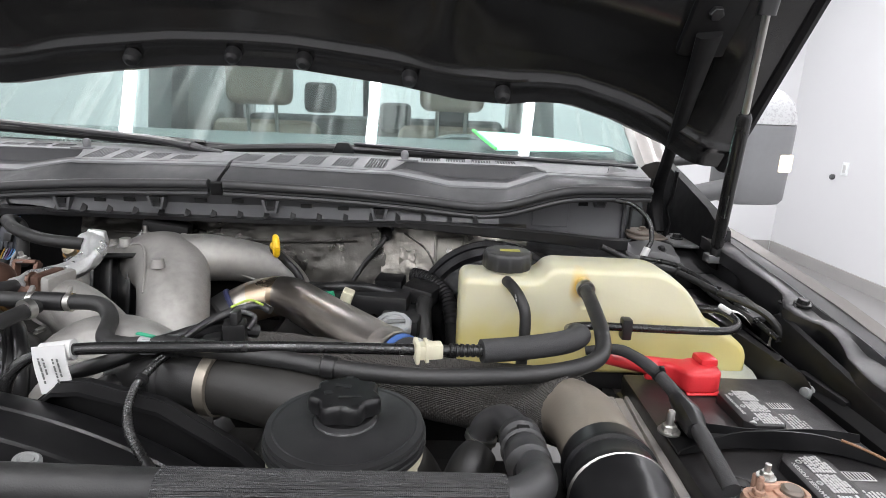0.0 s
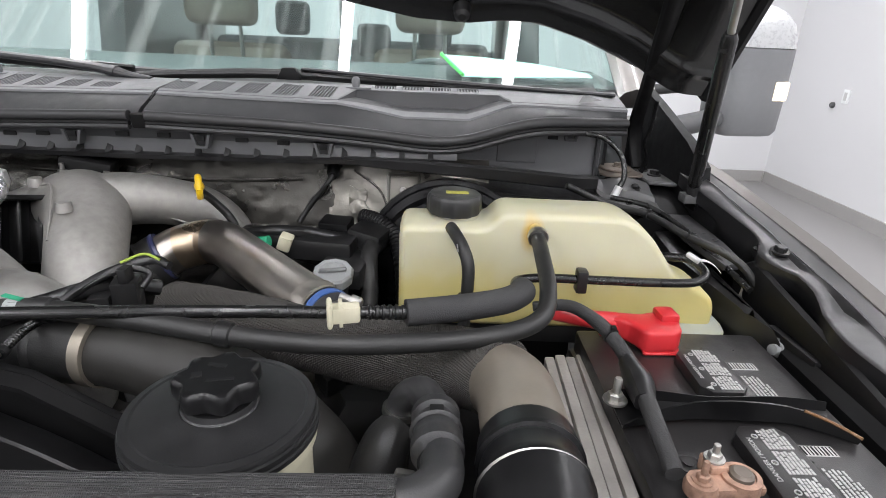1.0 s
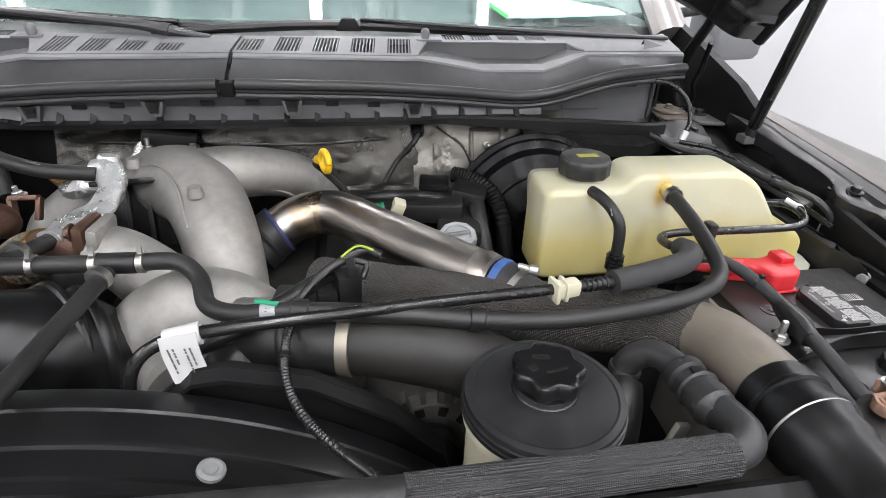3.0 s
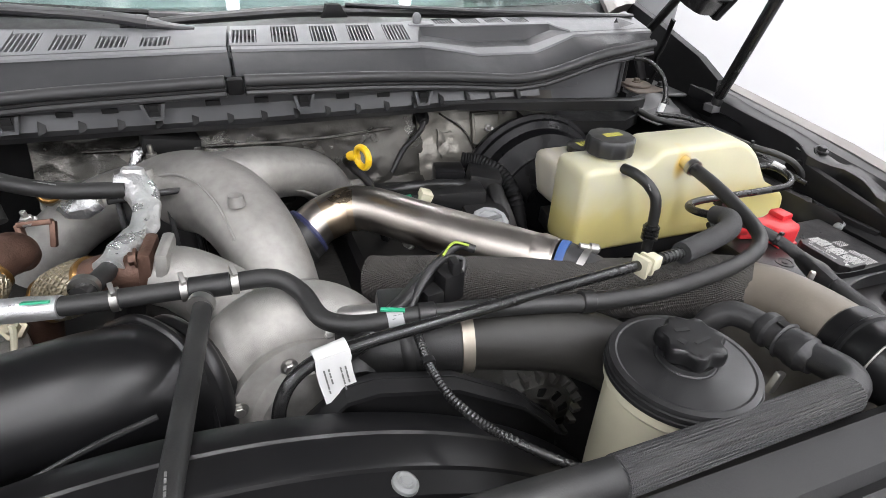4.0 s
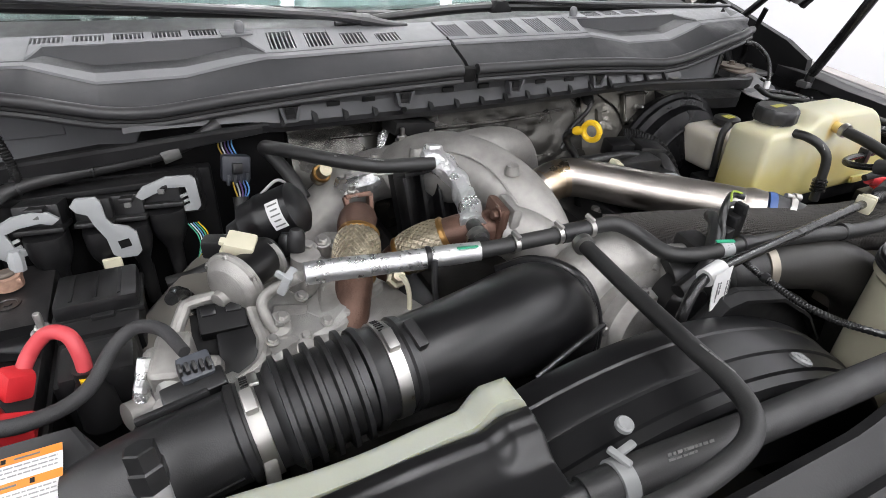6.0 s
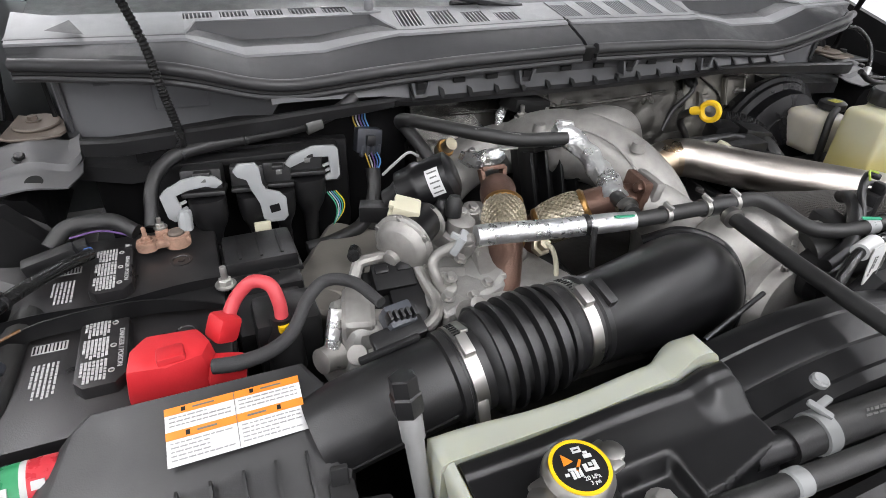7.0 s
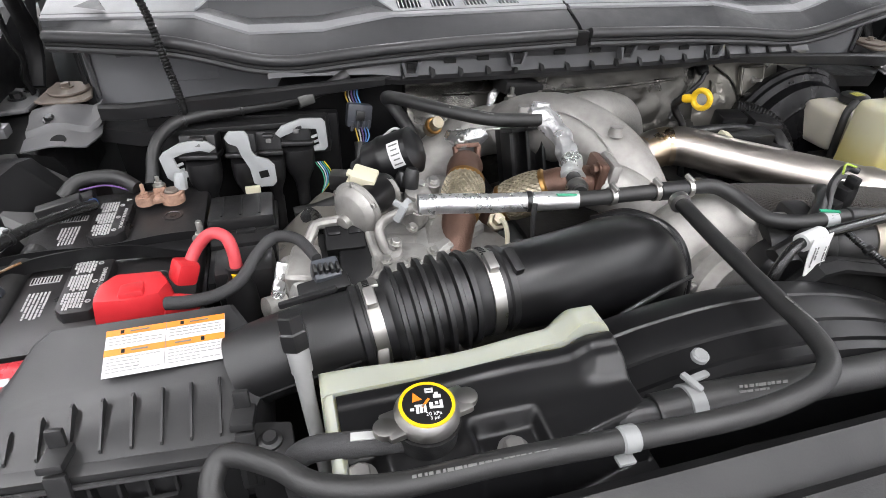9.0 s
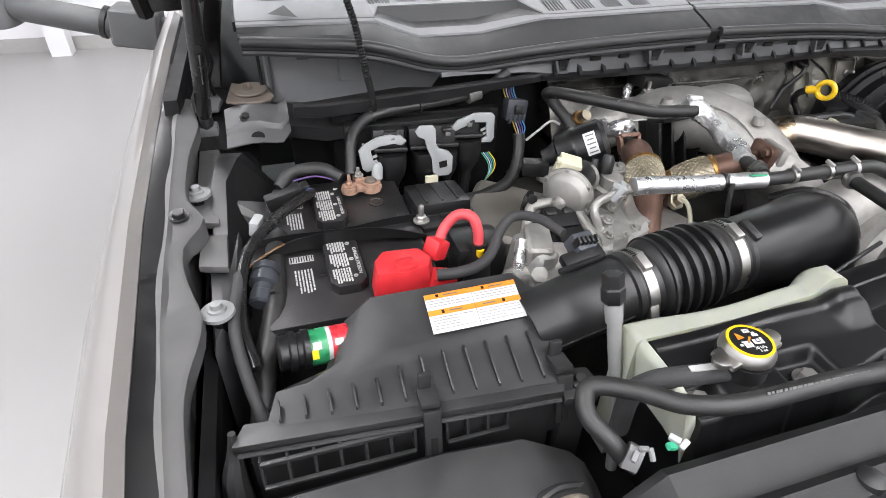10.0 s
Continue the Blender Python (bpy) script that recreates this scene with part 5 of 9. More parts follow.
part("cover", prism([(0.641, 0.646), (0.648, 0.641), (0.676, 0.643), (0.684, 0.650), (0.687, 0.665), (0.687, 0.688), (0.666, 0.690), (0.650, 0.684), (0.610, 0.688), (0.605, 0.672), (0.630, 0.666), (0.637, 0.658)], 1.146, 1.171, 0.0055, segs=3), RED, bt)
part("ridge", box((0.676, 0.677, 1.172), (0.021, 0.024, 0.012), rot(0, 0, 4), 0.004), RED, bt)
part("skirt", prism([(0.643, 0.640), (0.680, 0.641), (0.686, 0.655), (0.645, 0.655)], 1.1445, 1.1475, 0.001, segs=1), RED, bt)
part("spout", tube([(0.622, 0.679, 1.161), (0.585, 0.672, 1.169), (0.545, 0.662, 1.180)], [0.0115, 0.009, 0.007]), RED, bt)
solo("battery_cable", tube([(0.53, 0.662, 1.186), (0.568, 0.652, 1.192), (0.595, 0.620, 1.183), (0.608, 0.57, 1.17), (0.604, 0.51, 1.165), (0.602, 0.462, 1.158)], [0.005, 0.006, 0.0068, 0.0072, 0.0075, 0.007], wobble=0.1), FOAM, "black taped battery cable", "cable")
solo("cable_tape", tube([(0.604, 0.585, 1.174), (0.608, 0.56, 1.166), (0.605, 0.535, 1.165)], [0.008, 0.0125, 0.009], wobble=0.2), BLACK, "black tape wrap on the battery cable", "tape")

# coolant reservoir, translucent yellow
tank = thing("coolant_reservoir", (0.56, 0.81, 1.10), "translucent yellowed plastic coolant reservoir", "reservoir")
TP = [(0.388, 1.118), (0.388, 1.243), (0.486, 1.2415), (0.502, 1.260), (0.640, 1.259), (0.672, 1.240), (0.713, 1.186), (0.748, 1.172), (0.764, 1.156), (0.764, 1.118)]
TR = [0.014, 0.015, 0.011, 0.012, 0.016, 0.018, 0.018, 0.014, 0.014, 0.014]


def rounded(poly, radii, k=5):
    """An outline with its corners turned into arcs."""
    out = []
    for i, p in enumerate(poly):
        a, b = Vector(poly[i - 1]), Vector(poly[(i + 1) % len(poly)])
        p = Vector(p)
        ra, rb = min(radii[i], (a - p).length * 0.45), min(radii[i], (b - p).length * 0.45)
        u, v = p + (a - p).normalized() * ra, p + (b - p).normalized() * rb
        for j in range(k + 1):
            t = j / k
            out.append(tuple(u * (1 - t) ** 2 + p * 2 * t * (1 - t) + v * t * t))
    return out


TO = rounded(TP, TR)


def tank_ring(y, inset):
    """The tank's outline at one depth, drawn in evenly by the inset."""
    out = []
    for i, (x, z) in enumerate(TO):
        d = Vector(TO[(i + 1) % len(TO)]) - Vector(TO[i - 1])
        n = Vector((d.y, -d.x)).normalized()
        out.append((x + n.x * inset, y, z + n.y * inset))
    return out


tb = loft([tank_ring(*q) for q in ((0.7385, 0.0080), (0.7395, 0.0048), (0.7422, 0.0018), (0.7470, 0), (0.772, -0.0008), (0.802, 0), (0.808, 0.003), (0.811, 0.008))])
part("body", tb, YTANK, tank, "", 50)
part("base_flange", prism([(0.695, 0.745), (0.712, 0.718), (0.735, 0.709), (0.757, 0.711), (0.771, 0.722), (0.776, 0.742), (0.776, 0.84), (0.695, 0.85)], 1.1215, 1.1300, 0.0035, segs=3), WTANK, tank, "milky rounded base flange")
part("base_pad", prism([(0.40, 0.748), (0.69, 0.742), (0.712, 0.722), (0.757, 0.716), (0.772, 0.735), (0.772, 0.86), (0.42, 0.88)], 1.095, 1.1213, 0.003), BLACK, tank, "black rubber pad")
part("neck", lathe((0.453, 0.785, 1.215), (0.453, 0.785, 1.25), [(0.030, 0), (0.028, 0.4), (0.030, 0.5), (0.026, 1)], 24), YTANK, tank)
cp = part("cap", lathe((0.450, 0.783, 1.2465), (0.450, 0.783, 1.269), [(0.0300, 0), (0.0318, 0.12), (0.0314, 0.80), (0.0300, 0.95), (0.0285, 1.0), (0.024, 0.98)], 72, lobes=12, depth=0.02), mat("dusty_black_cap", (0.016, 0.016, 0.0165), 0.42, bump=0.05, bscale=900, dust=0.30, dust_col=(0.28, 0.28, 0.26)), tank, "ribbed black screw cap")
part("cap_mark", prism([(0.44, 0.78), (0.466, 0.78), (0.466, 0.79), (0.44, 0.79)], 1.2685, 1.2693), mat("faded_yellow_print", (0.35, 0.33, 0.06), 0.5, var=0.4, scale=300), cp)
part("outlet", tube([(0.54, 0.755, 1.243), (0.54, 0.738, 1.241), (0.54, 0.722, 1.238)], 0.0085), YTANK, tank)
part("panel", box((0.66, 0.729, 1.135), (0.045, 0.006, 0.012), bevel=0.002), YTANK, tank)
MT_TUBE = st = thing("reservoir_tube", (0.452, 0.70, 1.15), "short black rubber tube in front of the reservoir", "hose")
part("tube", tube([(0.446, 0.742, 1.240), (0.450, 0.722, 1.240), (0.458, 0.702, 1.231), (0.464, 0.690, 1.21), (0.462, 0.684, 1.15)], 0.0068), RUBBER, st)
part("sleeve", ribbed((0.4625, 0.685, 1.165), (0.463, 0.687, 1.185), 0.0085, 0.0105, 4), SATIN, st)

# master cylinder reservoir and brake booster behind it
BOOSTER = mat("gloss_black_steel", (0.0045, 0.0045, 0.005), 0.30, var=0.2, scale=30, bump=0.02, dust=0.0, spec=0.14)
bo = thing("brake_booster", (0.452, 0.98, 0.975), "round black brake booster on the firewall", "brake booster")
part("drum", lathe((0.452, 1.00, 1.105), (0.452, 0.905, 1.105), [(0.120, 0), (0.126, 0.2), (0.122, 0.38), (0.112, 0.45), (0.108, 0.62), (0.075, 0.85), (0.045, 1)], 48), BOOSTER, bo, "", 22)
part("rim", lathe((0.452, 0.982, 1.105), (0.452, 0.970, 1.105), [(0.124, 0), (0.1305, 0.3), (0.1305, 0.7), (0.124, 1)], 48), BOOSTER, bo, "", 22)
for r, y in ((0.100, 0.9385), (0.086, 0.926)):
    part("step", lathe((0.452, y, 1.105), (0.452, y - 0.004, 1.105), [(r - 0.003, 0), (r, 0.4), (r - 0.003, 1)], 40), BOOSTER, bo)
ml = thing("brake_fluid_reservoir", (0.40, 0.86, 1.12), "milky brake fluid reservoir behind the coolant tank", "reservoir")
part("body", box((0.460, 0.892, 1.164), (0.070, 0.08, 0.070), bevel=0.018, segs=4), mat("cloudy_reservoir_plastic", (0.42, 0.395, 0.33), 0.42, var=0.08, bump=0.05, sss=0.2), ml)
part("tube", tube([(0.425, 0.84, 1.13), (0.423, 0.842, 1.17), (0.432, 0.85, 1.203), (0.455, 0.86, 1.212)], 0.006), RUBBER, ml)
part("lid", lathe((0.484, 0.888, 1.202), (0.484, 0.888, 1.215), [(0.022, 0), (0.022, 0.8), (0.018, 1)], 20), BLACK, ml, "black cap with yellow marks")
for q in range(3):
    part("mark", box((0.477 + 0.007 * q, 0.886, 1.2153), (0.005, 0.016, 0.0006)), MATS["faded_yellow_print"], ml)
of = thing("oil_filler", (0.300, 0.812, 1.05), "round grey oil filler on the engine", "oil filler")
part("neck", lathe((0.300, 0.812, 1.05), (0.300, 0.812, 1.142), [(0.020, 0), (0.019, 1)], 24), BLACK, of)
part("cap", lathe((0.300, 0.814, 1.138), (0.300, 0.810, 1.153), [(0.0255, 0), (0.0265, 0.3), (0.0265, 0.8), (0.0245, 1), (0.0185, 1), (0.0175, 0.85)], 10), GREYCLIP, of, "grey ten-sided cap", 20)
part("cap_grip", box((0.300, 0.8105, 1.1535), (0.034, 0.007, 0.005), rot(-15, 0, 12), 0.002), DUSTCLIP, of)

# ---- pipes of the charge air and intake ----
sst = thing("steel_charge_pipe", (0.2, 0.8, 1.10), "brushed stainless charge air pipe with a heat tint", "pipe")
SP = [(0.058, 0.862, 1.140), (0.082, 0.872, 1.152), (0.112, 0.876, 1.160), (0.145, 0.862, 1.164), (0.20, 0.806, 1.162), (0.26, 0.734, 1.165), (0.316, 0.668, 1.168)]
part("pipe", tube(SP, [0.030, 0.030, 0.030, 0.030, 0.0298, 0.0292, 0.028], 36, 8), STEEL, sst, "", 60)
part("bead", lathe((0.298, 0.689, 1.1670), (0.313, 0.672, 1.1679), [(0.0284, 0), (0.0302, 0.4), (0.0284, 1)], 32), STEEL, sst)
part("heat_tint", tube(SP[1:3] + [(0.128, 0.8715, 1.1625)], [0.0302, 0.0302, 0.0302], 36, 6, caps=False), mat("straw_tint_steel", (0.50, 0.40, 0.29), 0.34, 1.0, var=0.3, scale=20), sst)
part("boot", tube([(0.030, 0.845, 1.120), (0.046, 0.856, 1.132), (0.062, 0.864, 1.142)], 0.0345, 32), RUBBER, sst, "black rubber boot")
part("boot_rib", lathe((0.040, 0.852, 1.128), (0.046, 0.856, 1.132), [(0.0345, 0), (0.037, 0.5), (0.0345, 1)], 32), RUBBER, sst)
part("blue_ring", lathe((0.058, 0.862, 1.140), (0.064, 0.8645, 1.143), [(0.0340, 0), (0.0352, 0.5), (0.0340, 1)], 32), mat("violet_silicone", (0.035, 0.04, 0.10), 0.4), sst)
part("blue_band", lathe((0.317, 0.667, 1.168), (0.3235, 0.660, 1.168), [(0.0280, 0), (0.0286, 0.5), (0.0280, 1)], 32), BLUE, sst, "blue silicone band")
part("end_boot", tube([(0.321, 0.663, 1.168), (0.345, 0.634, 1.160), (0.36, 0.618, 1.146)], [0.0278, 0.0275, 0.025], 24), GREYRUBBER, sst)
ring_clamp((0.334, 0.6465, 1.1645), (0.6, -0.75, -0.15), 0.0286, 0.008, sst)
part("clamp_screw", lathe((0.335, 0.656, 1.194), (0.357, 0.648, 1.190), [(0.004, 0), (0.004, 0.5), (0.006, 0.52), (0.006, 0.9), (0.004, 1)], 12), ZINC, sst)

cac = thing("charge_air_hose", (0.45, 0.5, 1.1), "charge air pipe in a woven grey heat sleeve", "pipe")
part("sleeve", tube([(0.12, 0.762, 1.122), (0.20, 0.702, 1.142), (0.30, 0.645, 1.153), (0.39, 0.608, 1.157), (0.458, 0.580, 1.165), (0.488, 0.547, 1.175)], [0.029, 0.030, 0.032, 0.0345, 0.036, 0.0345], 26, 8, wobble=0.05), FABRIC, cac, "", 60)
part("pipe", tube([(0.480, 0.560, 1.170), (0.492, 0.525, 1.180), (0.493, 0.48, 1.187), (0.491, 0.435, 1.190)], [0.0325, 0.032, 0.0315, 0.0315], 26), TAN, cac, "dusty tan pipe end")
cpl = part("coupler", lathe((0.4915, 0.452, 1.189), (0.486, 0.338, 1.196), [(0.0315, 0), (0.0335, 0.02), (0.0345, 0.16), (0.0355, 0.17), (0.0355, 0.20), (0.0325, 0.21), (0.0335, 0.24), (0.0335, 0.34), (0.0355, 0.37), (0.0355, 0.46), (0.033, 0.5), (0.033, 0.62), (0.030, 0.66), (0.029, 1)], 36), GLOSSBLACK, cac, "black quick coupler")
part("wire_clip", lathe((0.4885, 0.407, 1.192), (0.4885, 0.404, 1.192), [(0.0345, 0), (0.0362, 0.5), (0.0345, 1)], 36), BRIGHT, cpl, "bright wire clip")

hot = thing("turbo_outlet_pipe", (0.2, 0.53, 1.1), "smooth dark turbo outlet pipe with a steel clamp", "pipe")
part("sleeve", tube([(0.05, 0.590, 1.172), (0.10, 0.574, 1.180), (0.158, 0.557, 1.187)], [0.0295, 0.031, 0.0295], 28), RUBBER, hot)
part("sleeve_ring", lathe((0.100, 0.574, 1.180), (0.112, 0.571, 1.182), [(0.0305, 0), (0.033, 0.3), (0.033, 0.7), (0.0305, 1)], 30), RUBBER, hot)
part("pipe", tube([(0.148, 0.560, 1.186), (0.20, 0.548, 1.184), (0.255, 0.536, 1.174), (0.31, 0.520, 1.142), (0.345, 0.51, 1.085), (0.355, 0.50, 0.95)], [0.0275, 0.030, 0.0325, 0.035, 0.037, 0.037], 32, 8), mat("matt_dark_pipe", (0.017, 0.0162, 0.0148), 0.5, dust=0.04, spec=0.35), hot)
ring_clamp((0.153, 0.5585, 1.1865), (1, -0.22, 0.03), 0.0297, 0.011, hot, "clamp", mat("dusty_clamp_steel", (0.30, 0.27, 0.225), 0.45, 0.8, var=0.2))

# grey ribbed intercooler edge
ICM = mat("dusty_grey_plate", (0.30, 0.285, 0.265), 0.6, var=0.2, scale=40, bump=0.2)
ic = thing("radiator_end_plate", (0.56, 0.55, 1.0), "dusty grey ribbed radiator end plate", "radiator")
for i, (dx, dz) in enumerate(((0.0, 0.0), (0.011, 0.003), (0.022, 0.001), (0.033, 0.004))):
    part("rib", prism([(0.535 + dx, 0.30), (0.5452 + dx, 0.30), (0.5592 + dx, 0.665), (0.549 + dx, 0.665)], 0.95, 1.125 + dz, 0.002), ICM, ic)
part("plate", prism([(0.537, 0.30), (0.582, 0.30), (0.594, 0.663), (0.551, 0.663)], 0.95, 1.121, 0.002), ICM, ic)

# power steering reservoir
ps = thing("power_steering_reservoir", (0.293, 0.44, 1.06), "black capped power steering reservoir with an ivory body", "reservoir")
pc = Vector((0.2935, 0.4465, 0.013))
part("body", lathe(pc + Vector((0, 0, 1.02)), pc + Vector((0, 0, 1.194)), [(0.0535, 0), (0.0545, 0.3), (0.0545, 0.9), (0.0585, 0.93), (0.0588, 1)], 48), IVORY, ps, "milky ivory body")
part("lid", lathe(pc + Vector((0, 0, 1.1895)), pc + Vector((0, 0, 1.213)), [(0.054, 0), (0.0583, 0.02), (0.0602, 0.08), (0.0602, 0.22), (0.0588, 0.24), (0.0588, 0.32), (0.0598, 0.34), (0.0598, 0.44), (0.0580, 0.46), (0.0580, 0.54), (0.0586, 0.56), (0.0580, 0.66), (0.0535, 0.70), (0.0518, 0.68), (0.0245, 0.82), (0.0235, 0.80), (0.0225, 0.84), (0.0215, 1), (0.019, 1)], 64), LIDM, ps, "stepped round black lid", 14)
part("cap_base", lathe(pc + Vector((0, 0, 1.206)), pc + Vector((0, 0, 1.220)), [(0.0195, 0), (0.0198, 0.3), (0.0172, 0.36), (0.0168, 1)], 30), BLACK, ps)
part("cap", lathe(pc + Vector((0, 0, 1.2155)), pc + Vector((0, 0, 1.2305)), [(0.018, 0), (0.0236, 0.1), (0.0248, 0.3), (0.0248, 0.75), (0.0238, 0.93), (0.0222, 1.0), (0.018, 0.99), (0.010, 0.97)], 84, lobes=7, depth=0.10), GLOSSBLACK, ps, "flat lobed black screw cap")
part("cap_print", box(pc + Vector((0.004, -0.006, 1.2303)), (0.016, 0.0025, 0.0007), rot(0, 0, 10)), BLACK, ps)
part("cap_print", box(pc + Vector((-0.003, 0.009, 1.2303)), (0.012, 0.004, 0.0007), rot(0, 0, -8)), BLACK, ps)
part("cap_print", box(pc + Vector((-0.012, -0.002, 1.2303)), (0.006, 0.006, 0.0007), rot(0, 0, 20)), BLACK, ps)

# upper radiator hose joint
rh = thing("radiator_hose", (0.43, 0.45, 1.15), "black radiator hose with a quick coupling", "hose")
part("hose", tube([(0.398, 0.52, 1.13), (0.405, 0.523, 1.168), (0.420, 0.512, 1.186), (0.430, 0.485, 1.189), (0.431, 0.465, 1.189)], 0.0125, 20), GREYRUBBER, rh)
part("coupling", lathe((0.430, 0.486, 1.189), (0.432, 0.43, 1.192), [(0.0125, 0), (0.0165, 0.04), (0.0175, 0.08), (0.0175, 0.2), (0.0140, 0.24), (0.0140, 0.46), (0.0165, 0.5), (0.0165, 0.62), (0.0178, 0.66), (0.0178, 0.84), (0.0150, 0.9), (0.0138, 1)], 28), GREYRUBBER, rh, "black quick coupling")
part("front_hose", tube([(0.432, 0.445, 1.191), (0.434, 0.423, 1.196), (0.430, 0.402, 1.201), (0.412, 0.388, 1.204), (0.37, 0.384, 1.205), (0.31, 0.382, 1.206)], [0.0135, 0.0138, 0.0136, 0.0124, 0.0118, 0.0115], 20), GREYRUBBER, rh)
ribs = lathe((0.408, 0.3862, 1.2045), (0.185, 0.381, 1.206), [(0.0128, 0), (0.0144, 0.005), (0.0142, 0.5), (0.0144, 0.995), (0.0128, 1)], 144, lobes=36, depth=0.018)
part("braided_sleeve", ribs, BRAID, rh, "finely braided sleeve")
for q in (0.0, 1.6, 3.2):
    part("window", box((0.4305 + 0.0142 * math.sin(q), 0.4665, 1.1905 + 0.0142 * math.cos(q)), (0.010, 0.010, 0.003), Euler((0, q, 0)).to_matrix(), 0.001), INKSHADE, rh)
part("collar_ring", lathe((0.4305, 0.4615, 1.1906), (0.4306, 0.4585, 1.1908), [(0.0165, 0), (0.0185, 0.4), (0.0165, 1)], 28), GREYRUBBER, rh)
part("lower_hose", tube([(0.402, 0.515, 1.150), (0.392, 0.50, 1.14), (0.385, 0.49, 1.10), (0.38, 0.48, 1.0)], [0.016, 0.020, 0.024, 0.026], 20), RUBBER, rh)
ring_clamp((0.403, 0.523, 1.16), (0.2, 0.05, 1), 0.0132, 0.005, rh)
part("spring_clip", box((0.408, 0.44, 1.165), (0.014, 0.006, 0.022), rot(0, 20, 10), 0.002), ZINC, rh)
long = thing("coolant_hose", (0, 0.4, 1.18), "thick black coolant hose along the front", "hose")
part("hose", tube([(-0.215, 0.402, 1.196), (-0.17, 0.399, 1.200), (-0.077, 0.394, 1.200), (0.0, 0.391, 1.200), (0.10, 0.386, 1.203), (0.20, 0.381, 1.206)], 0.0136, 20), RUBBER, long)
part("nozzle", tube([(-0.245, 0.405, 1.194), (-0.20, 0.401, 1.198)], 0.0105, 16), BLACK, long)
sc = part("spring_clamp", lathe((-0.192, 0.4005, 1.1985), (-0.180, 0.3997, 1.1993), [(0.0142, 0), (0.0155, 0.05), (0.0155, 0.95), (0.0142, 1)], 26), DUSTCLIP, long, "pale spring clamp")
part("ear", box((-0.186, 0.406, 1.216), (0.006, 0.018, 0.004), rot(10, 0, 25), 0.002), DUSTCLIP, sc)
part("ear", box((-0.177, 0.410, 1.215), (0.018, 0.006, 0.004), rot(0, 0, 10), 0.002), DUSTCLIP, sc)
part("button", lathe((-0.170, 0.422, 1.221), (-0.170, 0.421, 1.226), [(0.0065, 0), (0.0065, 0.7), (0.005, 1), (0.003, 0.9)], 18), DUSTCLIP, long)
bars(-0.135, 0.391, 1.2135, (1, -0.09, -0.02), (0, -0.5, -0.86), 2, long, GREYINK, 0.04, 0.004, 0.0022, 3)
# vent and heater hoses over the middle
H = thing("heater_hose", (0.2, 0.55, 1.21), "long black rubber heater hose across the engine", "hose")
part("hose", tube([(-0.045, 0.637, 1.232), (0.0, 0.635, 1.232), (0.022, 0.618, 1.224), (0.035, 0.585, 1.216), (0.065, 0.566, 1.218), (0.11, 0.557, 1.224), (0.20, 0.545, 1.222), (0.265, 0.538, 1.216),
                   (0.34, 0.538, 1.210), (0.42, 0.548, 1.208), (0.485, 0.562, 1.210), (0.522, 0.585, 1.214), (0.535, 0.625, 1.222), (0.538, 0.68, 1.234), (0.540, 0.728, 1.240)], 0.0082, 18, 8), RUBBER, H)
part("clip", lathe((0.108, 0.5575, 1.2235), (0.124, 0.555, 1.2238), [(0.0082, 0), (0.0104, 0.1), (0.0104, 0.9), (0.0082, 1)], 20), BLACK, H)
part("green_mark", lathe((0.083, 0.562, 1.2208), (0.098, 0.559, 1.2225), [(0.0082, 0), (0.0091, 0.1), (0.0091, 0.9), (0.0082, 1)], 20), GREYCLIP, H, "pale clip")
part("mark", box((0.088, 0.561, 1.2315), (0.02, 0.004, 0.0015), rot(0, 0, -20)), GREEN, H, "green paint mark")
ring_clamp((0.540, 0.722, 1.2395), (0.02, 1, 0.15), 0.0095, 0.008, H)
part("clip", lathe((0.256, 0.5395, 1.217), (0.270, 0.538, 1.2155), [(0.0082, 0), (0.0102, 0.1), (0.0102, 0.9), (0.0082, 1)], 20), BLACK, H)
V = thing("vapour_line", (0.2, 0.55, 1.2), "thin black line with an ivory connector and foam sleeve", "hose")
part("line", tube([(-0.01, 0.512, 1.10), (-0.014, 0.512, 1.17), (-0.008, 0.515, 1.208), (0.012, 0.522, 1.226), (0.05, 0.528, 1.231), (0.13, 0.536, 1.232), (0.22, 0.548, 1.230), (0.30, 0.560, 1.226), (0.36, 0.570, 1.222), (0.41, 0.580, 1.219)], 0.0054, 16, 8), SATIN, V)
part("rib", ribbed((0.372, 0.572, 1.2215), (0.405, 0.579, 1.219), 0.0054, 0.0066, 6, 18), SATIN, V)
cn = part("connector", box((0.353, 0.568, 1.2225), (0.026, 0.014, 0.015), rot(0, 0, 12), 0.003), IVORY, V, "ivory quick connector")
part("collar", box((0.341, 0.5655, 1.223), (0.005, 0.020, 0.022), rot(0, 0, 12), 0.003), IVORY, cn)
part("collar", box((0.350, 0.567, 1.223), (0.003, 0.018, 0.020), rot(0, 0, 12), 0.003), IVORY, cn)
part("foam", tube([(0.404, 0.578, 1.219), (0.45, 0.59, 1.219), (0.49, 0.602, 1.221), (0.510, 0.622, 1.220), (0.513, 0.645, 1.214)], [0.0117, 0.012, 0.012, 0.012, 0.011], 20), FOAM, V, "grey foam sleeve")
part("line", tube([(0.513, 0.64, 1.214), (0.511, 0.668, 1.206), (0.518, 0.69, 1.202), (0.545, 0.70, 1.201), (0.60, 0.703, 1.199), (0.69, 0.708, 1.196), (0.722, 0.713, 1.197), (0.735, 0.728, 1.202), (0.725, 0.75, 1.208), (0.70, 0.765, 1.205)], 0.0050, 14, 8), SATIN, V)
part("clip", box((0.588, 0.703, 1.198), (0.012, 0.016, 0.026), bevel=0.003), BLACK, V)
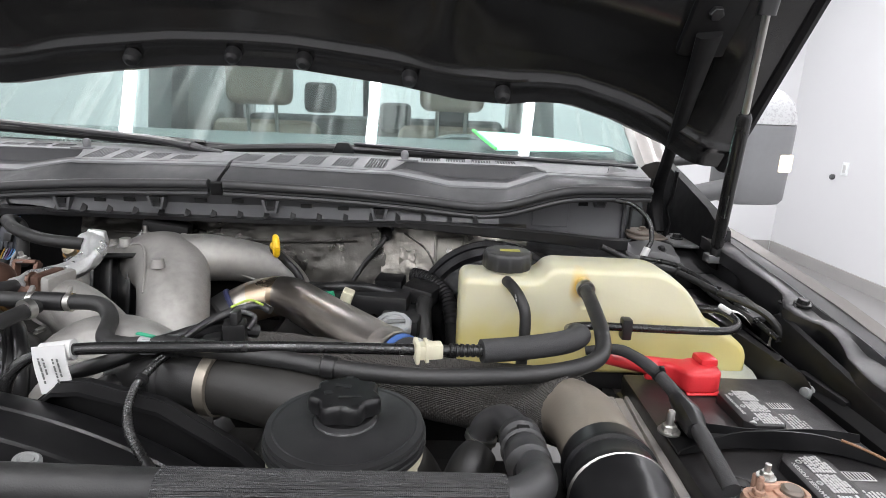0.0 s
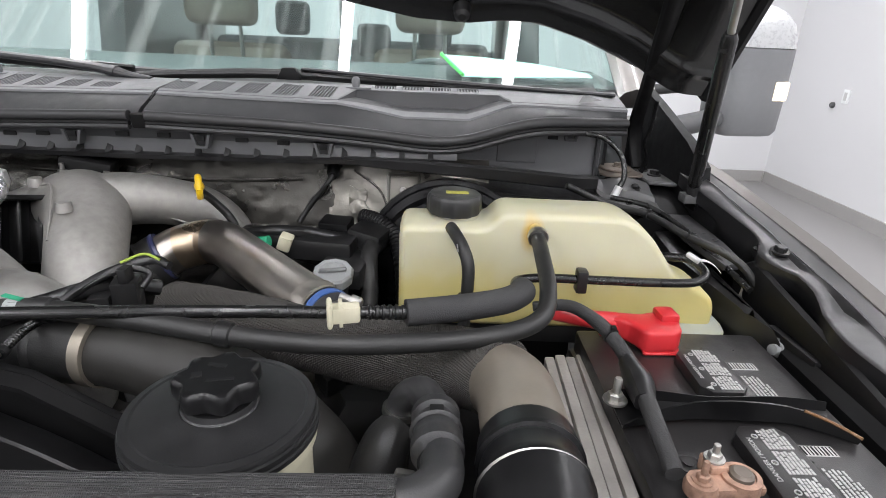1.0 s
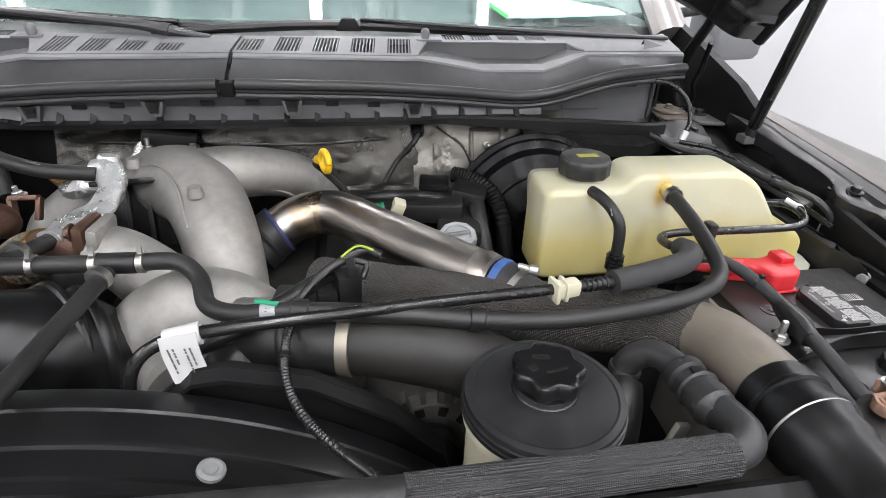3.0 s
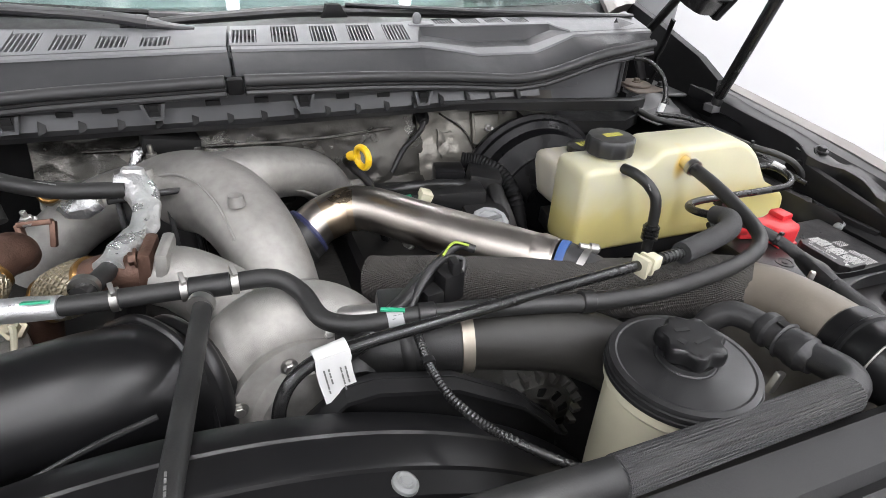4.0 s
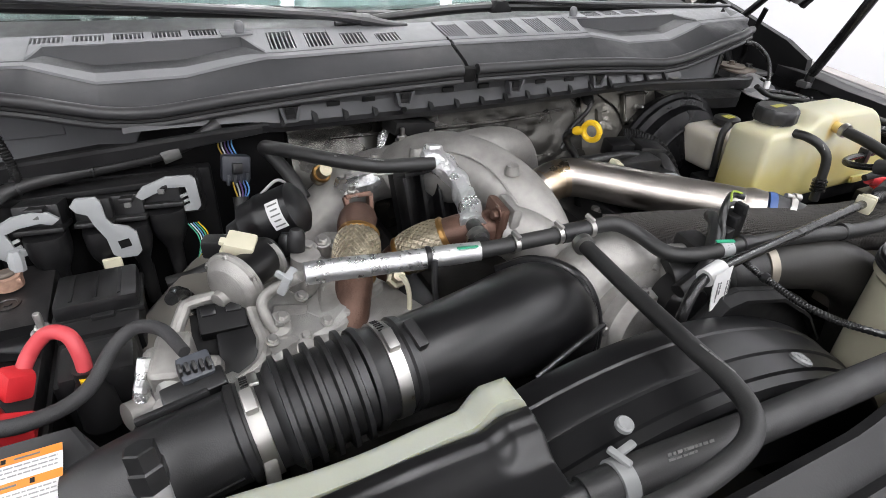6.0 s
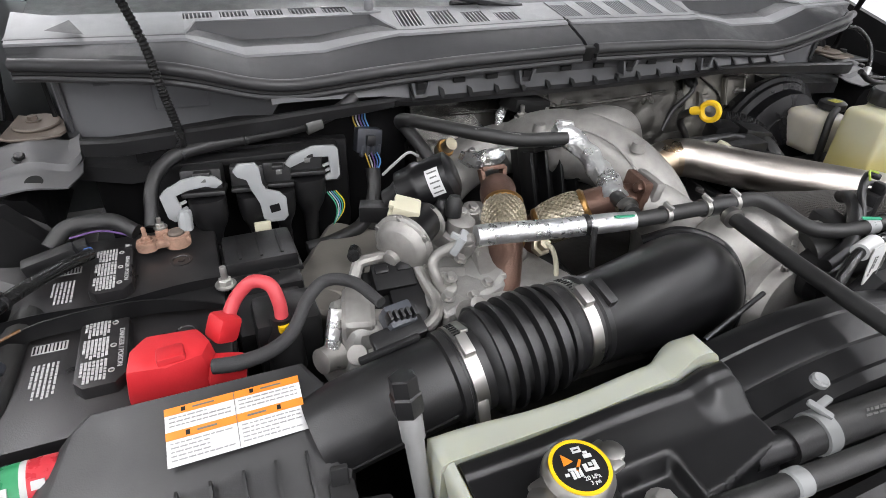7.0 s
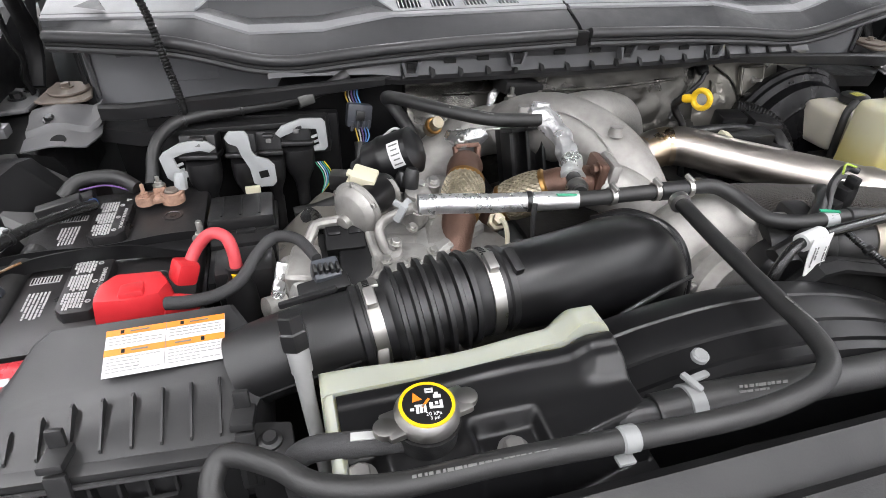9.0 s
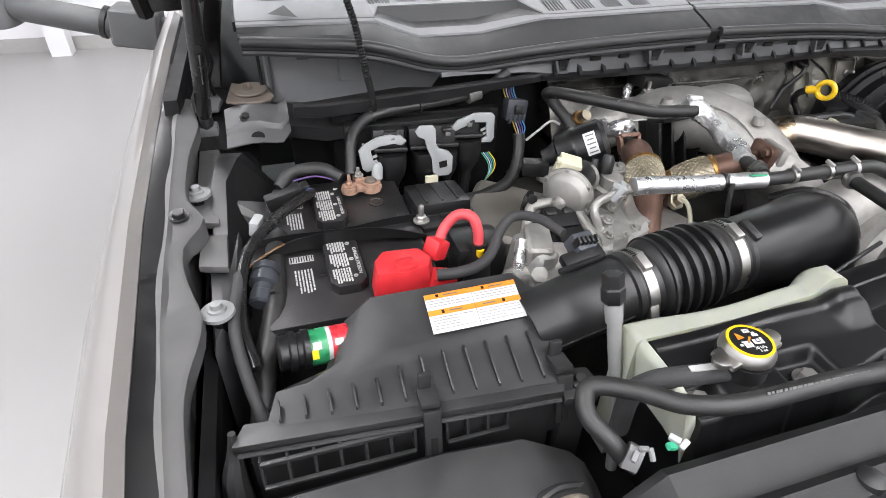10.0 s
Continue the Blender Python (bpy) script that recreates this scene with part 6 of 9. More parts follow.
part("paper_tail", loft([[(0.731 + 0.0100 * i, 0.740 + 0.0055 * i, 1.2135 - 0.0020 * i - 0.0010 * i * i), (0.7325 + 0.0100 * i, 0.7365 + 0.0058 * i, 1.2115 - 0.0018 * i - 0.0011 * i * i), (0.7325 + 0.0100 * i, 0.7368 + 0.0058 * i, 1.2111 - 0.0018 * i - 0.0011 * i * i), (0.731 + 0.0100 * i, 0.7403 + 0.0055 * i, 1.2131 - 0.0020 * i - 0.0010 * i * i)] for i in range(5)]), WHITE, V, "loose white paper tail")
part("paint_mark", tube([(0.731, 0.737, 1.2105), (0.722, 0.75, 1.2148)], 0.0035), WHITE, V, "white paint mark")
tg = thing("hose_tag", (0.035, 0.52, 1.19), "white paper tag wrapped round a hose", "tag")
part("tag", loft([[(0.017 + dx, 0.5125 - i * 0.0006, 1.238 - 0.0105 * i), (0.043 + dx, 0.516 - i * 0.0006, 1.240 - 0.0105 * i), (0.043 + dx, 0.517 - i * 0.0006, 1.240 - 0.0105 * i), (0.017 + dx, 0.5135 - i * 0.0006, 1.238 - 0.0105 * i)] for i, dx in enumerate((0.0, 0.0, 0.001, 0.003, 0.005))]), WHITE, tg)
part("tag_top", tube([(0.0175, 0.5235, 1.2275), (0.043, 0.5275, 1.2305)], 0.0090, 14), WHITE, tg)
for i in range(2):
    bars(0.026 + i * 0.012, 0.5112, 1.216, (0.15, 0, -1), (1, 0.1, 0), 2, tg, GREYINK, 0.026, 0.0036, 0.0012, 31 + i)

# wiring over the hoses in the middle
W = thing("sensor_connector", (0.14, 0.60, 1.2), "black wiring connector with a yellow-green wire", "connector")
part("body", box((0.155, 0.605, 1.215), (0.022, 0.022, 0.03), rot(0, 0, 12), 0.003), BLACK, W)
part("body", box((0.135, 0.598, 1.206), (0.018, 0.02, 0.024), rot(0, 0, 12), 0.003), BLACK, W)
part("latch", box((0.158, 0.601, 1.236), (0.008, 0.014, 0.014), bevel=0.002), BLACK, W)
part("loom", tube([(0.09, 0.56, 1.19), (0.105, 0.575, 1.212), (0.135, 0.605, 1.232), (0.17, 0.625, 1.24), (0.187, 0.622, 1.236)], 0.0042, wobble=0.25), BLACK, W)
part("loom", tube([(0.10, 0.565, 1.20), (0.12, 0.59, 1.222), (0.15, 0.612, 1.236), (0.172, 0.615, 1.232), (0.168, 0.605, 1.222)], 0.003, wobble=0.25), BLACK, W)
part("loom", tube([(0.02, 0.548, 1.195), (0.06, 0.556, 1.208), (0.10, 0.582, 1.218), (0.135, 0.612, 1.220), (0.165, 0.64, 1.205)], 0.0075, wobble=0.2), BLACK, W)
part("wire", tube([(0.15, 0.61, 1.243), (0.165, 0.622, 1.247), (0.18, 0.62, 1.243)], 0.0013, 8), mat("yellow_green_wire", (0.30, 0.40, 0.05), 0.5), W)
LP = [(0.108, 0.558, 1.213), (0.105, 0.543, 1.212), (0.104, 0.522, 1.209), (0.105, 0.504, 1.207), (0.111, 0.482, 1.201), (0.124, 0.459, 1.196), (0.140, 0.441, 1.192), (0.169, 0.413, 1.188), (0.20, 0.392, 1.180)]
fine = [tuple(q) for q in spline(LP, 16)]
loom = thing("corrugated_loom", (0.113, 0.515, 1.15), "black corrugated wiring loom over the fan guard", "loom")
part("sleeve", tube(fine, [0.0031 if i % 2 else 0.0039 for i in range(len(fine))], 12, 1), SATIN, loom)
part("tie", lathe((0.1045, 0.520, 1.209), (0.1045, 0.514, 1.208), [(0.004, 0), (0.0056, 0.1), (0.0056, 0.9), (0.004, 1)], 14), BLACK, loom)

# dipstick
dp = thing("oil_dipstick", (0.13, 0.84, 1.1), "yellow ring-handled oil dipstick", "dipstick")
rg = tube([(0.131 + 0.0125 * math.cos(a) * 0.39, 0.838 - 0.0125 * math.cos(a) * 0.92, 1.249 + 0.0125 * math.sin(a)) for a in np.linspace(0, 2 * math.pi, 17)], 0.0042, 10, 3)
part("ring", rg, YELLOW, dp)
part("stem", tube([(0.127, 0.848, 1.247), (0.123, 0.858, 1.244), (0.120, 0.863, 1.242)], [0.005, 0.0065, 0.0055]), YELLOW, dp)
part("tube", tube([(0.120, 0.862, 1.242), (0.118, 0.874, 1.232), (0.13, 0.885, 1.215), (0.155, 0.885, 1.18), (0.17, 0.88, 1.10)], 0.0055), GLOSSBLACK, dp)

# injector harness block behind the steel pipe
ih = thing("engine_harness", (0.2, 0.9, 1.1), "black engine harness tray with plugs", "harness")
part("tray", box((0.235, 0.895, 1.155), (0.17, 0.05, 0.03), rot(0, 0, -8), 0.006), BLACK, ih)
part("tray", box((0.31, 0.86, 1.135), (0.06, 0.08, 0.03), rot(0, 0, -8), 0.006), BLACK, ih)
part("plug", box((0.225, 0.873, 1.165), (0.018, 0.018, 0.022), rot(10, 20, 0), 0.003), IVORY, ih, "ivory plug")
part("plug", lathe((0.19, 0.868, 1.165), (0.205, 0.866, 1.168), [(0.008, 0), (0.008, 1)], 12), GREEN, ih, "green plug")
part("loom", tube([(0.15, 0.91, 1.16), (0.22, 0.89, 1.175), (0.29, 0.895, 1.165), (0.34, 0.90, 1.13)], 0.008, wobble=0.2), BLACK, ih)
part("loom", tube([(0.35, 0.93, 1.16), (0.34, 0.87, 1.15), (0.345, 0.83, 1.11), (0.34, 0.80, 1.05)], 0.012, wobble=0.1), RUBBER, ih)
part("conduit", tube([tuple(q) for q in spline([(0.318, 0.965, 1.175), (0.345, 0.95, 1.172), (0.372, 0.925, 1.158), (0.385, 0.895, 1.125), (0.39, 0.87, 1.06)], 14)], [0.0130 if i % 2 else 0.0115 for i in range(57)], 14, 1), INNERPAINT, ih, "black corrugated conduit")
part("block", box((0.335, 0.915, 1.160), (0.05, 0.05, 0.03), rot(0, 8, -18), 0.005), BLACK, ih)
part("block", box((0.285, 0.935, 1.165), (0.045, 0.035, 0.030), rot(6, 0, -10), 0.004), GLOSSBLACK, ih)
# cables along the driver's wing
solo("wing_loom", tube([(0.62, 0.945, 1.24), (0.68, 0.95, 1.215), (0.730, 0.90, 1.213), (0.755, 0.82, 1.210), (0.780, 0.785, 1.206), (0.805, 0.766, 1.190), (0.829, 0.752, 1.15), (0.830, 0.74, 1.10)], 0.005, wobble=0.12), RUBBER, "black wiring loom along the inner wing", "loom")
solo("wing_cable", tube([(0.70, 0.98, 1.215), (0.75, 0.94, 1.212), (0.79, 0.86, 1.19), (0.80, 0.74, 1.175)], 0.004), SATIN, "thin black cable along the inner wing", "cable")
dh = thing("drain_hose", (0.70, 1.0, 1.2), "thin black drain hose with a white clip", "hose")
part("hose", tube([(0.662, 1.03, 1.302), (0.69, 1.025, 1.297), (0.715, 1.01, 1.275), (0.72, 0.995, 1.245), (0.708, 0.985, 1.222)], 0.0042), SATIN, dh)
part("clip", lathe((0.712, 0.987, 1.23), (0.705, 0.983, 1.216), [(0.006, 0), (0.006, 1)], 12), WHITE, dh, "white clip")
wt = thing("wing_stud", (0.80, 0.69, 1.10), "round grey nut on the inner wing", "nut")
part("pad", box((0.810, 0.660, 1.128), (0.010, 0.078, 0.052), rot(0, 0, 4), 0.003), INNERPAINT, wt)
part("washer", lathe((0.808, 0.672, 1.138), (0.804, 0.671, 1.1383), [(0.0128, 0), (0.0128, 0.8), (0.0115, 1)], 26), DUSTCLIP, wt)
part("nut", lathe((0.805, 0.671, 1.138), (0.793, 0.667, 1.140), [(0.0085, 0), (0.0085, 0.45), (0.0065, 0.5), (0.006, 0.95), (0.004, 1)], 20), DUSTCLIP, wt)
hk = thing("wing_hook", (0.797, 0.766, 1.10), "small pointed steel hook on a stalk by the reservoir", "hook")
part("hook", prism([(0.8065, 1.146), (0.8005, 1.155), (0.8035, 1.158), (0.8045, 1.168), (0.8065, 1.168), (0.8065, 1.158), (0.8100, 1.150), (0.8100, 1.143), (0.8065, 1.138), (0.8015, 1.139)], 0.764, 0.766, 0.0006, "y"), ZINC, hk)
part("eye", lathe((0.8045, 0.7642, 1.1475), (0.8045, 0.7630, 1.1478), [(0.0026, 0), (0.0026, 1)], 14), INKSHADE, hk)
part("stalk", box((0.8055, 0.768, 1.118), (0.007, 0.003, 0.046), rot(-4), 0.001), GREYCLIP, hk)


# ---- middle: intake, turbo and exhaust ----
intake = thing("intake_manifold", (-0.02, 0.85, 1.05), "cast aluminium intake manifold with curved arms", "manifold")
part("main_arm", tube([(-0.13, 0.945, 1.165), (-0.10, 0.935, 1.185), (-0.06, 0.905, 1.196), (-0.025, 0.855, 1.194), (0.0, 0.80, 1.172), (0.012, 0.76, 1.13), (0.012, 0.745, 1.07)], [0.05, 0.054, 0.055, 0.050, 0.046, 0.045, 0.045], 30, 8, flat=0.9), ALU, intake, "", 60)
part("right_arm", tube([(-0.08, 0.915, 1.188), (-0.04, 0.910, 1.200), (0.0, 0.915, 1.206), (0.045, 0.938, 1.197), (0.085, 0.962, 1.177), (0.112, 0.978, 1.14), (0.122, 0.985, 1.09)], [0.046, 0.041, 0.037, 0.034, 0.0335, 0.033, 0.033], 28, 8), ALU, intake, "", 60)
part("left_arm", tube([(-0.09, 0.945, 1.182), (-0.15, 0.968, 1.172), (-0.20, 0.965, 1.155), (-0.25, 0.95, 1.12), (-0.27, 0.94, 1.08)], [0.040, 0.038, 0.037, 0.036, 0.034], 26, 8), ALU, intake, "", 60)
for p in ((-0.02, 0.805, 1.234), (-0.115, 0.90, 1.236)):
    part("boss", lathe((p[0], p[1], p[2] - 0.012), p, [(0.010, 0), (0.008, 1)], 14), ALU, intake)
bolt((-0.112, 0.955, 1.225), (0, 0, 1), 0.007, intake, BRIGHT, stud=0.012)
bolt((-0.06, 0.975, 1.222), (0, 0, 1), 0.007, intake, BRIGHT)
for p in ((0.02, 0.985, 1.2), (0.06, 0.99, 1.195), (0.1, 0.99, 1.175), (0.035, 0.75, 1.12), (-0.02, 0.745, 1.12)):
    bolt(p, (0, 0, 1), 0.006, intake)
part("seam", tube([(-0.015, 0.880, 1.193), (0.025, 0.896, 1.190), (0.06, 0.915, 1.178), (0.095, 0.935, 1.15)], 0.0022, 8), ALU, intake)
part("bracket", box((-0.09, 0.985, 1.235), (0.07, 0.04, 0.02), rot(0, 10, 10), 0.004), INKSHADE, intake)

turbo = thing("turbocharger", (0, 0.63, 1.0), "cast aluminium turbocharger housing with a flange", "turbocharger")
vol = tube([(0.01 + 0.062 * math.cos(a), 0.625 + 0.012 * math.sin(a), 1.115 + 0.062 * math.sin(a)) for a in np.linspace(-0.5, 5.0, 16)], [0.045 - 0.0008 * i for i in range(16)], 20, 4)
part("volute", vol, ALU, turbo, "", 60)
part("flange", lathe((0.015, 0.60, 1.115), (0.02, 0.565, 1.12), [(0.07, 0), (0.072, 0.2), (0.072, 0.5), (0.055, 0.6), (0.05, 1)], 36), ALU, turbo)
part("elbow", tube([(-0.10, 0.712, 1.205), (-0.075, 0.705, 1.198), (-0.045, 0.695, 1.175), (-0.02, 0.685, 1.14), (-0.005, 0.67, 1.10)], [0.028, 0.032, 0.036, 0.042, 0.045], 24, 8), ALU, turbo, "", 60)
part("cover", box((0.075, 0.60, 1.165), (0.05, 0.06, 0.06), rot(0, 0, -12), 0.012, segs=3), ALU, turbo)
part("cover_boss", lathe((0.055, 0.585, 1.16), (0.055, 0.55, 1.16), [(0.03, 0), (0.03, 0.7), (0.022, 1)], 20), BLACK, turbo, "black actuator cover")
part("port", lathe((0.045, 0.615, 1.19), (0.105, 0.600, 1.192), [(0.010, 0), (0.012, 0.2), (0.012, 0.7), (0.009, 1)], 16), ZINC, turbo)
part("actuator", box((0.10, 0.60, 1.185), (0.03, 0.045, 0.05), rot(0, 0, -10), 0.006), BLACK, turbo)
for a in range(7):
    t = a * 0.9
    bolt((0.017 + 0.066 * math.cos(t), 0.575, 1.117 + 0.066 * math.sin(t)), (0.1, -1, 0.1), 0.005, turbo)
bolt((-0.01, 0.62, 1.178), (0, -0.3, 1), 0.007, turbo)
solo("red_plug", box((-0.100, 0.608, 1.119), (0.012, 0.007, 0.007), rot(10, 20, 0), 0.002), mat("orange_red_plug", (0.7, 0.07, 0.02), 0.5), "small orange-red plug beside the elbow", "plug")

# black box between manifold arms
bx = thing("ignition_module", (-0.10, 0.90, 1.10), "ribbed black plastic module between the pipes", "module")
part("body", box((-0.108, 0.888, 1.164), (0.085, 0.03, 0.09), rot(-20, 0, 8), 0.005), GLOSSBLACK, bx)
for i in range(4):
    part("fin", box((-0.146 + 0.025 * i, 0.866 + 0.003 * i, 1.172), (0.006, 0.028, 0.088), rot(-20, 0, 8), 0.002), GLOSSBLACK, bx)
part("lip", box((-0.108, 0.870, 1.2165), (0.095, 0.032, 0.007), rot(-20, 0, 8), 0.002), GLOSSBLACK, bx)
part("plug", box((-0.050, 0.872, 1.185), (0.05, 0.03, 0.05), rot(-15, 0, 8), 0.005), BLACK, bx)


def flex_pipe(pts, rs, braid_a, braid_b, name_label):
    e = thing("exhaust_pipe", pts[-1], name_label, "pipe", "exhaust pipes")
    part("pipe", tube(pts, rs, 22, 8), RUST, e, "", 60)
    a, b = Vector(braid_a), Vector(braid_b)
    br = part("braid", lathe(a, b, [(0.020, 0), (0.0235, 0.12), (0.0245, 0.4), (0.0245, 0.6), (0.0235, 0.88), (0.020, 1)], 30), FLEX, e, "woven steel flex joint")
    d = (b - a).normalized()
    u = d.cross(Vector((0, 0, 1))).normalized()
    v = d.cross(u)
    wm = bmesh.new()
    for i in range(22):
        for s in (-1, 1):
            path = []
            for k in range(8):
                f = k / 7
                an = 2 * math.pi * i / 22 + s * f * 1.9
                rr = 0.0203 + 0.0048 * math.sin(math.pi * f) ** 0.5
                path.append(a.lerp(b, f) + (u * math.cos(an) + v * math.sin(an)) * rr)
            tube([tuple(p) for p in path], 0.0011, 5, 2, wm)
    part("weave", wm, FLEX, br)
    for c in (a, b):
        part("collar", lathe(c - d * 0.005, c + d * 0.005, [(0.0195, 0), (0.023, 0.3), (0.023, 0.7), (0.0195, 1)], 26), mat("bronze_tinted_steel", (0.30, 0.17, 0.06), 0.35, 0.9, var=0.3), e)
    return e


ex1 = flex_pipe([(-0.228, 0.806, 1.190), (-0.233, 0.795, 1.203), (-0.243, 0.775, 1.207), (-0.255, 0.735, 1.200), (-0.275, 0.695, 1.175), (-0.292, 0.665, 1.135), (-0.305, 0.645, 1.06)], [0.015, 0.021, 0.021, 0.020, 0.0195, 0.019, 0.019], (-0.246, 0.757, 1.206), (-0.267, 0.712, 1.188), "heat-stained exhaust pipe with a braided flex joint")
for sx in (-1, 1):
    part("yoke", box((-0.220 + sx * 0.014, 0.832, 1.200), (0.006, 0.012, 0.028), rot(-25, sx * 8, 0), 0.002), RUST, ex1)
part("yoke", box((-0.220, 0.836, 1.213), (0.032, 0.012, 0.006), rot(-25, 0, 0), 0.002), RUST, ex1)
bolt((-0.226, 0.838, 1.214), (-0.1, -0.1, 1), 0.006, ex1, ZINC, stud=0.008)
for q in (0.0, 0.5):
    bolt((-0.300 + 0.02 * q, 0.705, 1.178), (0.2, -0.5, 1), 0.006, ex1)
ex2 = flex_pipe([(-0.095, 0.708, 1.212), (-0.125, 0.712, 1.212), (-0.15, 0.722, 1.205), (-0.18, 0.735, 1.19), (-0.21, 0.748, 1.165), (-0.225, 0.755, 1.11)], [0.018, 0.020, 0.020, 0.018, 0.018, 0.018], (-0.155, 0.725, 1.202), (-0.20, 0.744, 1.175), "rusty exhaust crossover with a braided flex joint")
part("flange", box((-0.103, 0.708, 1.220), (0.012, 0.042, 0.046), rot(0, 8, -8), 0.005), RUST, ex2)
part("flange", box((-0.089, 0.706, 1.218), (0.012, 0.044, 0.048), rot(0, 8, -8), 0.005), ALU, ex2)
for dz in (-0.02, 0.02):
    bolt((-0.109, 0.695, 1.220 + dz * 0.8), (-1, 0, 0), 0.006, ex2, RUST)

# air intake: duct, bellows, elbow
duct = thing("intake_tube", (-0.25, 0.57, 1.1), "black air intake tube with bellows and steel clamps", "intake tube")
part("elbow", tube([(-0.285, 0.554, 1.203), (-0.235, 0.562, 1.198), (-0.185, 0.574, 1.190), (-0.140, 0.588, 1.180), (-0.108, 0.600, 1.165), (-0.09, 0.610, 1.135), (-0.085, 0.616, 1.08)], [0.0375, 0.042, 0.047, 0.052, 0.055, 0.056, 0.052], 36, 8), GLOSSBLACK, duct, "smooth black elbow", 60)
part("rim", tube([(-0.115, 0.655, 1.180), (-0.088, 0.632, 1.205), (-0.062, 0.600, 1.195), (-0.052, 0.578, 1.155), (-0.056, 0.57, 1.09)], 0.008, 12), GLOSSBLACK, duct)
part("rim", tube([(-0.135, 0.648, 1.200), (-0.105, 0.625, 1.218), (-0.074, 0.592, 1.207), (-0.063, 0.568, 1.160), (-0.067, 0.56, 1.10)], 0.005, 10), GLOSSBLACK, duct)
part("lug", box((-0.272, 0.545, 1.240), (0.010, 0.026, 0.010), rot(20, 0, 10), 0.003), BLACK, duct)
part("bellows", ribbed((-0.374, 0.551, 1.194), (-0.312, 0.553, 1.202), 0.0382, 0.0448, 5, 44, duty=0.40), BLACK, duct, "ribbed rubber bellows")
part("cuff", lathe((-0.408, 0.5495, 1.189), (-0.370, 0.5512, 1.1945), [(0.034, 0), (0.037, 0.05), (0.037, 0.2), (0.036, 0.22), (0.036, 0.75), (0.041, 0.85), (0.0435, 1)], 44), BLACK, duct)
part("cuff", lathe((-0.314, 0.553, 1.202), (-0.274, 0.556, 1.204), [(0.041, 0), (0.0425, 0.1), (0.0385, 0.25), (0.0378, 0.8), (0.040, 0.85), (0.039, 1)], 44), BLACK, duct)
ring_clamp((-0.392, 0.5502, 1.191), (1, 0.045, 0.14), 0.0363, 0.011, duct)
ring_clamp((-0.292, 0.5546, 1.2035), (1, 0.07, 0.05), 0.0382, 0.011, duct)
for cx, cy, cz in ((-0.392, 0.514, 1.185),):
    part("clamp_screw", box((cx, cy - 0.002, cz), (0.010, 0.008, 0.026), rot(-25, 0, 0), 0.002), BRIGHT, duct)
for cx, cz in ((-0.392, 1.2255), (-0.292, 1.240)):
    part("clamp_tongue", box((cx + 0.001, 0.563, cz), (0.007, 0.022, 0.003), rot(-22, 0, 0), 0.001), BRIGHT, duct)
part("maf_tube", tube([(-0.506, 0.545, 1.168), (-0.48, 0.546, 1.176), (-0.44, 0.548, 1.184), (-0.402, 0.5497, 1.190)], [0.0335, 0.034, 0.0345, 0.034], 36), BLACK, duct, "moulded black sensor tube")
part("ridge", box((-0.445, 0.568, 1.216), (0.05, 0.005, 0.006), rot(0, -8, 4), 0.002), BLACK, duct)
part("seam", tube([(-0.52, 0.512, 1.160), (-0.46, 0.5135, 1.175), (-0.41, 0.516, 1.184)], 0.0015, 6), BLACK, duct)
maf = thing("air_sensor", (-0.41, 0.60, 1.18), "black air mass sensor plug with pins", "sensor")
part("plug", box((-0.430, 0.590, 1.206), (0.046, 0.018, 0.012), rot(18, -8, 5), 0.003), BLACK, maf)
part("socket", box((-0.427, 0.602, 1.214), (0.024, 0.020, 0.022), rot(30, 0, 10), 0.003), mat("blue_grey_plug", (0.05, 0.055, 0.065), 0.45), maf, "blue-grey ribbed plug")
for i in range(5):
    part("rib", box((-0.437 + 0.005 * i, 0.594, 1.223), (0.003, 0.008, 0.014), rot(30, 0, 10), 0.001), BLACK, maf)

# ---- EGR cluster ----
egr = thing("egr_valve", (-0.38, 0.70, 1.05), "cast aluminium exhaust gas valve with an oval cover", "valve")
rnd = random.Random(7)
for c, s, r in (((-0.345, 0.70, 1.13), (0.09, 0.11, 0.09), (0, 0, 20)), ((-0.29, 0.735, 1.14), (0.08, 0.09, 0.08), (10, 0, 30)), ((-0.325, 0.66, 1.13), (0.07, 0.06, 0.08), (0, 15, 30)),
                ((-0.455, 0.655, 1.14), (0.032, 0.06, 0.09), (0, 10, 14)), ((-0.25, 0.685, 1.11), (0.08, 0.09, 0.1), (0, 0, 20)), ((-0.425, 0.625, 1.13), (0.07, 0.03, 0.07), (0, 0, 24)), ((-0.30, 0.69, 1.165), (0.05, 0.05, 0.03), (0, -10, 35))):
    part("casting", box(c, s, rot(*r), 0.012, segs=3), DARKALU, egr)
for c, d, r, h in (((-0.455, 0.672, 1.172), (-0.2, -0.2, 1), 0.008, 0.014), ((-0.452, 0.63, 1.155), (-0.4, -0.6, 0.8), 0.009, 0.016), ((-0.47, 0.645, 1.15), (-1, -0.5, 0.2), 0.012, 0.02), ((-0.44, 0.605, 1.13), (-0.3, -1, 0.4), 0.012, 0.03),
                   ((-0.315, 0.735, 1.17), (0.1, -0.1, 1), 0.015, 0.045), ((-0.278, 0.765, 1.165), (0.1, 0, 1), 0.017, 0.04), ((-0.345, 0.64, 1.165), (0.3, -0.6, 0.8), 0.010, 0.025)):
    d = Vector(d).normalized()
    part("boss", lathe(c, Vector(c) + d * h, [(r * 1.25, 0), (r, 0.5), (r, 0.95), (r * 0.7, 1)], 18), ALU, egr)
oc, on = Vector((-0.384, 0.713, 1.207)), Vector((-0.77, -0.63, -0.06)).normalized()
ou = on.cross(Vector((0, 0, 1))).normalized()
ov_ = on.cross(ou)
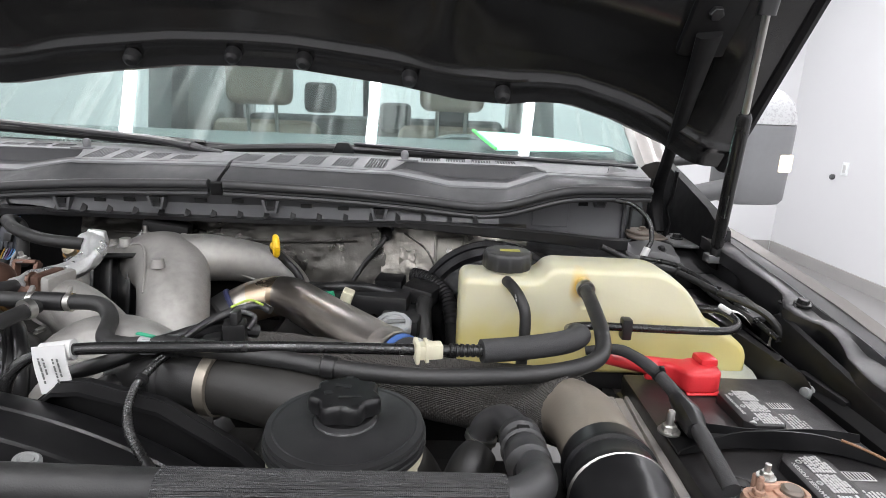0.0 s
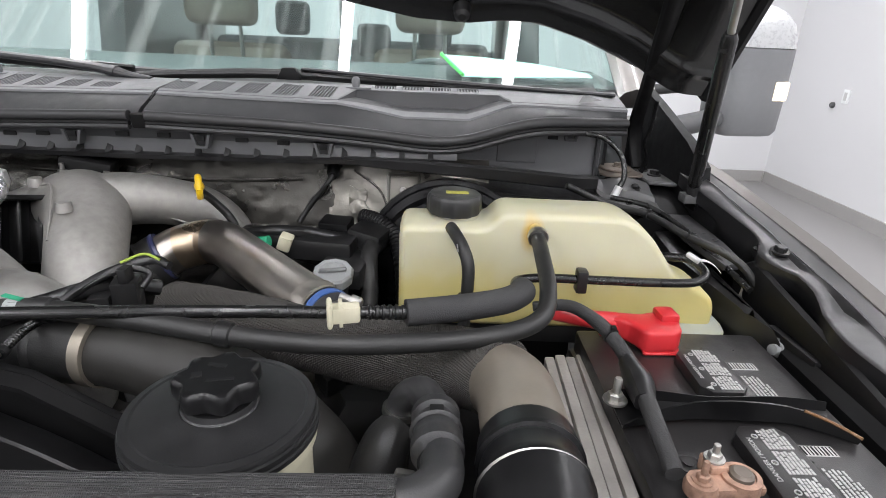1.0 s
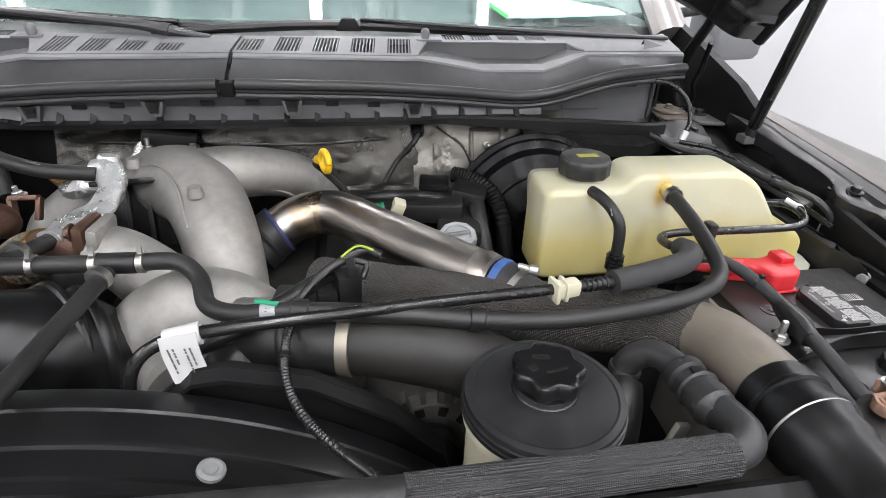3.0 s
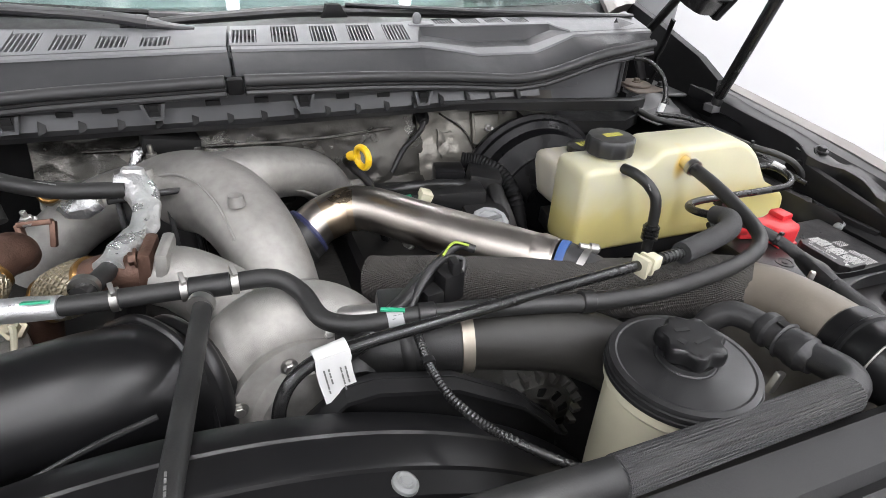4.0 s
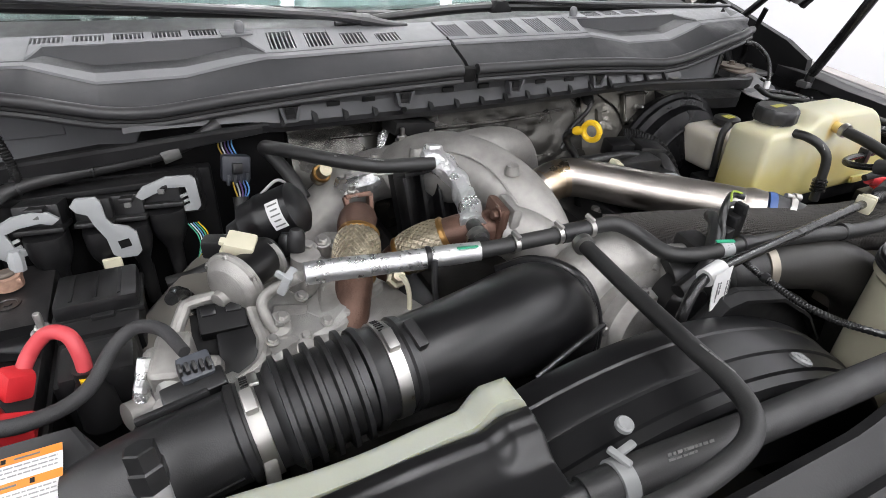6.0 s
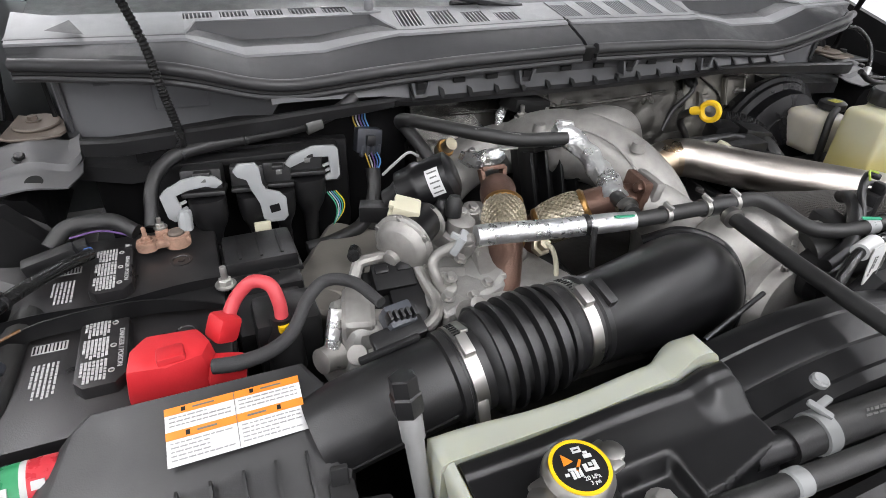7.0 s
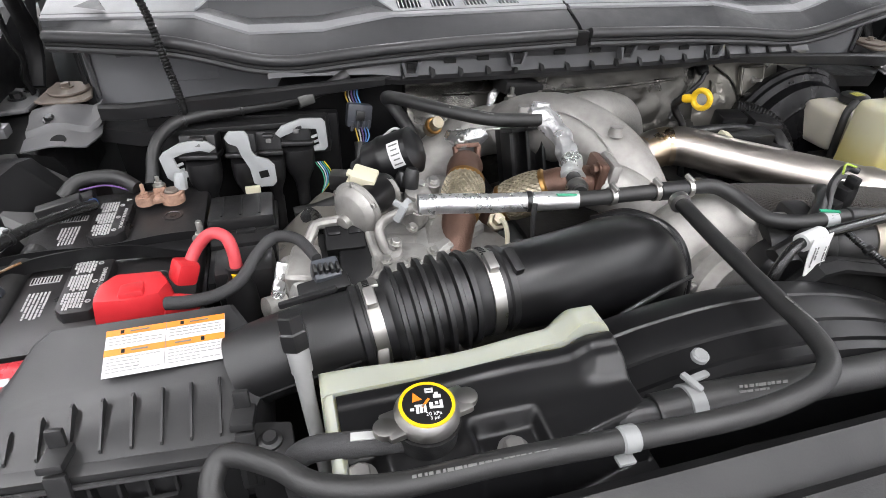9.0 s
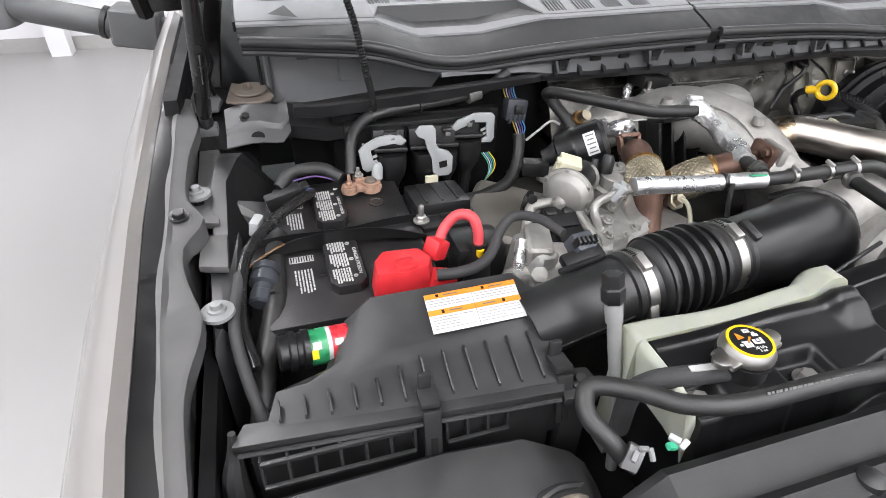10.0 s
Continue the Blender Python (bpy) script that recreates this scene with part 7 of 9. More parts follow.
part("cover", lathe(oc - on * 0.006, oc + on * 0.013, [(0.0300, 0), (0.0325, 0.04), (0.0325, 0.26), (0.0310, 0.32), (0.0290, 0.36), (0.0275, 0.52), (0.0225, 0.78), (0.0215, 0.80), (0.012, 0.93), (0.004, 1)], 44), ALU, egr, "round domed cast cover", 24)
part("cover_boss", lathe(oc + ov_ * 0.008 + ou * 0.004, oc + ov_ * 0.008 + ou * 0.004 + on * 0.020, [(0.0095, 0), (0.0090, 0.6), (0.0075, 0.93), (0.004, 1)], 20), ALU, egr)
for q in (0.4, 1.5, 2.6, 3.7, 4.8, 5.9):
    bolt(tuple(oc + ou * math.cos(q) * 0.0305 + ov_ * math.sin(q) * 0.0305 - on * 0.002), tuple(on), 0.0028, egr)
part("motor", lathe(oc - on * 0.004, oc - on * 0.056 + Vector((0, 0, 0.004)), [(0.0195, 0), (0.0195, 0.9), (0.016, 1)], 30), GLOSSBLACK, egr, "black cylindrical motor")
part("motor_rim", lathe(oc - on * 0.044, oc - on * 0.052, [(0.0195, 0), (0.0225, 0.2), (0.0225, 0.8), (0.0195, 1)], 30), ALU, egr)
part("ivory_plug", box((-0.370, 0.742, 1.228), (0.028, 0.024, 0.022), rot(10, 14, -22), 0.003), IVORY, egr, "ivory connector")
part("plug_lip", box((-0.374, 0.737, 1.236), (0.030, 0.008, 0.005), rot(10, 14, -22), 0.0015), IVORY, egr)
for q in (-1, 1):
    part("plug_ear", box((-0.372 + q * 0.014, 0.745, 1.226), (0.004, 0.014, 0.012), rot(10, 14, -22), 0.001), IVORY, egr)
part("plug_lock", box((-0.382, 0.731, 1.222), (0.012, 0.004, 0.005), rot(10, 14, -22), 0.001), RED, egr)
fm = facing((1, -0.06, 0), (-0.05, -0.45, 0.89))
FRM = [(-0.446, 0.690, 1.172), (-0.432, 0.713, 1.188), (-0.423, 0.719, 1.193), (-0.384, 0.716, 1.195), (-0.375, 0.709, 1.192), (-0.371, 0.676, 1.180), (-0.370, 0.655, 1.175), (-0.378, 0.638, 1.170), (-0.398, 0.630, 1.164)]
part("motor_frame", tube(FRM, 0.0062, 10, 3, flat=1.0), ALU, egr, "bright cast frame")
part("cavity", box((-0.400, 0.680, 1.164), (0.058, 0.074, 0.006), fm), INKSHADE, egr)
bc_ = part("motor_cover", box((-0.399, 0.698, 1.180), (0.042, 0.030, 0.022), fm, 0.003), INNERPAINT, egr, "black plastic connector")
for i in range(2):
    part("lug", box(Vector((-0.399, 0.698, 1.178)) + fm @ Vector((-0.011 + 0.022 * i, 0.008, 0.011)), (0.014, 0.010, 0.007), fm, 0.002), GLOSSBLACK, bc_)
part("bar", box(Vector((-0.399, 0.698, 1.178)) + fm @ Vector((0, -0.004, 0.010)), (0.030, 0.003, 0.004), fm, 0.001), DUSTCLIP, bc_)
part("hollow", box((-0.391, 0.668, 1.165), (0.036, 0.058, 0.014), fm, 0.004), GLOSSBLACK, egr)
for c, s, r in (((-0.428, 0.652, 1.150), (0.04, 0.04, 0.05), (20, 0, -20)), ((-0.340, 0.690, 1.148), (0.04, 0.05, 0.05), (25, 0, -20)), ((-0.310, 0.735, 1.185), (0.045, 0.05, 0.03), (10, 0, 25)), ((-0.292, 0.70, 1.17), (0.035, 0.06, 0.03), (15, 0, -15)), ((-0.445, 0.66, 1.165), (0.03, 0.05, 0.06), (10, 0, -15))):
    part("casting", box(c, s, rot(*r), 0.009, segs=3), ALU, egr)
for c in ((-0.288, 0.757, 1.198), (-0.305, 0.748, 1.200), (-0.268, 0.742, 1.185), (-0.315, 0.712, 1.190)):
    part("boss", lathe(c, Vector(c) + Vector((0, -0.006, 0.014)), [(0.011, 0), (0.009, 0.6), (0.009, 0.95), (0.007, 1)], 18), ALU, egr)
    bolt(tuple(Vector(c) + Vector((0, -0.006, 0.014))), (0, -0.4, 1), 0.005, egr)
part("black_cap", lathe((-0.318, 0.768, 1.202), (-0.318, 0.760, 1.222), [(0.010, 0), (0.011, 0.3), (0.011, 0.9), (0.009, 1)], 18), BLACK, egr)
part("frame_pad", box((-0.361, 0.655, 1.162), (0.026, 0.026, 0.020), facing((1, -0.3, 0), (-0.1, -0.5, 0.86)), 0.004), ALU, egr)
part("frame_pad", lathe((-0.352, 0.672, 1.170), (-0.353, 0.667, 1.181), [(0.011, 0), (0.011, 0.8), (0.009, 1)], 18), ALU, egr)
bolt((-0.353, 0.674, 1.181), (-0.1, -0.5, 0.86), 0.007, egr)
nt = lathe((-0.223, 0.708, 1.172), (-0.222, 0.698, 1.184), [(0.011, 0), (0.011, 0.4), (0.007, 0.45), (0.007, 1)], 6)
part("sensor_nut", nt, FLEX, egr)
part("sensor_wire", tube([(-0.222, 0.70, 1.182), (-0.218, 0.690, 1.180), (-0.220, 0.675, 1.165), (-0.232, 0.655, 1.140)], 0.0028, 8), IVORY, egr)
part("hose_stub", tube([(-0.437, 0.70, 1.215), (-0.432, 0.715, 1.21), (-0.425, 0.735, 1.19), (-0.42, 0.75, 1.16)], 0.006, 12, wobble=0.15), SATIN, egr)
for p in ((-0.350, 0.668, 1.19), (-0.325, 0.70, 1.185), (-0.30, 0.715, 1.19), (-0.285, 0.785, 1.185), (-0.365, 0.640, 1.190), (-0.335, 0.645, 1.18), (-0.25, 0.74, 1.17), (-0.31, 0.772, 1.2), (-0.265, 0.715, 1.165), (-0.31, 0.665, 1.175)):
    bolt(p, (0.1, -0.3, 1), 0.0045, egr)
for p in ((-0.325, 0.752, 1.205), (-0.318, 0.738, 1.215)):
    part("sensor", lathe(p, (p[0] + 0.003, p[1] + 0.003, p[2] + 0.022), [(0.009, 0), (0.009, 0.7), (0.006, 1)], 12), BLACK, egr)
part("foil", tube([(-0.465, 0.66, 1.19), (-0.472, 0.648, 1.17), (-0.474, 0.635, 1.145)], [0.006, 0.007, 0.006], 10, wobble=0.4), FOIL, egr)
ac = thing("vacuum_actuator", (-0.33, 0.79, 1.2), "black round actuator can with a white label", "actuator")
part("can", lathe((-0.355, 0.80, 1.215), (-0.30, 0.775, 1.245), [(0.016, 0), (0.026, 0.06), (0.0275, 0.3), (0.029, 0.34), (0.029, 0.42), (0.0275, 0.46), (0.0275, 0.92), (0.019, 1)], 36), GLOSSBLACK, ac)
part("nose", lathe((-0.37, 0.807, 1.207), (-0.352, 0.799, 1.217), [(0.012, 0), (0.014, 0.5), (0.02, 1)], 20), BLACK, ac)
AX = (Vector((-0.30, 0.775, 1.245)) - Vector((-0.355, 0.80, 1.215))).normalized()
E1 = (Vector((-0.50, -0.76, 0.405)) - AX * Vector((-0.50, -0.76, 0.405)).dot(AX)).normalized()
E2 = AX.cross(E1)
AC = Vector((-0.355, 0.80, 1.215)).lerp(Vector((-0.30, 0.775, 1.245)), 0.72)
lb = loft([[tuple(AC + AX * q + (E1 * math.cos(a) + E2 * math.sin(a)) * r) for q, r in ((-0.008, 0.0277), (0.007, 0.0277), (0.007, 0.0282), (-0.008, 0.0282))] for a in np.linspace(-0.5, 0.6, 12)])
part("label", lb, WHITE, ac, "white printed label")
part("plug", box((-0.385, 0.80, 1.20), (0.035, 0.02, 0.02), rot(0, 0, -20), 0.003), BLACK, ac)
fs_ = thing("foil_sleeve_wire", (-0.12, 0.98, 1.20), "thin wire in a bright foil sleeve", "wire")
part("sleeve", tube([(-0.112, 1.000, 1.230), (-0.130, 0.985, 1.222), (-0.142, 0.970, 1.205), (-0.148, 0.955, 1.195)], [0.005, 0.0065, 0.0065, 0.006], 12, 8, wobble=0.35), FOIL, fs_)
part("tip", tube([(-0.108, 1.003, 1.233), (-0.112, 1.0, 1.230)], 0.004, 8), BLUE, fs_)
part("sleeve", tube([(-0.215, 0.935, 1.185), (-0.205, 0.91, 1.190), (-0.185, 0.90, 1.195), (-0.170, 0.90, 1.20)], [0.008, 0.012, 0.012, 0.008], 12, 8, wobble=0.45), FOIL, fs_)
part("wire", tube([(-0.20, 0.91, 1.20), (-0.175, 0.895, 1.207), (-0.15, 0.89, 1.208), (-0.12, 0.89, 1.205)], 0.0015, 6), ZINC, fs_)
br_ = thing("brass_fitting", (-0.235, 0.955, 1.16), "brass coloured fitting at the back of the engine", "fitting")
part("body", lathe((-0.236, 0.962, 1.185), (-0.230, 0.94, 1.205), [(0.012, 0), (0.012, 0.4), (0.009, 0.45), (0.009, 1)], 16), FLEX, br_)
part("ring", lathe((-0.234, 0.955, 1.192), (-0.233, 0.951, 1.196), [(0.012, 0), (0.0135, 0.5), (0.012, 1)], 20), mat("bronze_tinted_steel", (0.30, 0.17, 0.06), 0.35, 0.9, var=0.3), br_)
gk = thing("valve_block", (-0.42, 0.80, 1.0), "dull grey cast engine cover", "engine cover")
part("cover", box((-0.40, 0.85, 1.06), (0.13, 0.16, 0.10), rot(0, 6, -32), 0.02, segs=3), mat("dusty_taupe_casting", (0.21, 0.195, 0.172), 0.5, 0.25, var=0.15, scale=25, bump=0.15, bscale=400), gk)
part("flange", box((-0.452, 0.80, 1.085), (0.05, 0.08, 0.05), rot(0, 10, -32), 0.012, segs=3), MATS["dusty_taupe_casting"], gk)
# engine mass filling the valley
eng = thing("engine_block", (-0.05, 0.72, 0.75), "dark cast engine block and heads", "engine")
part("valley", box((-0.05, 0.80, 0.98), (0.62, 0.40, 0.20), bevel=0.03, segs=3), mat("dark_engine_metal", (0.05, 0.048, 0.045), 0.55, 0.4, var=0.4, scale=30, bump=0.4, bscale=120), eng)
for side in (-1, 1):
    part("valve_cover", box((side * 0.22 - 0.02, 0.83, 1.055), (0.20, 0.36, 0.07), rot(0, side * 18, 0), 0.02, segs=3), GLOSSBLACK, eng)
    for i in range(4):
        bolt((side * 0.22 - 0.02, 0.69 + 0.09 * i, 1.09), (0, 0, 1), 0.007, eng)
part("front_cover", box((0.05, 0.70, 0.95), (0.5, 0.08, 0.30), bevel=0.03, segs=3), mat("dark_front_cover", (0.06, 0.058, 0.055), 0.5, 0.5, var=0.4, scale=40, bump=0.4, bscale=150), eng)
rng = random.Random(4)
for i in range(26):
    p = (rng.uniform(0.06, 0.34), rng.uniform(0.64, 0.68), rng.uniform(1.0, 1.10))
    part("casting", box(p, (rng.uniform(0.02, 0.05), rng.uniform(0.02, 0.05), rng.uniform(0.02, 0.06)), rot(rng.uniform(-30, 30), rng.uniform(-30, 30), rng.uniform(0, 90)), 0.005), rng.choice((BLACK, MATS["dark_front_cover"], BLACK)), eng)
ALTM = mat("grimy_alternator_casting", (0.105, 0.102, 0.094), 0.55, 0.4, var=0.35, scale=60, bump=0.4, bscale=600)
alt = thing("alternator", (0.228, 0.59, 0.98), "grimy finned aluminium alternator below the hoses", "alternator")
part("housing", lathe((0.228, 0.635, 1.062), (0.228, 0.546, 1.060), [(0.052, 0), (0.063, 0.12), (0.063, 0.80), (0.060, 0.88), (0.050, 0.97), (0.036, 1.0), (0.034, 0.95), (0.012, 0.95)], 44), ALTM, alt, "", 24)
for i in range(22):
    a = i / 22 * 2 * math.pi
    part("fin", box((0.228 + 0.0600 * math.cos(a), 0.553, 1.060 + 0.0600 * math.sin(a)), (0.010, 0.016, 0.0055), Euler((0, -a, 0)).to_matrix(), 0.001), ALTM, alt)
for i in range(12):
    a = (i + 0.5) / 12 * 2 * math.pi
    part("air_slot", box((0.228 + 0.0420 * math.cos(a), 0.5485, 1.060 + 0.0420 * math.sin(a)), (0.012, 0.006, 0.010), Euler((0, -a, 0)).to_matrix(), 0.002), INKSHADE, alt)
part("pulley", lathe((0.228, 0.552, 1.060), (0.228, 0.528, 1.0595), [(0.020, 0), (0.026, 0.1), (0.026, 0.25), (0.023, 0.32), (0.026, 0.40), (0.026, 0.9), (0.012, 1)], 32), BLACK, alt, "black pulley")
part("ear", box((0.170, 0.560, 1.098), (0.052, 0.022, 0.026), rot(0, 28, 0), 0.006), ALTM, alt)
bolt((0.165, 0.548, 1.102), (0, -1, 0.2), 0.008, alt, DUSTYSTEEL)

# ---- heater and vapour hoses over the turbo ----
up = thing("breather_hose", (-0.2, 0.88, 1.2), "black rubber breather hose with a foil wrapped end", "hose")
part("hose", tube([(-0.272, 0.895, 1.190), (-0.282, 0.915, 1.213), (-0.298, 0.940, 1.236), (-0.306, 0.938, 1.248), (-0.292, 0.905, 1.256), (-0.24, 0.853, 1.255), (-0.19, 0.833, 1.248), (-0.14, 0.825, 1.246), (-0.125, 0.822, 1.246)], 0.0088, 18, 8), RUBBER, up)
part("foil_wrap", tube([(-0.136, 0.832, 1.2465), (-0.117, 0.828, 1.245), (-0.108, 0.802, 1.234), (-0.110, 0.775, 1.227), (-0.122, 0.735, 1.225), (-0.134, 0.701, 1.224)], [0.0115, 0.0150, 0.0135, 0.0130, 0.0130, 0.0135], 28, 14, wobble=0.32), FOIL, up, "crinkled silver foil wrap", 22)
part("end", tube([(-0.133, 0.706, 1.224), (-0.142, 0.678, 1.227), (-0.15, 0.655, 1.230)], 0.0085), RUBBER, up)
part("collar", lathe((-0.122, 0.835, 1.235), (-0.118, 0.84, 1.262), [(0.014, 0), (0.016, 0.5), (0.011, 1)], 16), FOIL, up)
sl = thing("coolant_line", (-0.24, 0.65, 1.22), "silver sleeved coolant line with clamps", "hose")
part("sleeve", tube([(-0.326, 0.667, 1.233), (-0.30, 0.664, 1.233), (-0.24, 0.659, 1.229), (-0.19, 0.650, 1.230), (-0.16, 0.642, 1.232)], [0.0105, 0.0105, 0.0102, 0.0102, 0.0095], 20, 8, wobble=0.05), FOILFINE, sl, "silver heat sleeve")
part("hose", tube([(-0.163, 0.643, 1.232), (-0.14, 0.641, 1.232), (-0.10, 0.640, 1.232), (-0.045, 0.637, 1.232)], 0.0082, 18), RUBBER, sl)
part("pipe", tube([(-0.33, 0.665, 1.233), (-0.345, 0.674, 1.222), (-0.358, 0.680, 1.212), (-0.365, 0.678, 1.203), (-0.363, 0.672, 1.190), (-0.358, 0.668, 1.178)], 0.0052, 14), ALU, sl, "bent steel pipe end")
cl_ = part("clip", box((-0.341, 0.672, 1.226), (0.008, 0.018, 0.022), rot(0, 25, -35), 0.002), GREYCLIP, sl)
part("clip_end", box((-0.345, 0.668, 1.235), (0.014, 0.004, 0.006), rot(0, 25, -35), 0.001), GREYCLIP, cl_)
part("tie", lathe((-0.213, 0.655, 1.2295), (-0.207, 0.6535, 1.2296), [(0.0098, 0), (0.0112, 0.2), (0.0112, 0.8), (0.0098, 1)], 20), BLACK, sl)
part("tie_tail", tube([(-0.21, 0.64, 1.235), (-0.212, 0.635, 1.215), (-0.212, 0.63, 1.195)], 0.003, 8), BLACK, sl)
part("green_mark", box((-0.175, 0.641, 1.2405), (0.02, 0.006, 0.0015), rot(-20, 0, -10)), GREEN, sl, "green paint mark")
ring_clamp((-0.122, 0.6405, 1.232), (1, 0, 0), 0.0084, 0.006, sl)
ring_clamp((-0.070, 0.6385, 1.232), (1, 0, 0), 0.0084, 0.006, sl)
ring_clamp((-0.030, 0.637, 1.232), (1, 0, 0), 0.0084, 0.006, sl)
ring_clamp((-0.148, 0.668, 1.23), (0.1, 1, 0), 0.0105, 0.007, sl)
for q in (-0.122, -0.070, -0.030):
    part("clamp_ear", box((q, 0.638, 1.2435), (0.004, 0.012, 0.005), rot(20, 0, 15), 0.001), ZINC, sl)
part("tee", lathe((-0.066, 0.638, 1.232), (-0.034, 0.637, 1.232), [(0.010, 0), (0.010, 1)], 14), BLACK, sl)
vent = thing("vent_hose", (-0.3, 0.4, 1.2), "long black vent hose looping over the front", "hose")
part("hose", tube([(-0.497, 0.388, 1.172), (-0.508, 0.398, 1.186), (-0.518, 0.418, 1.196), (-0.508, 0.434, 1.206), (-0.478, 0.416, 1.211), (-0.452, 0.392, 1.215), (-0.409, 0.379, 1.218), (-0.34, 0.374, 1.224), (-0.262, 0.367, 1.228), (-0.19, 0.362, 1.232),
                   (-0.145, 0.364, 1.235), (-0.112, 0.372, 1.236), (-0.090, 0.390, 1.235), (-0.079, 0.42, 1.2335), (-0.074, 0.46, 1.232), (-0.065, 0.54, 1.231), (-0.055, 0.622, 1.232)], 0.0077, 18, 8), RUBBER, vent)
part("strap", lathe((-0.270, 0.3675, 1.2277), (-0.258, 0.367, 1.2283), [(0.0077, 0), (0.0088, 0.1), (0.0088, 0.9), (0.0077, 1)], 20), DUSTCLIP, vent, "pale grey hose strap")
part("strap_foot", box((-0.266, 0.362, 1.215), (0.012, 0.008, 0.003), bevel=0.001), DUSTCLIP, vent)
bars(-0.33, 0.3705, 1.2312, (1, -0.08, 0.05), (0, -0.5, -0.85), 1, vent, GREYINK, 0.14, 0.004, 0.002, 8)
ring_clamp((-0.0575, 0.612, 1.2325), (0.3, 1, 0), 0.0092, 0.008, vent)
ec = part("end_clamp", tube([(-0.492, 0.380, 1.178), (-0.500, 0.388, 1.180)], [0.0105, 0.011], 14, 4, wobble=0.3), BRACKETM, vent, "dull crumpled hose clamp")
for q, (dx, dy, dz) in enumerate(((0.010, -0.004, 0.016), (-0.006, -0.010, 0.018), (0.016, -0.010, 0.012))):
    part("clamp_tab", box((-0.496 + dx * 0.7, 0.385 + dy * 0.7, 1.178 + dz * 0.7), (0.010, 0.004, 0.003), rot(12 * q, 25 - 30 * q, 40 * q), 0.001), DUSTCLIP, ec)
part("end_mark", box((-0.470, 0.377, 1.192), (0.009, 0.006, 0.005), rot(10, 20, 0), 0.002), GREEN, vent, "green clip")
part("end_clip", box((-0.461, 0.375, 1.193), (0.009, 0.005, 0.005), rot(10, -20, 20), 0.0015), GREYCLIP, vent, "white clip")
part("end_clip", box((-0.466, 0.380, 1.195), (0.005, 0.009, 0.004), rot(0, -10, 35), 0.001), GREYCLIP, vent)

# ---- expansion bottle at the front ----
eb = thing("expansion_bottle", (-0.34, 0.44, 1.05), "black and milky white coolant expansion bottle", "bottle")


def sm(v, a, b):
    t = min(1, max(0, (v - a) / (b - a)))
    return t * t * (3 - 2 * t)


def rear_h(x, y):
    """Milky shell: a low ridge that climbs to a rounded hump at its end."""
    d = min(x + 0.446, -0.219 - x, 0.4915 - 0.004 * sm(x, -0.43, -0.36) + 0.008 * sm(x, -0.270, -0.245) - y)
    z = 1.2085 + 0.008 * sm(x, -0.345, -0.262) + 0.0155 * sm(x, -0.264, -0.243)
    r = 0.008 + 0.010 * sm(x, -0.262, -0.245)
    t = min(1, max(0, d / r))
    return z - r * (1 - math.sqrt(max(0, 1 - (1 - t) ** 2))) - 0.12 * (d <= 0)


rows = []
for x in np.linspace(-0.447, -0.218, 120):
    rows.append([(x, y, rear_h(x, y)) for y in np.linspace(0.466, 0.500, 30)] + [(x, 0.500, 1.05), (x, 0.466, 1.05)])
part("rear_shell", loft(rows), WTANK, eb, "milky white rear shell", 70)
part("side_shell", loft([[(-0.410, y, 1.05), (-0.4345, y, 1.203 - e), (-0.437, y, 1.2075 - e), (-0.441, y, 1.2065 - e), (-0.444, y, 1.200 - e), (-0.418, y, 1.05)] for y, e in ((0.392, 0.02), (0.397, 0.006), (0.42, 0.001), (0.47, 0.0))]), WTANK, eb, "", 60)


def shell_h(x, y):
    """Moulded top of the black shell: rounded rim, sunken bolt pocket, raised shoulder and a step behind the neck."""
    front = 0.380 + 0.012 * sm(x, -0.30, -0.22)
    d = min(x + 0.446, -0.212 - x, y - front, 0.473 - y)
    z = 1.2065 + 0.006 * sm(x, -0.40, -0.30) * sm(y, 0.42, 0.46) + 0.009 * sm(x, -0.262, -0.240) * sm(y, 0.425, 0.445) - 0.05 * max(0, 0.42 - y)
    z += 0.002 * sm(y, 0.450, 0.455) * (1 - sm(y, 0.463, 0.467))
    z -= 0.05 * (1 - sm(d, -0.001, 0.010))
    pocket = sm(x, -0.352, -0.344) * (1 - sm(x, -0.306, -0.298)) * (1 - sm(y, 0.414, 0.424))
    corner = (1 - sm(x, -0.418, -0.406)) * (1 - sm(y, 0.416, 0.428))
    return z - 0.013 * max(pocket, corner)


rows = []
for x in np.linspace(-0.435, -0.210, 110):
    rows.append([(x, y, shell_h(x, y)) for y in np.linspace(0.376, 0.4715, 52)] + [(x, 0.4715, 1.05), (x, 0.376, 1.05)])
part("front_shell", loft(rows), GLOSSBLACK, eb, "smooth black front shell", 60)
bolt((-0.324, 0.399, 1.1935), (0, 0, 1), 0.0075, eb, ZINC)
bolt((-0.427, 0.404, 1.1935), (0, 0, 1), 0.0075, eb, ZINC)
rc = Vector((-0.380, 0.419, 0))
part("neck", lathe(rc + Vector((0, 0, 1.19)), rc + Vector((0, 0, 1.222)), [(0.024, 0), (0.021, 0.3), (0.021, 0.8), (0.023, 1)], 26), BLACK, eb)
rcap = thing("pressure_cap", tuple(rc + Vector((0, 0, 1.222))), "steel pressure cap with a yellow-ringed warning disc", "cap")
bmc = lathe(rc + Vector((0, 0, 1.2235)), rc + Vector((0, 0, 1.236)), [(0.023, 0), (0.0265, 0.05), (0.0265, 0.45), (0.0235, 0.9), (0.0225, 1)], 44)
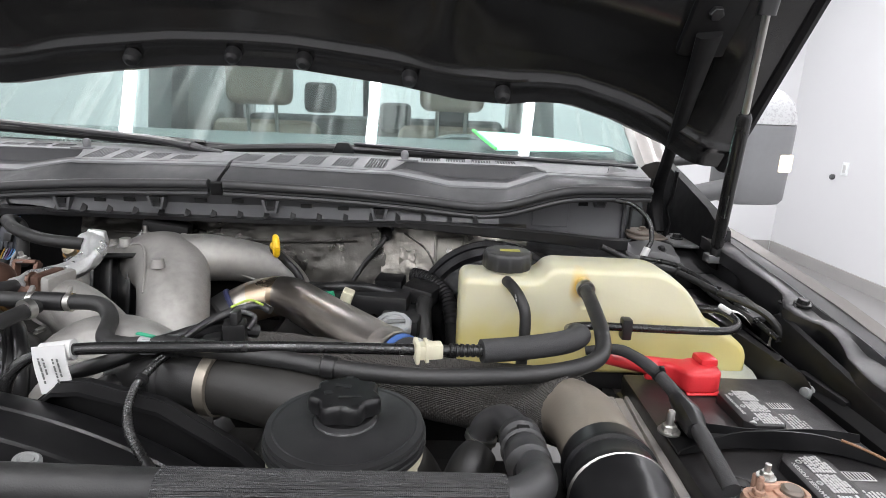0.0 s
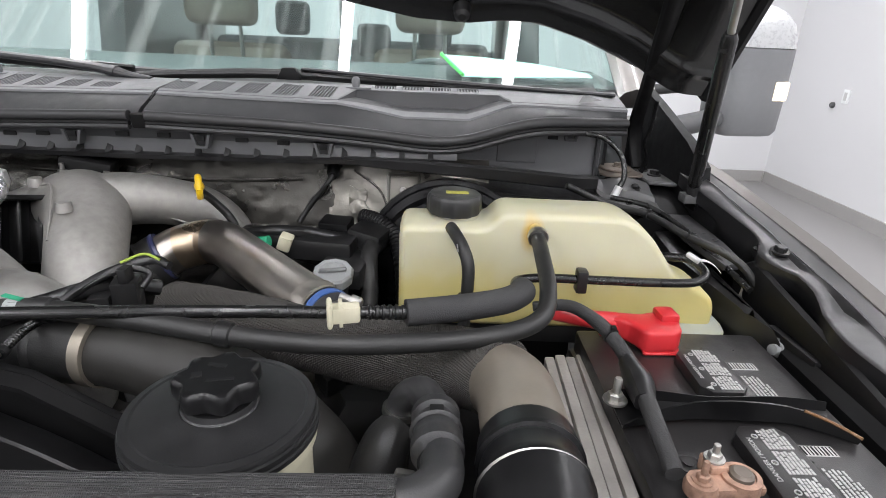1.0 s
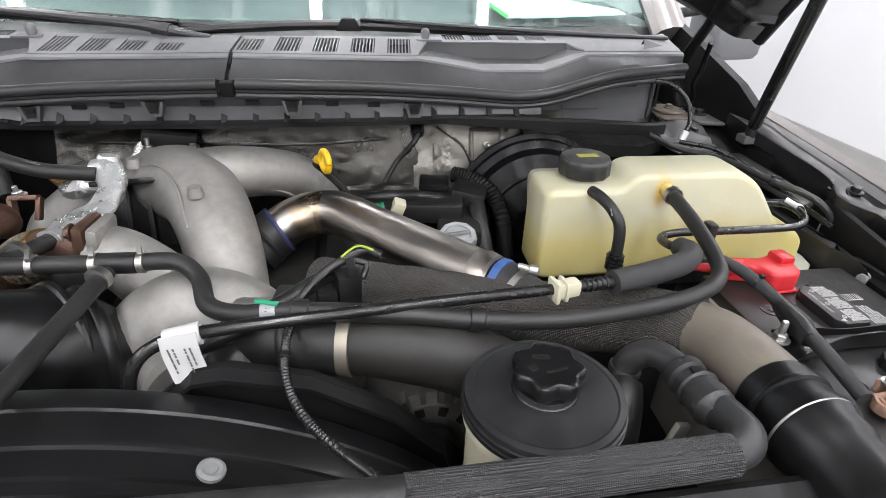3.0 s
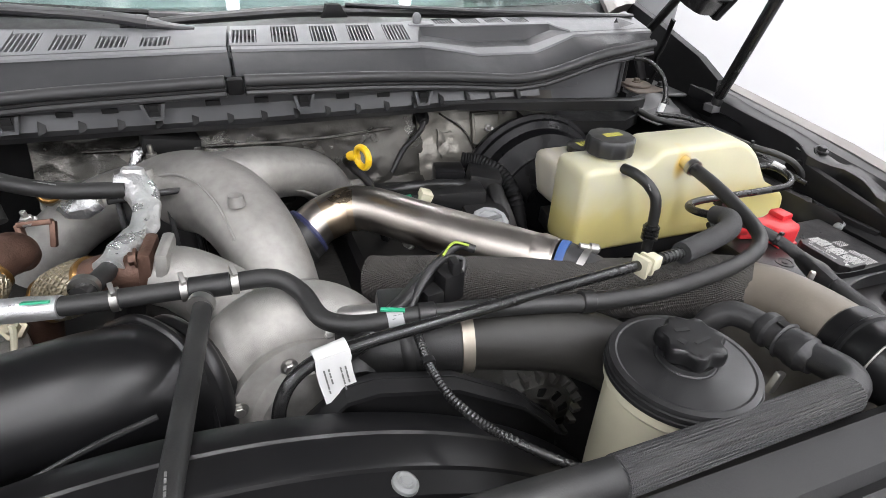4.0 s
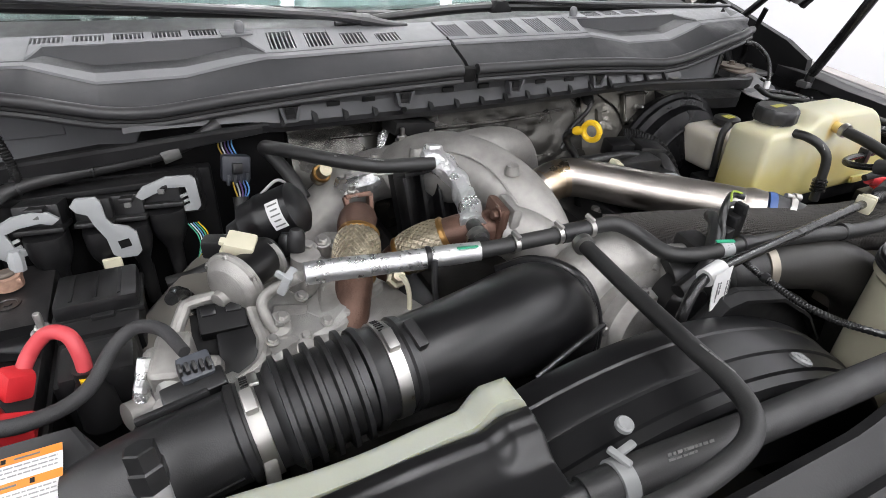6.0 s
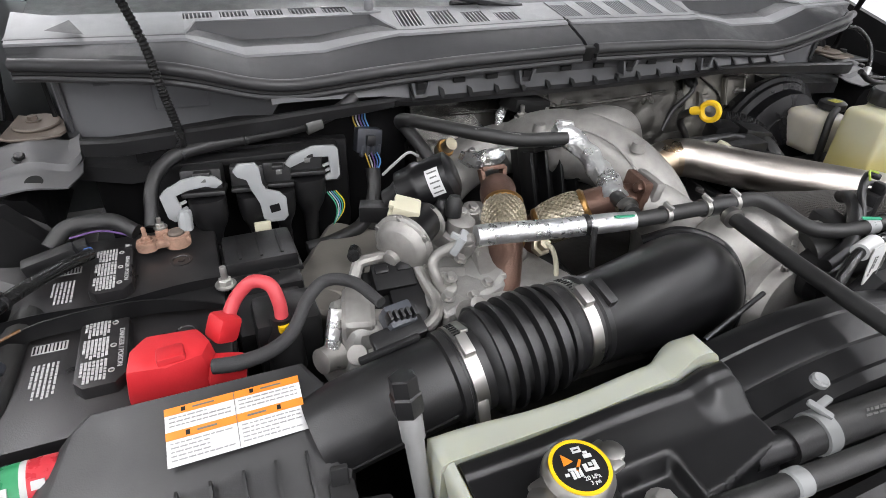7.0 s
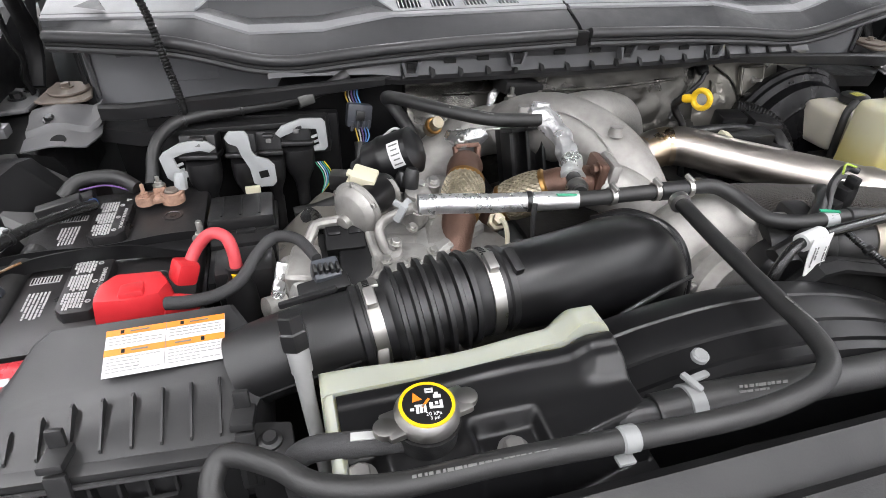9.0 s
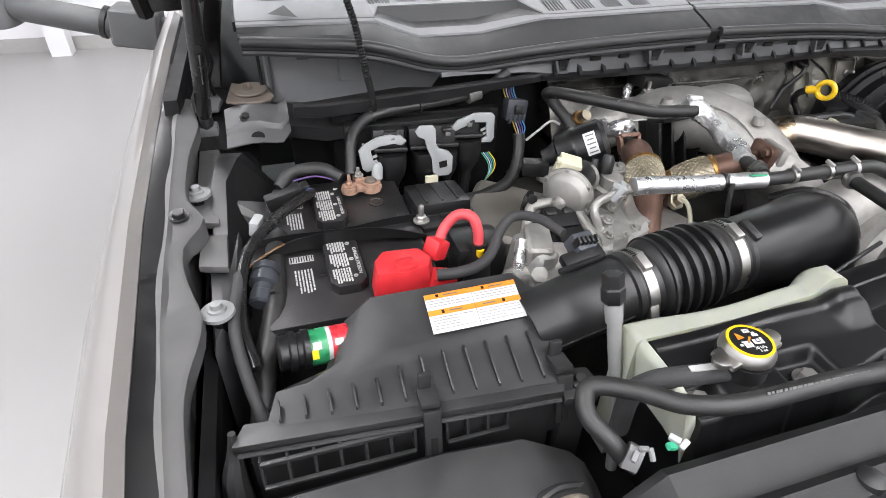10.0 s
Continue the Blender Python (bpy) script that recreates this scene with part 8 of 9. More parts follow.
for s in (-1, 1):
    ear = rc + Vector((s * 0.0345, s * 0.007, 0))
    prism([(ear.x + 0.0100 * math.cos(a), ear.y + 0.0095 * math.sin(a)) for a in np.linspace(0, 2 * math.pi, 15)[:-1]], 1.2235, 1.2300, 0.002, bm=bmc)
    box(rc + Vector((s * 0.022, s * 0.0045, 1.2265)), (0.028, 0.027, 0.0065), rot(0, 0, 12), 0.003, bmc)
part("cap", bmc, BRIGHT, rcap, "bright steel cap with two ears", 50)
part("ring", lathe(rc + Vector((0, 0, 1.2358)), rc + Vector((0, 0, 1.2370)), [(0.0222, 0), (0.0222, 1), (0.0195, 1), (0.0195, 0)], 44), YELLOW, rcap, "yellow ring")
part("disc", lathe(rc + Vector((0, 0, 1.2358)), rc + Vector((0, 0, 1.2367)), [(0.0197, 0), (0.0197, 1)], 40), INKSHADE, rcap, "black warning disc")
tri_ = prism([(rc.x - 0.011, rc.y + 0.004), (rc.x - 0.003, rc.y + 0.005), (rc.x - 0.0085, rc.y + 0.013)], 1.2366, 1.2373)
part("warning_triangle", tri_, ORANGE, rcap)
part("cross", box(rc + Vector((-0.001, 0.001, 1.237)), (0.010, 0.002, 0.0006), rot(0, 0, 45)), ORANGE, rcap)
lettering("rating", "20 kPa", 0.0046, tuple(rc + Vector((0.003, -0.0105, 1.2371))), (1, -0.1, 0), (-0.1, -1, 0), WHITE, rcap)
lettering("rating", "3 psi", 0.0040, tuple(rc + Vector((0.003, -0.0145, 1.2371))), (1, -0.1, 0), (-0.1, -1, 0), WHITE, rcap)
for dx, dy, w, h in ((-0.0055, -0.0045, 0.0022, 0.0060), (-0.0085, -0.0045, 0.0022, 0.0060), (-0.0025, -0.0045, 0.0022, 0.0060), (-0.0055, -0.0005, 0.0090, 0.0016), (0.0065, -0.0048, 0.0105, 0.0020), (0.0030, -0.0015, 0.0030, 0.0040), (0.0075, -0.0010, 0.0026, 0.0026), (0.0110, -0.0015, 0.0024, 0.0050), (0.0045, 0.0110, 0.0065, 0.0014), (0.0045, 0.0140, 0.0065, 0.0014), (0.0018, 0.0125, 0.0014, 0.0040), (0.0072, 0.0125, 0.0014, 0.0040), (0.0095, 0.0055, 0.0060, 0.0030), (0.0095, 0.0085, 0.0030, 0.0018), (-0.0125, -0.0030, 0.0030, 0.0022)):
    part("pictogram", box(rc + Vector((dx, dy, 1.237)), (w, h, 0.0006), rot(0, 0, -8), 0.0), WHITE, rcap)
for o in rcap.children:
    o.data.transform(Matrix.Diagonal((0.82, 0.82, 0.9, 1)))
ov = thing("overflow_hose", (-0.45, 0.42, 1.15), "short grey overflow hose from the bottle neck", "hose")
part("hose", tube([(-0.396, 0.416, 1.208), (-0.43, 0.421, 1.208), (-0.455, 0.428, 1.202), (-0.468, 0.432, 1.185), (-0.468, 0.434, 1.14)], 0.0086, 16), FOAM, ov)
part("label", box((-0.418, 0.4185, 1.2168), (0.024, 0.006, 0.001), rot(0, 0, -8)), PRINT, ov)
wf = thing("washer_filler", (-0.457, 0.495, 1.05), "grey filler tube with a black hex cap", "filler tube")
part("tube", tube([(-0.446, 0.450, 1.05), (-0.449, 0.462, 1.12), (-0.454, 0.480, 1.185), (-0.456, 0.490, 1.222)], [0.0055, 0.0055, 0.006, 0.0068], 18), mat("grey_filler_tube", (0.20, 0.20, 0.198), 0.4, var=0.12, dust=0.1), wf, "pale grey tube")
part("collar", lathe((-0.4555, 0.4885, 1.213), (-0.457, 0.495, 1.235), [(0.0078, 0), (0.0082, 0.9), (0.007, 1)], 20), MATS["grey_filler_tube"], wf)
part("cap", lathe((-0.457, 0.494, 1.232), (-0.459, 0.501, 1.258), [(0.0100, 0), (0.0106, 0.1), (0.0106, 0.5), (0.0094, 0.55), (0.0094, 0.97), (0.008, 1)], 6), BLACK, wf, "black hex cap", 20)

# ---- fan shroud ----
sh = thing("fan_shroud", (0.05, 0.45, 0.8), "black plastic fan shroud with moulded ribs", "fan shroud")
CX, CZ = -0.090, 0.754
SHROUD = ((0.405, 0.36), (0.411, 0.40), (0.413, 0.444), (0.417, 0.4495), (0.426, 0.4505), (0.4275, 0.4535), (0.447, 0.4545), (0.4485, 0.4570), (0.452, 0.4580), (0.476, 0.4590), (0.478, 0.4605), (0.482, 0.4605), (0.494, 0.4595), (0.500, 0.457), (0.504, 0.449), (0.504, 0.36))
part("drum", loft([[(CX + r * math.cos(a), y, CZ + r * math.sin(a)) for y, r in SHROUD] for a in np.linspace(0.22, 1.845, 72)]), GLOSSBLACK, sh, "", 24)
rv = math.atan2(1.183 - CZ, 0.060 - CX)
rn = Vector((math.cos(rv), 0, math.sin(rv)))
rc_ = Vector((CX, 0.4360, CZ)) + rn * 0.4540
part("rivet", lathe(rc_, rc_ + rn * 0.004, [(0.0098, 0), (0.0095, 0.6), (0.007, 1), (0.0045, 0.8), (0.004, 1)], 22), DUSTCLIP, sh, "round grey rivet")
part("stay", tube([(-0.175, 0.512, 1.186), (-0.13, 0.520, 1.199), (-0.092, 0.53, 1.202)], 0.0025, 8, 4), BLACK, sh)
pl = prism([(-0.004, 1.10), (-0.004, 1.172), (0.036, 1.207), (0.060, 1.209), (0.125, 1.192), (0.19, 1.150), (0.235, 1.10), (0.25, 1.0), (0.03, 1.0)], 0.512, 0.519, 0.001, "y")
part("guard", pl, INNERPAINT, sh)
part("guard_top", loft([[(x, 0.500, z - 0.004), (x, 0.517, z), (x, 0.517, z - 0.004), (x, 0.500, z - 0.008)] for x, z in ((-0.004, 1.172), (0.036, 1.207), (0.060, 1.209), (0.125, 1.192), (0.19, 1.150), (0.235, 1.10))]), INNERPAINT, sh, "", 20)

# ---- radiator support at the very front ----
fs = []
for x in np.linspace(-0.86, 0.86, 70):
    d = 0.004 * math.sin(x * 9)
    z = 1.180 - 0.05 * max(0, abs(x) - 0.5) ** 1.2
    low = 0.075 * min(1, max(0, (-0.505 - x) / 0.02))
    yb = 0.366 + 0.012 * min(1, max(0, (x - 0.02) / 0.12))
    w = 0.002 * noise.noise(Vector((x * 6, 2, 5)))
    fs.append([(x, -0.2, z - 0.05), (x, 0.16, z - 0.034 - low), (x, 0.205, z - 0.022 + d - low), (x, 0.222, z - 0.010 + d - low), (x, 0.232, z - 0.011 + d - low), (x, 0.238, z - 0.020 - low), (x, 0.250, z - 0.021 - low), (x, 0.258, z - 0.006 + w - low),
               (x, 0.268, z - 0.002 + w - low), (x, 0.282, z - 0.004 + w - low), (x, 0.291, z - 0.016 - low), (x, 0.301, z - 0.016 - low), (x, 0.309, z - 0.001 - w - low), (x, 0.325, z + 0.003 - w - low),
               (x, 0.333, z - 0.004 - low), (x, 0.340, z + 0.004 - low), (x, yb - 0.008, z + 0.011 - low), (x, yb, z + 0.006 - low), (x, yb + 0.003, z - 0.12), (x, -0.2, z - 0.14)])
fcp = thing("front_cover_panel", (0, 0.1, 1.05), "dusty black radiator support cover with long creases", "cover panel")
part("panel", loft(fs), mat("scuffed_black_panel", (0.0065, 0.0065, 0.007), 0.5, var=0.3, scale=18, bump=0.08, bscale=500, dust=0.02, dust_col=(0.22, 0.21, 0.19), spec=0.42), fcp, "", 30)
for x, y, z in ((-0.34, 0.318, 1.178), (0.10, 0.318, 1.178), (0.45, 0.318, 1.178)):
    part("push_pin", lathe((x, y, z), (x, y, z + 0.008), [(0.011, 0), (0.010, 0.7), (0.006, 1)], 18), BLACK, fcp)

# ---- passenger side: air filter box ----
ab = thing("air_filter_box", (-0.63, 0.50, 1.0), "black air filter box with fins and spring clips", "air filter box")
B0 = [(-0.760, 0.494), (-0.505, 0.474), (-0.488, 0.52), (-0.488, 0.575), (-0.508, 0.600), (-0.66, 0.612), (-0.678, 0.602), (-0.696, 0.546), (-0.748, 0.532)]
B1 = [(-0.684, 0.528), (-0.518, 0.526), (-0.502, 0.535), (-0.496, 0.565), (-0.508, 0.590), (-0.652, 0.600), (-0.664, 0.592), (-0.678, 0.548), (-0.683, 0.532)]
Z1 = [1.175, 1.184, 1.190, 1.200, 1.204, 1.196, 1.190, 1.179, 1.176]
Z0 = [1.165, 1.167, 1.168, 1.171, 1.172, 1.171, 1.169, 1.169, 1.167]
STEEP = [0, 0, 1, 1, 1, 1, 1, 0.8, 0]
cxm, cym = -0.605, 0.550
rings = [[(x, y, 1.10) for x, y in B0], [(x, y, z - 0.003) for (x, y), z in zip(B0, Z0)], [(x * 0.97 + u * 0.03, y * 0.97 + v * 0.03, z) for (x, y), (u, v), z in zip(B0, B1, Z0)]]
rings += [[(x + (u - x) * (0.45 + 0.35 * k), y + (v - y) * (0.45 + 0.35 * k), z0 + (z1 - z0) * (0.40 + 0.40 * k)) for (x, y), (u, v), z0, z1, k in zip(B0, B1, Z0, Z1, STEEP)]]
rings += [[(x * 0.08 + u * 0.92, y * 0.08 + v * 0.92, z1 - 0.002) for (x, y), (u, v), z1 in zip(B0, B1, Z1)]]
rings += [[(u * 0.97 + cxm * 0.03, v * 0.97 + cym * 0.03, z1) for (u, v), z1 in zip(B1, Z1)], [(u * 0.5 + cxm * 0.5, v * 0.5 + cym * 0.5, z1 * 0.5 + 1.187 * 0.5) for (u, v), z1 in zip(B1, Z1)]]
part("lid", loft(rings), DUSTYBLACK, ab, "dusty moulded lid", 32)
part("ledge", prism([(-0.784, 0.486), (-0.508, 0.465), (-0.496, 0.485), (-0.774, 0.507)], 1.157, 1.166, 0.002), DUSTYBLACK, ab)
for i in range(12):
    x = -0.745 + 0.0205 * i
    f = i / 11
    g = min(1, max(0, (i - 4) / 2))
    ya, yb_ = 0.497 - 0.018 * f, 0.517 + 0.008 * g
    za, zb_ = 1.1665 + 0.001 * f, 1.1715 + 0.002 * f + 0.0085 * g
    fin = prism([(ya, za - 0.006), (yb_, zb_ - 0.006), (yb_, zb_ + 0.0035), (yb_ - 0.005, zb_ + 0.0045), ((ya + yb_) / 2, (za + zb_) / 2 + 0.0045), (ya + 0.003, za + 0.0035)], x - 0.0009, x + 0.0009, axis="x")
    part("fin", fin, DUSTYBLACK, ab)
# open grid hanging below the ledge
for x0, x1 in ((-0.764, -0.640), (-0.612, -0.556)):
    for zz, hh in ((1.1535, 0.004), (1.131, 0.003)):
        part("grid_bar", box(((x0 + x1) / 2, 0.4735 - (1.1535 - zz) * 0.25, zz), (x1 - x0, 0.004, hh), None, 0.0008), DUSTYBLACK, ab)
    n = round((x1 - x0) / 0.0205)
    for i in range(n + 1):
        part("grid_rib", box((x0 + (x1 - x0) * i / n, 0.4765, 1.1425), (0.0026, 0.010, 0.026), rot(-12, 0, 0), 0.0006), DUSTYBLACK, ab)
part("rim_lip", tube([(-0.780, 0.484, 1.1565), (-0.64, 0.4735, 1.1565), (-0.51, 0.4640, 1.1565)], 0.0022, 6, 3), DUSTYBLACK, ab)
part("corner_post", tube([(-0.782, 0.495, 1.172), (-0.784, 0.493, 1.15), (-0.788, 0.485, 1.12), (-0.786, 0.478, 1.07)], [0.003, 0.006, 0.011, 0.012], 10), DUSTYBLACK, ab)
part("base", prism([(-0.775, 0.493), (-0.51, 0.472), (-0.50, 0.59), (-0.69, 0.59), (-0.715, 0.53), (-0.765, 0.51)], 0.98, 1.157, 0.006), DUSTYBLACK, ab)
for lx, ly in ((-0.626, 0.480), (-0.503, 0.484)):
    lt = part("latch", box((lx, ly + 0.004, 1.176), (0.017, 0.024, 0.007), rot(-12, 0, -4), 0.002), DUSTYBLACK, ab, "black spring clip")
    part("latch_tongue", box((lx, ly - 0.013, 1.148), (0.015, 0.005, 0.050), rot(-14, 0, -4), 0.002), DUSTYBLACK, lt)
    part("latch_post", box((lx, ly + 0.015, 1.184), (0.012, 0.005, 0.016), rot(-10, 0, -4), 0.002), DUSTYBLACK, lt)
    part("latch_slot", box((lx, ly - 0.0185, 1.138), (0.006, 0.002, 0.018), rot(-14, 0, -4)), INKSHADE, lt)
part("bracket", prism([(-0.508, 0.462), (-0.478, 0.458), (-0.468, 0.468), (-0.470, 0.492), (-0.500, 0.498)], 1.148, 1.158, 0.003), DUSTYBLACK, ab)
part("bracket_web", prism([(-0.505, 0.466), (-0.480, 0.463), (-0.478, 0.488), (-0.503, 0.492)], 1.06, 1.149, 0.003), DUSTYBLACK, ab)
part("bracket_lug", lathe((-0.486, 0.476, 1.150), (-0.486, 0.475, 1.166), [(0.009, 0), (0.009, 0.7), (0.006, 0.8), (0.005, 1)], 18), DUSTYBLACK, ab)
inl = thing("air_inlet_duct", (-0.64, 0.33, 1.0), "smooth black air inlet duct in front of the filter box", "duct")
dk = []
for x, e in ((-0.80, 0.02), (-0.79, 0.006), (-0.74, 0.0), (-0.62, -0.004), (-0.55, -0.003), (-0.515, 0.004), (-0.502, 0.016), (-0.498, 0.035)):
    yb_ = 0.462 - 0.03 * max(0, (x + 0.56) / 0.06)
    dk.append([(x, 0.20, 1.00), (x, 0.20, 1.062 - e), (x, 0.34, 1.108 - e), (x, yb_ - 0.03, 1.132 - e), (x, yb_ - 0.008, 1.133 - e), (x, yb_, 1.124 - e), (x, yb_, 1.00)])
part("duct", loft(dk), DUSTYBLACK, inl, "", 50)
part("rim", tube([(-0.588, 0.345, 1.1135), (-0.570, 0.377, 1.1235), (-0.545, 0.392, 1.1270), (-0.520, 0.394, 1.1215), (-0.506, 0.388, 1.108)], 0.0030, 8, 6), TAN, inl, "dusty curved rim")
part("rim_lip", tube([(-0.596, 0.350, 1.1140), (-0.576, 0.386, 1.1255), (-0.546, 0.402, 1.1295), (-0.517, 0.404, 1.1225)], 0.0040, 8, 6), DUSTYBLACK, inl)
# warning label on the lid, with a white ground, orange bands and bars of print
lbl = thing("warning_label", (-0.56, 0.56, 1.19), "white warning label with orange bands on the filter box", "label")
LA, LB, LC = Vector((-0.6035, 0.5785, 1.2020)), Vector((-0.5135, 0.5755, 1.2050)), Vector((-0.6045, 0.5400, 1.1885))
U, Vv = (LB - LA), (LC - LA)
N = U.cross(Vv).normalized()
N = N if N.z > 0 else -N


def on_label(u0, u1, v0, v1, lift, name, material):
    q = [LA + U * u + Vv * v + N * lift for u, v in ((u0, v0), (u1, v0), (u1, v1), (u0, v1))]
    return part(name, loft([[tuple(p) for p in q], [tuple(p + N * 0.0004) for p in q]]), material, lbl)


on_label(0, 1, 0, 1, 0.0012, "ground", WHITE)
on_label(0, 1, 0.0, 0.13, 0.0017, "band", ORANGE)
on_label(0, 1, 0.42, 0.56, 0.0017, "band", ORANGE)
on_label(0.5, 0.504, 0.0, 1, 0.0022, "rule", GREYINK)
rnd = random.Random(2)
for half in (0, 1):
    on_label(0.12 + half * 0.5, 0.15 + half * 0.5, 0.03, 0.10, 0.0022, "mark", INKSHADE)
    on_label(0.2 + half * 0.5, 0.36 + half * 0.5, 0.055, 0.08, 0.0022, "print", GREYINK)
    on_label(0.14 + half * 0.66, 0.17 + half * 0.66, 0.45, 0.53, 0.0022, "mark", INKSHADE)
    on_label(0.22 + half * 0.36, 0.36 + half * 0.36, 0.475, 0.505, 0.0022, "print", GREYINK)
    for v0 in (0.18, 0.25, 0.32, 0.62, 0.69, 0.76, 0.83, 0.90):
        u = 0.03 + half * 0.5
        end = (0.47 if rnd.random() < 0.7 else 0.3) + half * 0.5
        while u < end:
            w = rnd.uniform(0.02, 0.06)
            on_label(u, min(u + w, end), v0, v0 + 0.018, 0.0022, "print", SOFTINK)
            u += w + 0.009

# ---- passenger battery and what hangs on it ----
battery(-0.748, -0.558, 0.632, 0.925, 1.148, (-0.681, -0.640), ((0.666, 0.763), (0.798, 0.885)), -1, "black battery with pale printed panels beside the inner wing")
hold_down(-0.765, -0.556, 0.762, 1.150, -0.553, "black steel battery hold-down strap")
lt_ = thing("battery_terminal", (-0.605, 0.885, 1.148), "corroded coppery battery terminal clamp", "terminal", "battery terminals")
terminal((-0.606, 0.882, 1.160), 5, lt_)
part("post_nut", lathe((-0.585, 0.89, 1.165), (-0.583, 0.893, 1.187), [(0.008, 0), (0.008, 0.7), (0.005, 1)], 8), GREYCLIP, lt_)
rbt = thing("terminal_boot", (-0.60, 0.66, 1.148), "red rubber battery terminal cover with a side spout", "terminal cover", "terminal covers")
part("cover", prism([(-0.640, 0.642), (-0.606, 0.637), (-0.574, 0.643), (-0.566, 0.662), (-0.576, 0.686), (-0.624, 0.690), (-0.638, 0.672)], 1.150, 1.186, 0.006, top=0.86), RED, rbt)
part("step", box((-0.602, 0.655, 1.184), (0.022, 0.022, 0.010), rot(-10, 0, 5), 0.004), RED, rbt)
part("spout", box((-0.560, 0.682, 1.180), (0.022, 0.022, 0.024), rot(0, 25, 30), 0.005), RED, rbt)
part("skirt", box((-0.563, 0.650, 1.160), (0.030, 0.026, 0.018), rot(0, 15, 0), 0.005), RED, rbt)
solo("red_cable", tube([(-0.555, 0.689, 1.184), (-0.545, 0.696, 1.198), (-0.530, 0.696, 1.211), (-0.516, 0.688, 1.210), (-0.511, 0.680, 1.195), (-0.511, 0.676, 1.176)], 0.0062, 16), REDCABLE, "thick red battery cable", "cable")
solo("positive_cable", tube([(-0.572, 0.637, 1.178), (-0.55, 0.632, 1.180), (-0.525, 0.640, 1.178), (-0.505, 0.652, 1.183), (-0.487, 0.672, 1.198), (-0.468, 0.680, 1.208), (-0.447, 0.662, 1.213), (-0.433, 0.628, 1.212)], [0.0064, 0.0064, 0.0062, 0.006, 0.0058, 0.0058, 0.0055, 0.005], 16), FOAM, "black battery cable to the engine", "cable")
# fuse link box
fb = thing("fuse_box", (-0.51, 0.80, 1.0), "black fuse box with a hinged lid", "fuse box")
part("body", box((-0.512, 0.825, 1.10), (0.075, 0.10, 0.09), bevel=0.006), BLACK, fb)
part("lid", box((-0.512, 0.84, 1.148), (0.078, 0.075, 0.022), rot(-6, 0, 0), 0.006), BLACK, fb)
part("lid_rim", box((-0.512, 0.84, 1.140), (0.084, 0.081, 0.006), rot(-6, 0, 0), 0.002), BLACK, fb)
for q in (-0.022, 0.0, 0.022):
    part("lid_rib", box((-0.512 + q, 0.84, 1.1595), (0.003, 0.06, 0.002), rot(-6, 0, 0)), BLACK, fb)
part("catch", box((-0.508, 0.798, 1.142), (0.022, 0.008, 0.014), bevel=0.002), BLACK, fb)
part("lower", box((-0.515, 0.745, 1.09), (0.07, 0.07, 0.10), bevel=0.008), BLACK, fb)
part("boot", lathe((-0.511, 0.678, 1.12), (-0.511, 0.678, 1.182), [(0.018, 0), (0.016, 0.6), (0.010, 0.8), (0.010, 1)], 16), BLACK, fb)
part("pin", lathe((-0.511, 0.672, 1.165), (-0.511, 0.670, 1.178), [(0.005, 0), (0.005, 1)], 10), YELLOW, fb)
part("block", box((-0.505, 0.70, 1.13), (0.06, 0.05, 0.09), bevel=0.008), BLACK, fb)
# glow plug modules and their pale locking levers
carrier = thing("relay_carrier", (-0.50, 0.97, 1.1), "long black carrier behind the relay modules", "carrier")
part("beam", box((-0.50, 0.975, 1.19), (0.23, 0.03, 0.05), rot(0, -3, -8), 0.005), BLACK, carrier)
part("beam_top", box((-0.50, 0.962, 1.214), (0.22, 0.02, 0.008), rot(0, -3, -8), 0.002), BLACK, carrier)
part("back", box((-0.50, 0.995, 1.13), (0.26, 0.02, 0.18), rot(0, 0, -8), 0.005), INNERPAINT, carrier)
for mx, my, mz, w in ((-0.557, 0.930, 1.188, 0.046), (-0.505, 0.938, 1.182, 0.040), (-0.470, 0.942, 1.180, 0.036), (-0.433, 0.952, 1.186, 0.046)):
    g = thing("relay_module", (mx, my, mz - 0.07), "black relay module with a tapered connector boot", "relay", "relay modules")
    part("body", box((mx, my + 0.010, mz + 0.012), (w, 0.036, 0.034), rot(-12, 0, -8), 0.004), BLACK, g)
    part("lip", box((mx, my - 0.002, mz + 0.004), (w * 1.05, 0.040, 0.006), rot(-12, 0, -8), 0.002), BLACK, g)
    rings = []
    for dz, k in ((0.0, 0.96), (0.006, 1.0), (0.024, 0.97), (0.034, 0.86), (0.046, 0.60), (0.056, 0.45), (0.070, 0.42)):
        rings.append([(mx + w * 0.47 * k * math.copysign(abs(math.cos(a)) ** 0.6, math.cos(a)), my - 0.006 + 0.024 * k * math.copysign(abs(math.sin(a)) ** 0.6, math.sin(a)), mz - dz) for a in np.linspace(0, 2 * math.pi, 21)[:-1]])
    part("boot", loft(rings), BLACK, g)
    part("clip", box((mx, my - 0.012, mz + 0.030), (w * 0.4, 0.016, 0.006), rot(-12, 0, -8), 0.002), BLACK, g)
    part("pin", box((mx, my - 0.019, mz + 0.026), (0.007, 0.006, 0.006), rot(-12, 0, -8), 0.001), GREYINK, g)
    if w > 0.045 and mx < -0.5:
        part("collar", lathe((mx, my - 0.006, mz - 0.082), (mx, my - 0.006, mz - 0.072), [(0.011, 0), (0.011, 1)], 16), YELLOW, g, "yellow collar")
    part("stem", lathe((mx, my - 0.006, mz - 0.12), (mx, my - 0.006, mz - 0.066), [(0.008, 0), (0.009, 1)], 12), RUBBER, g)
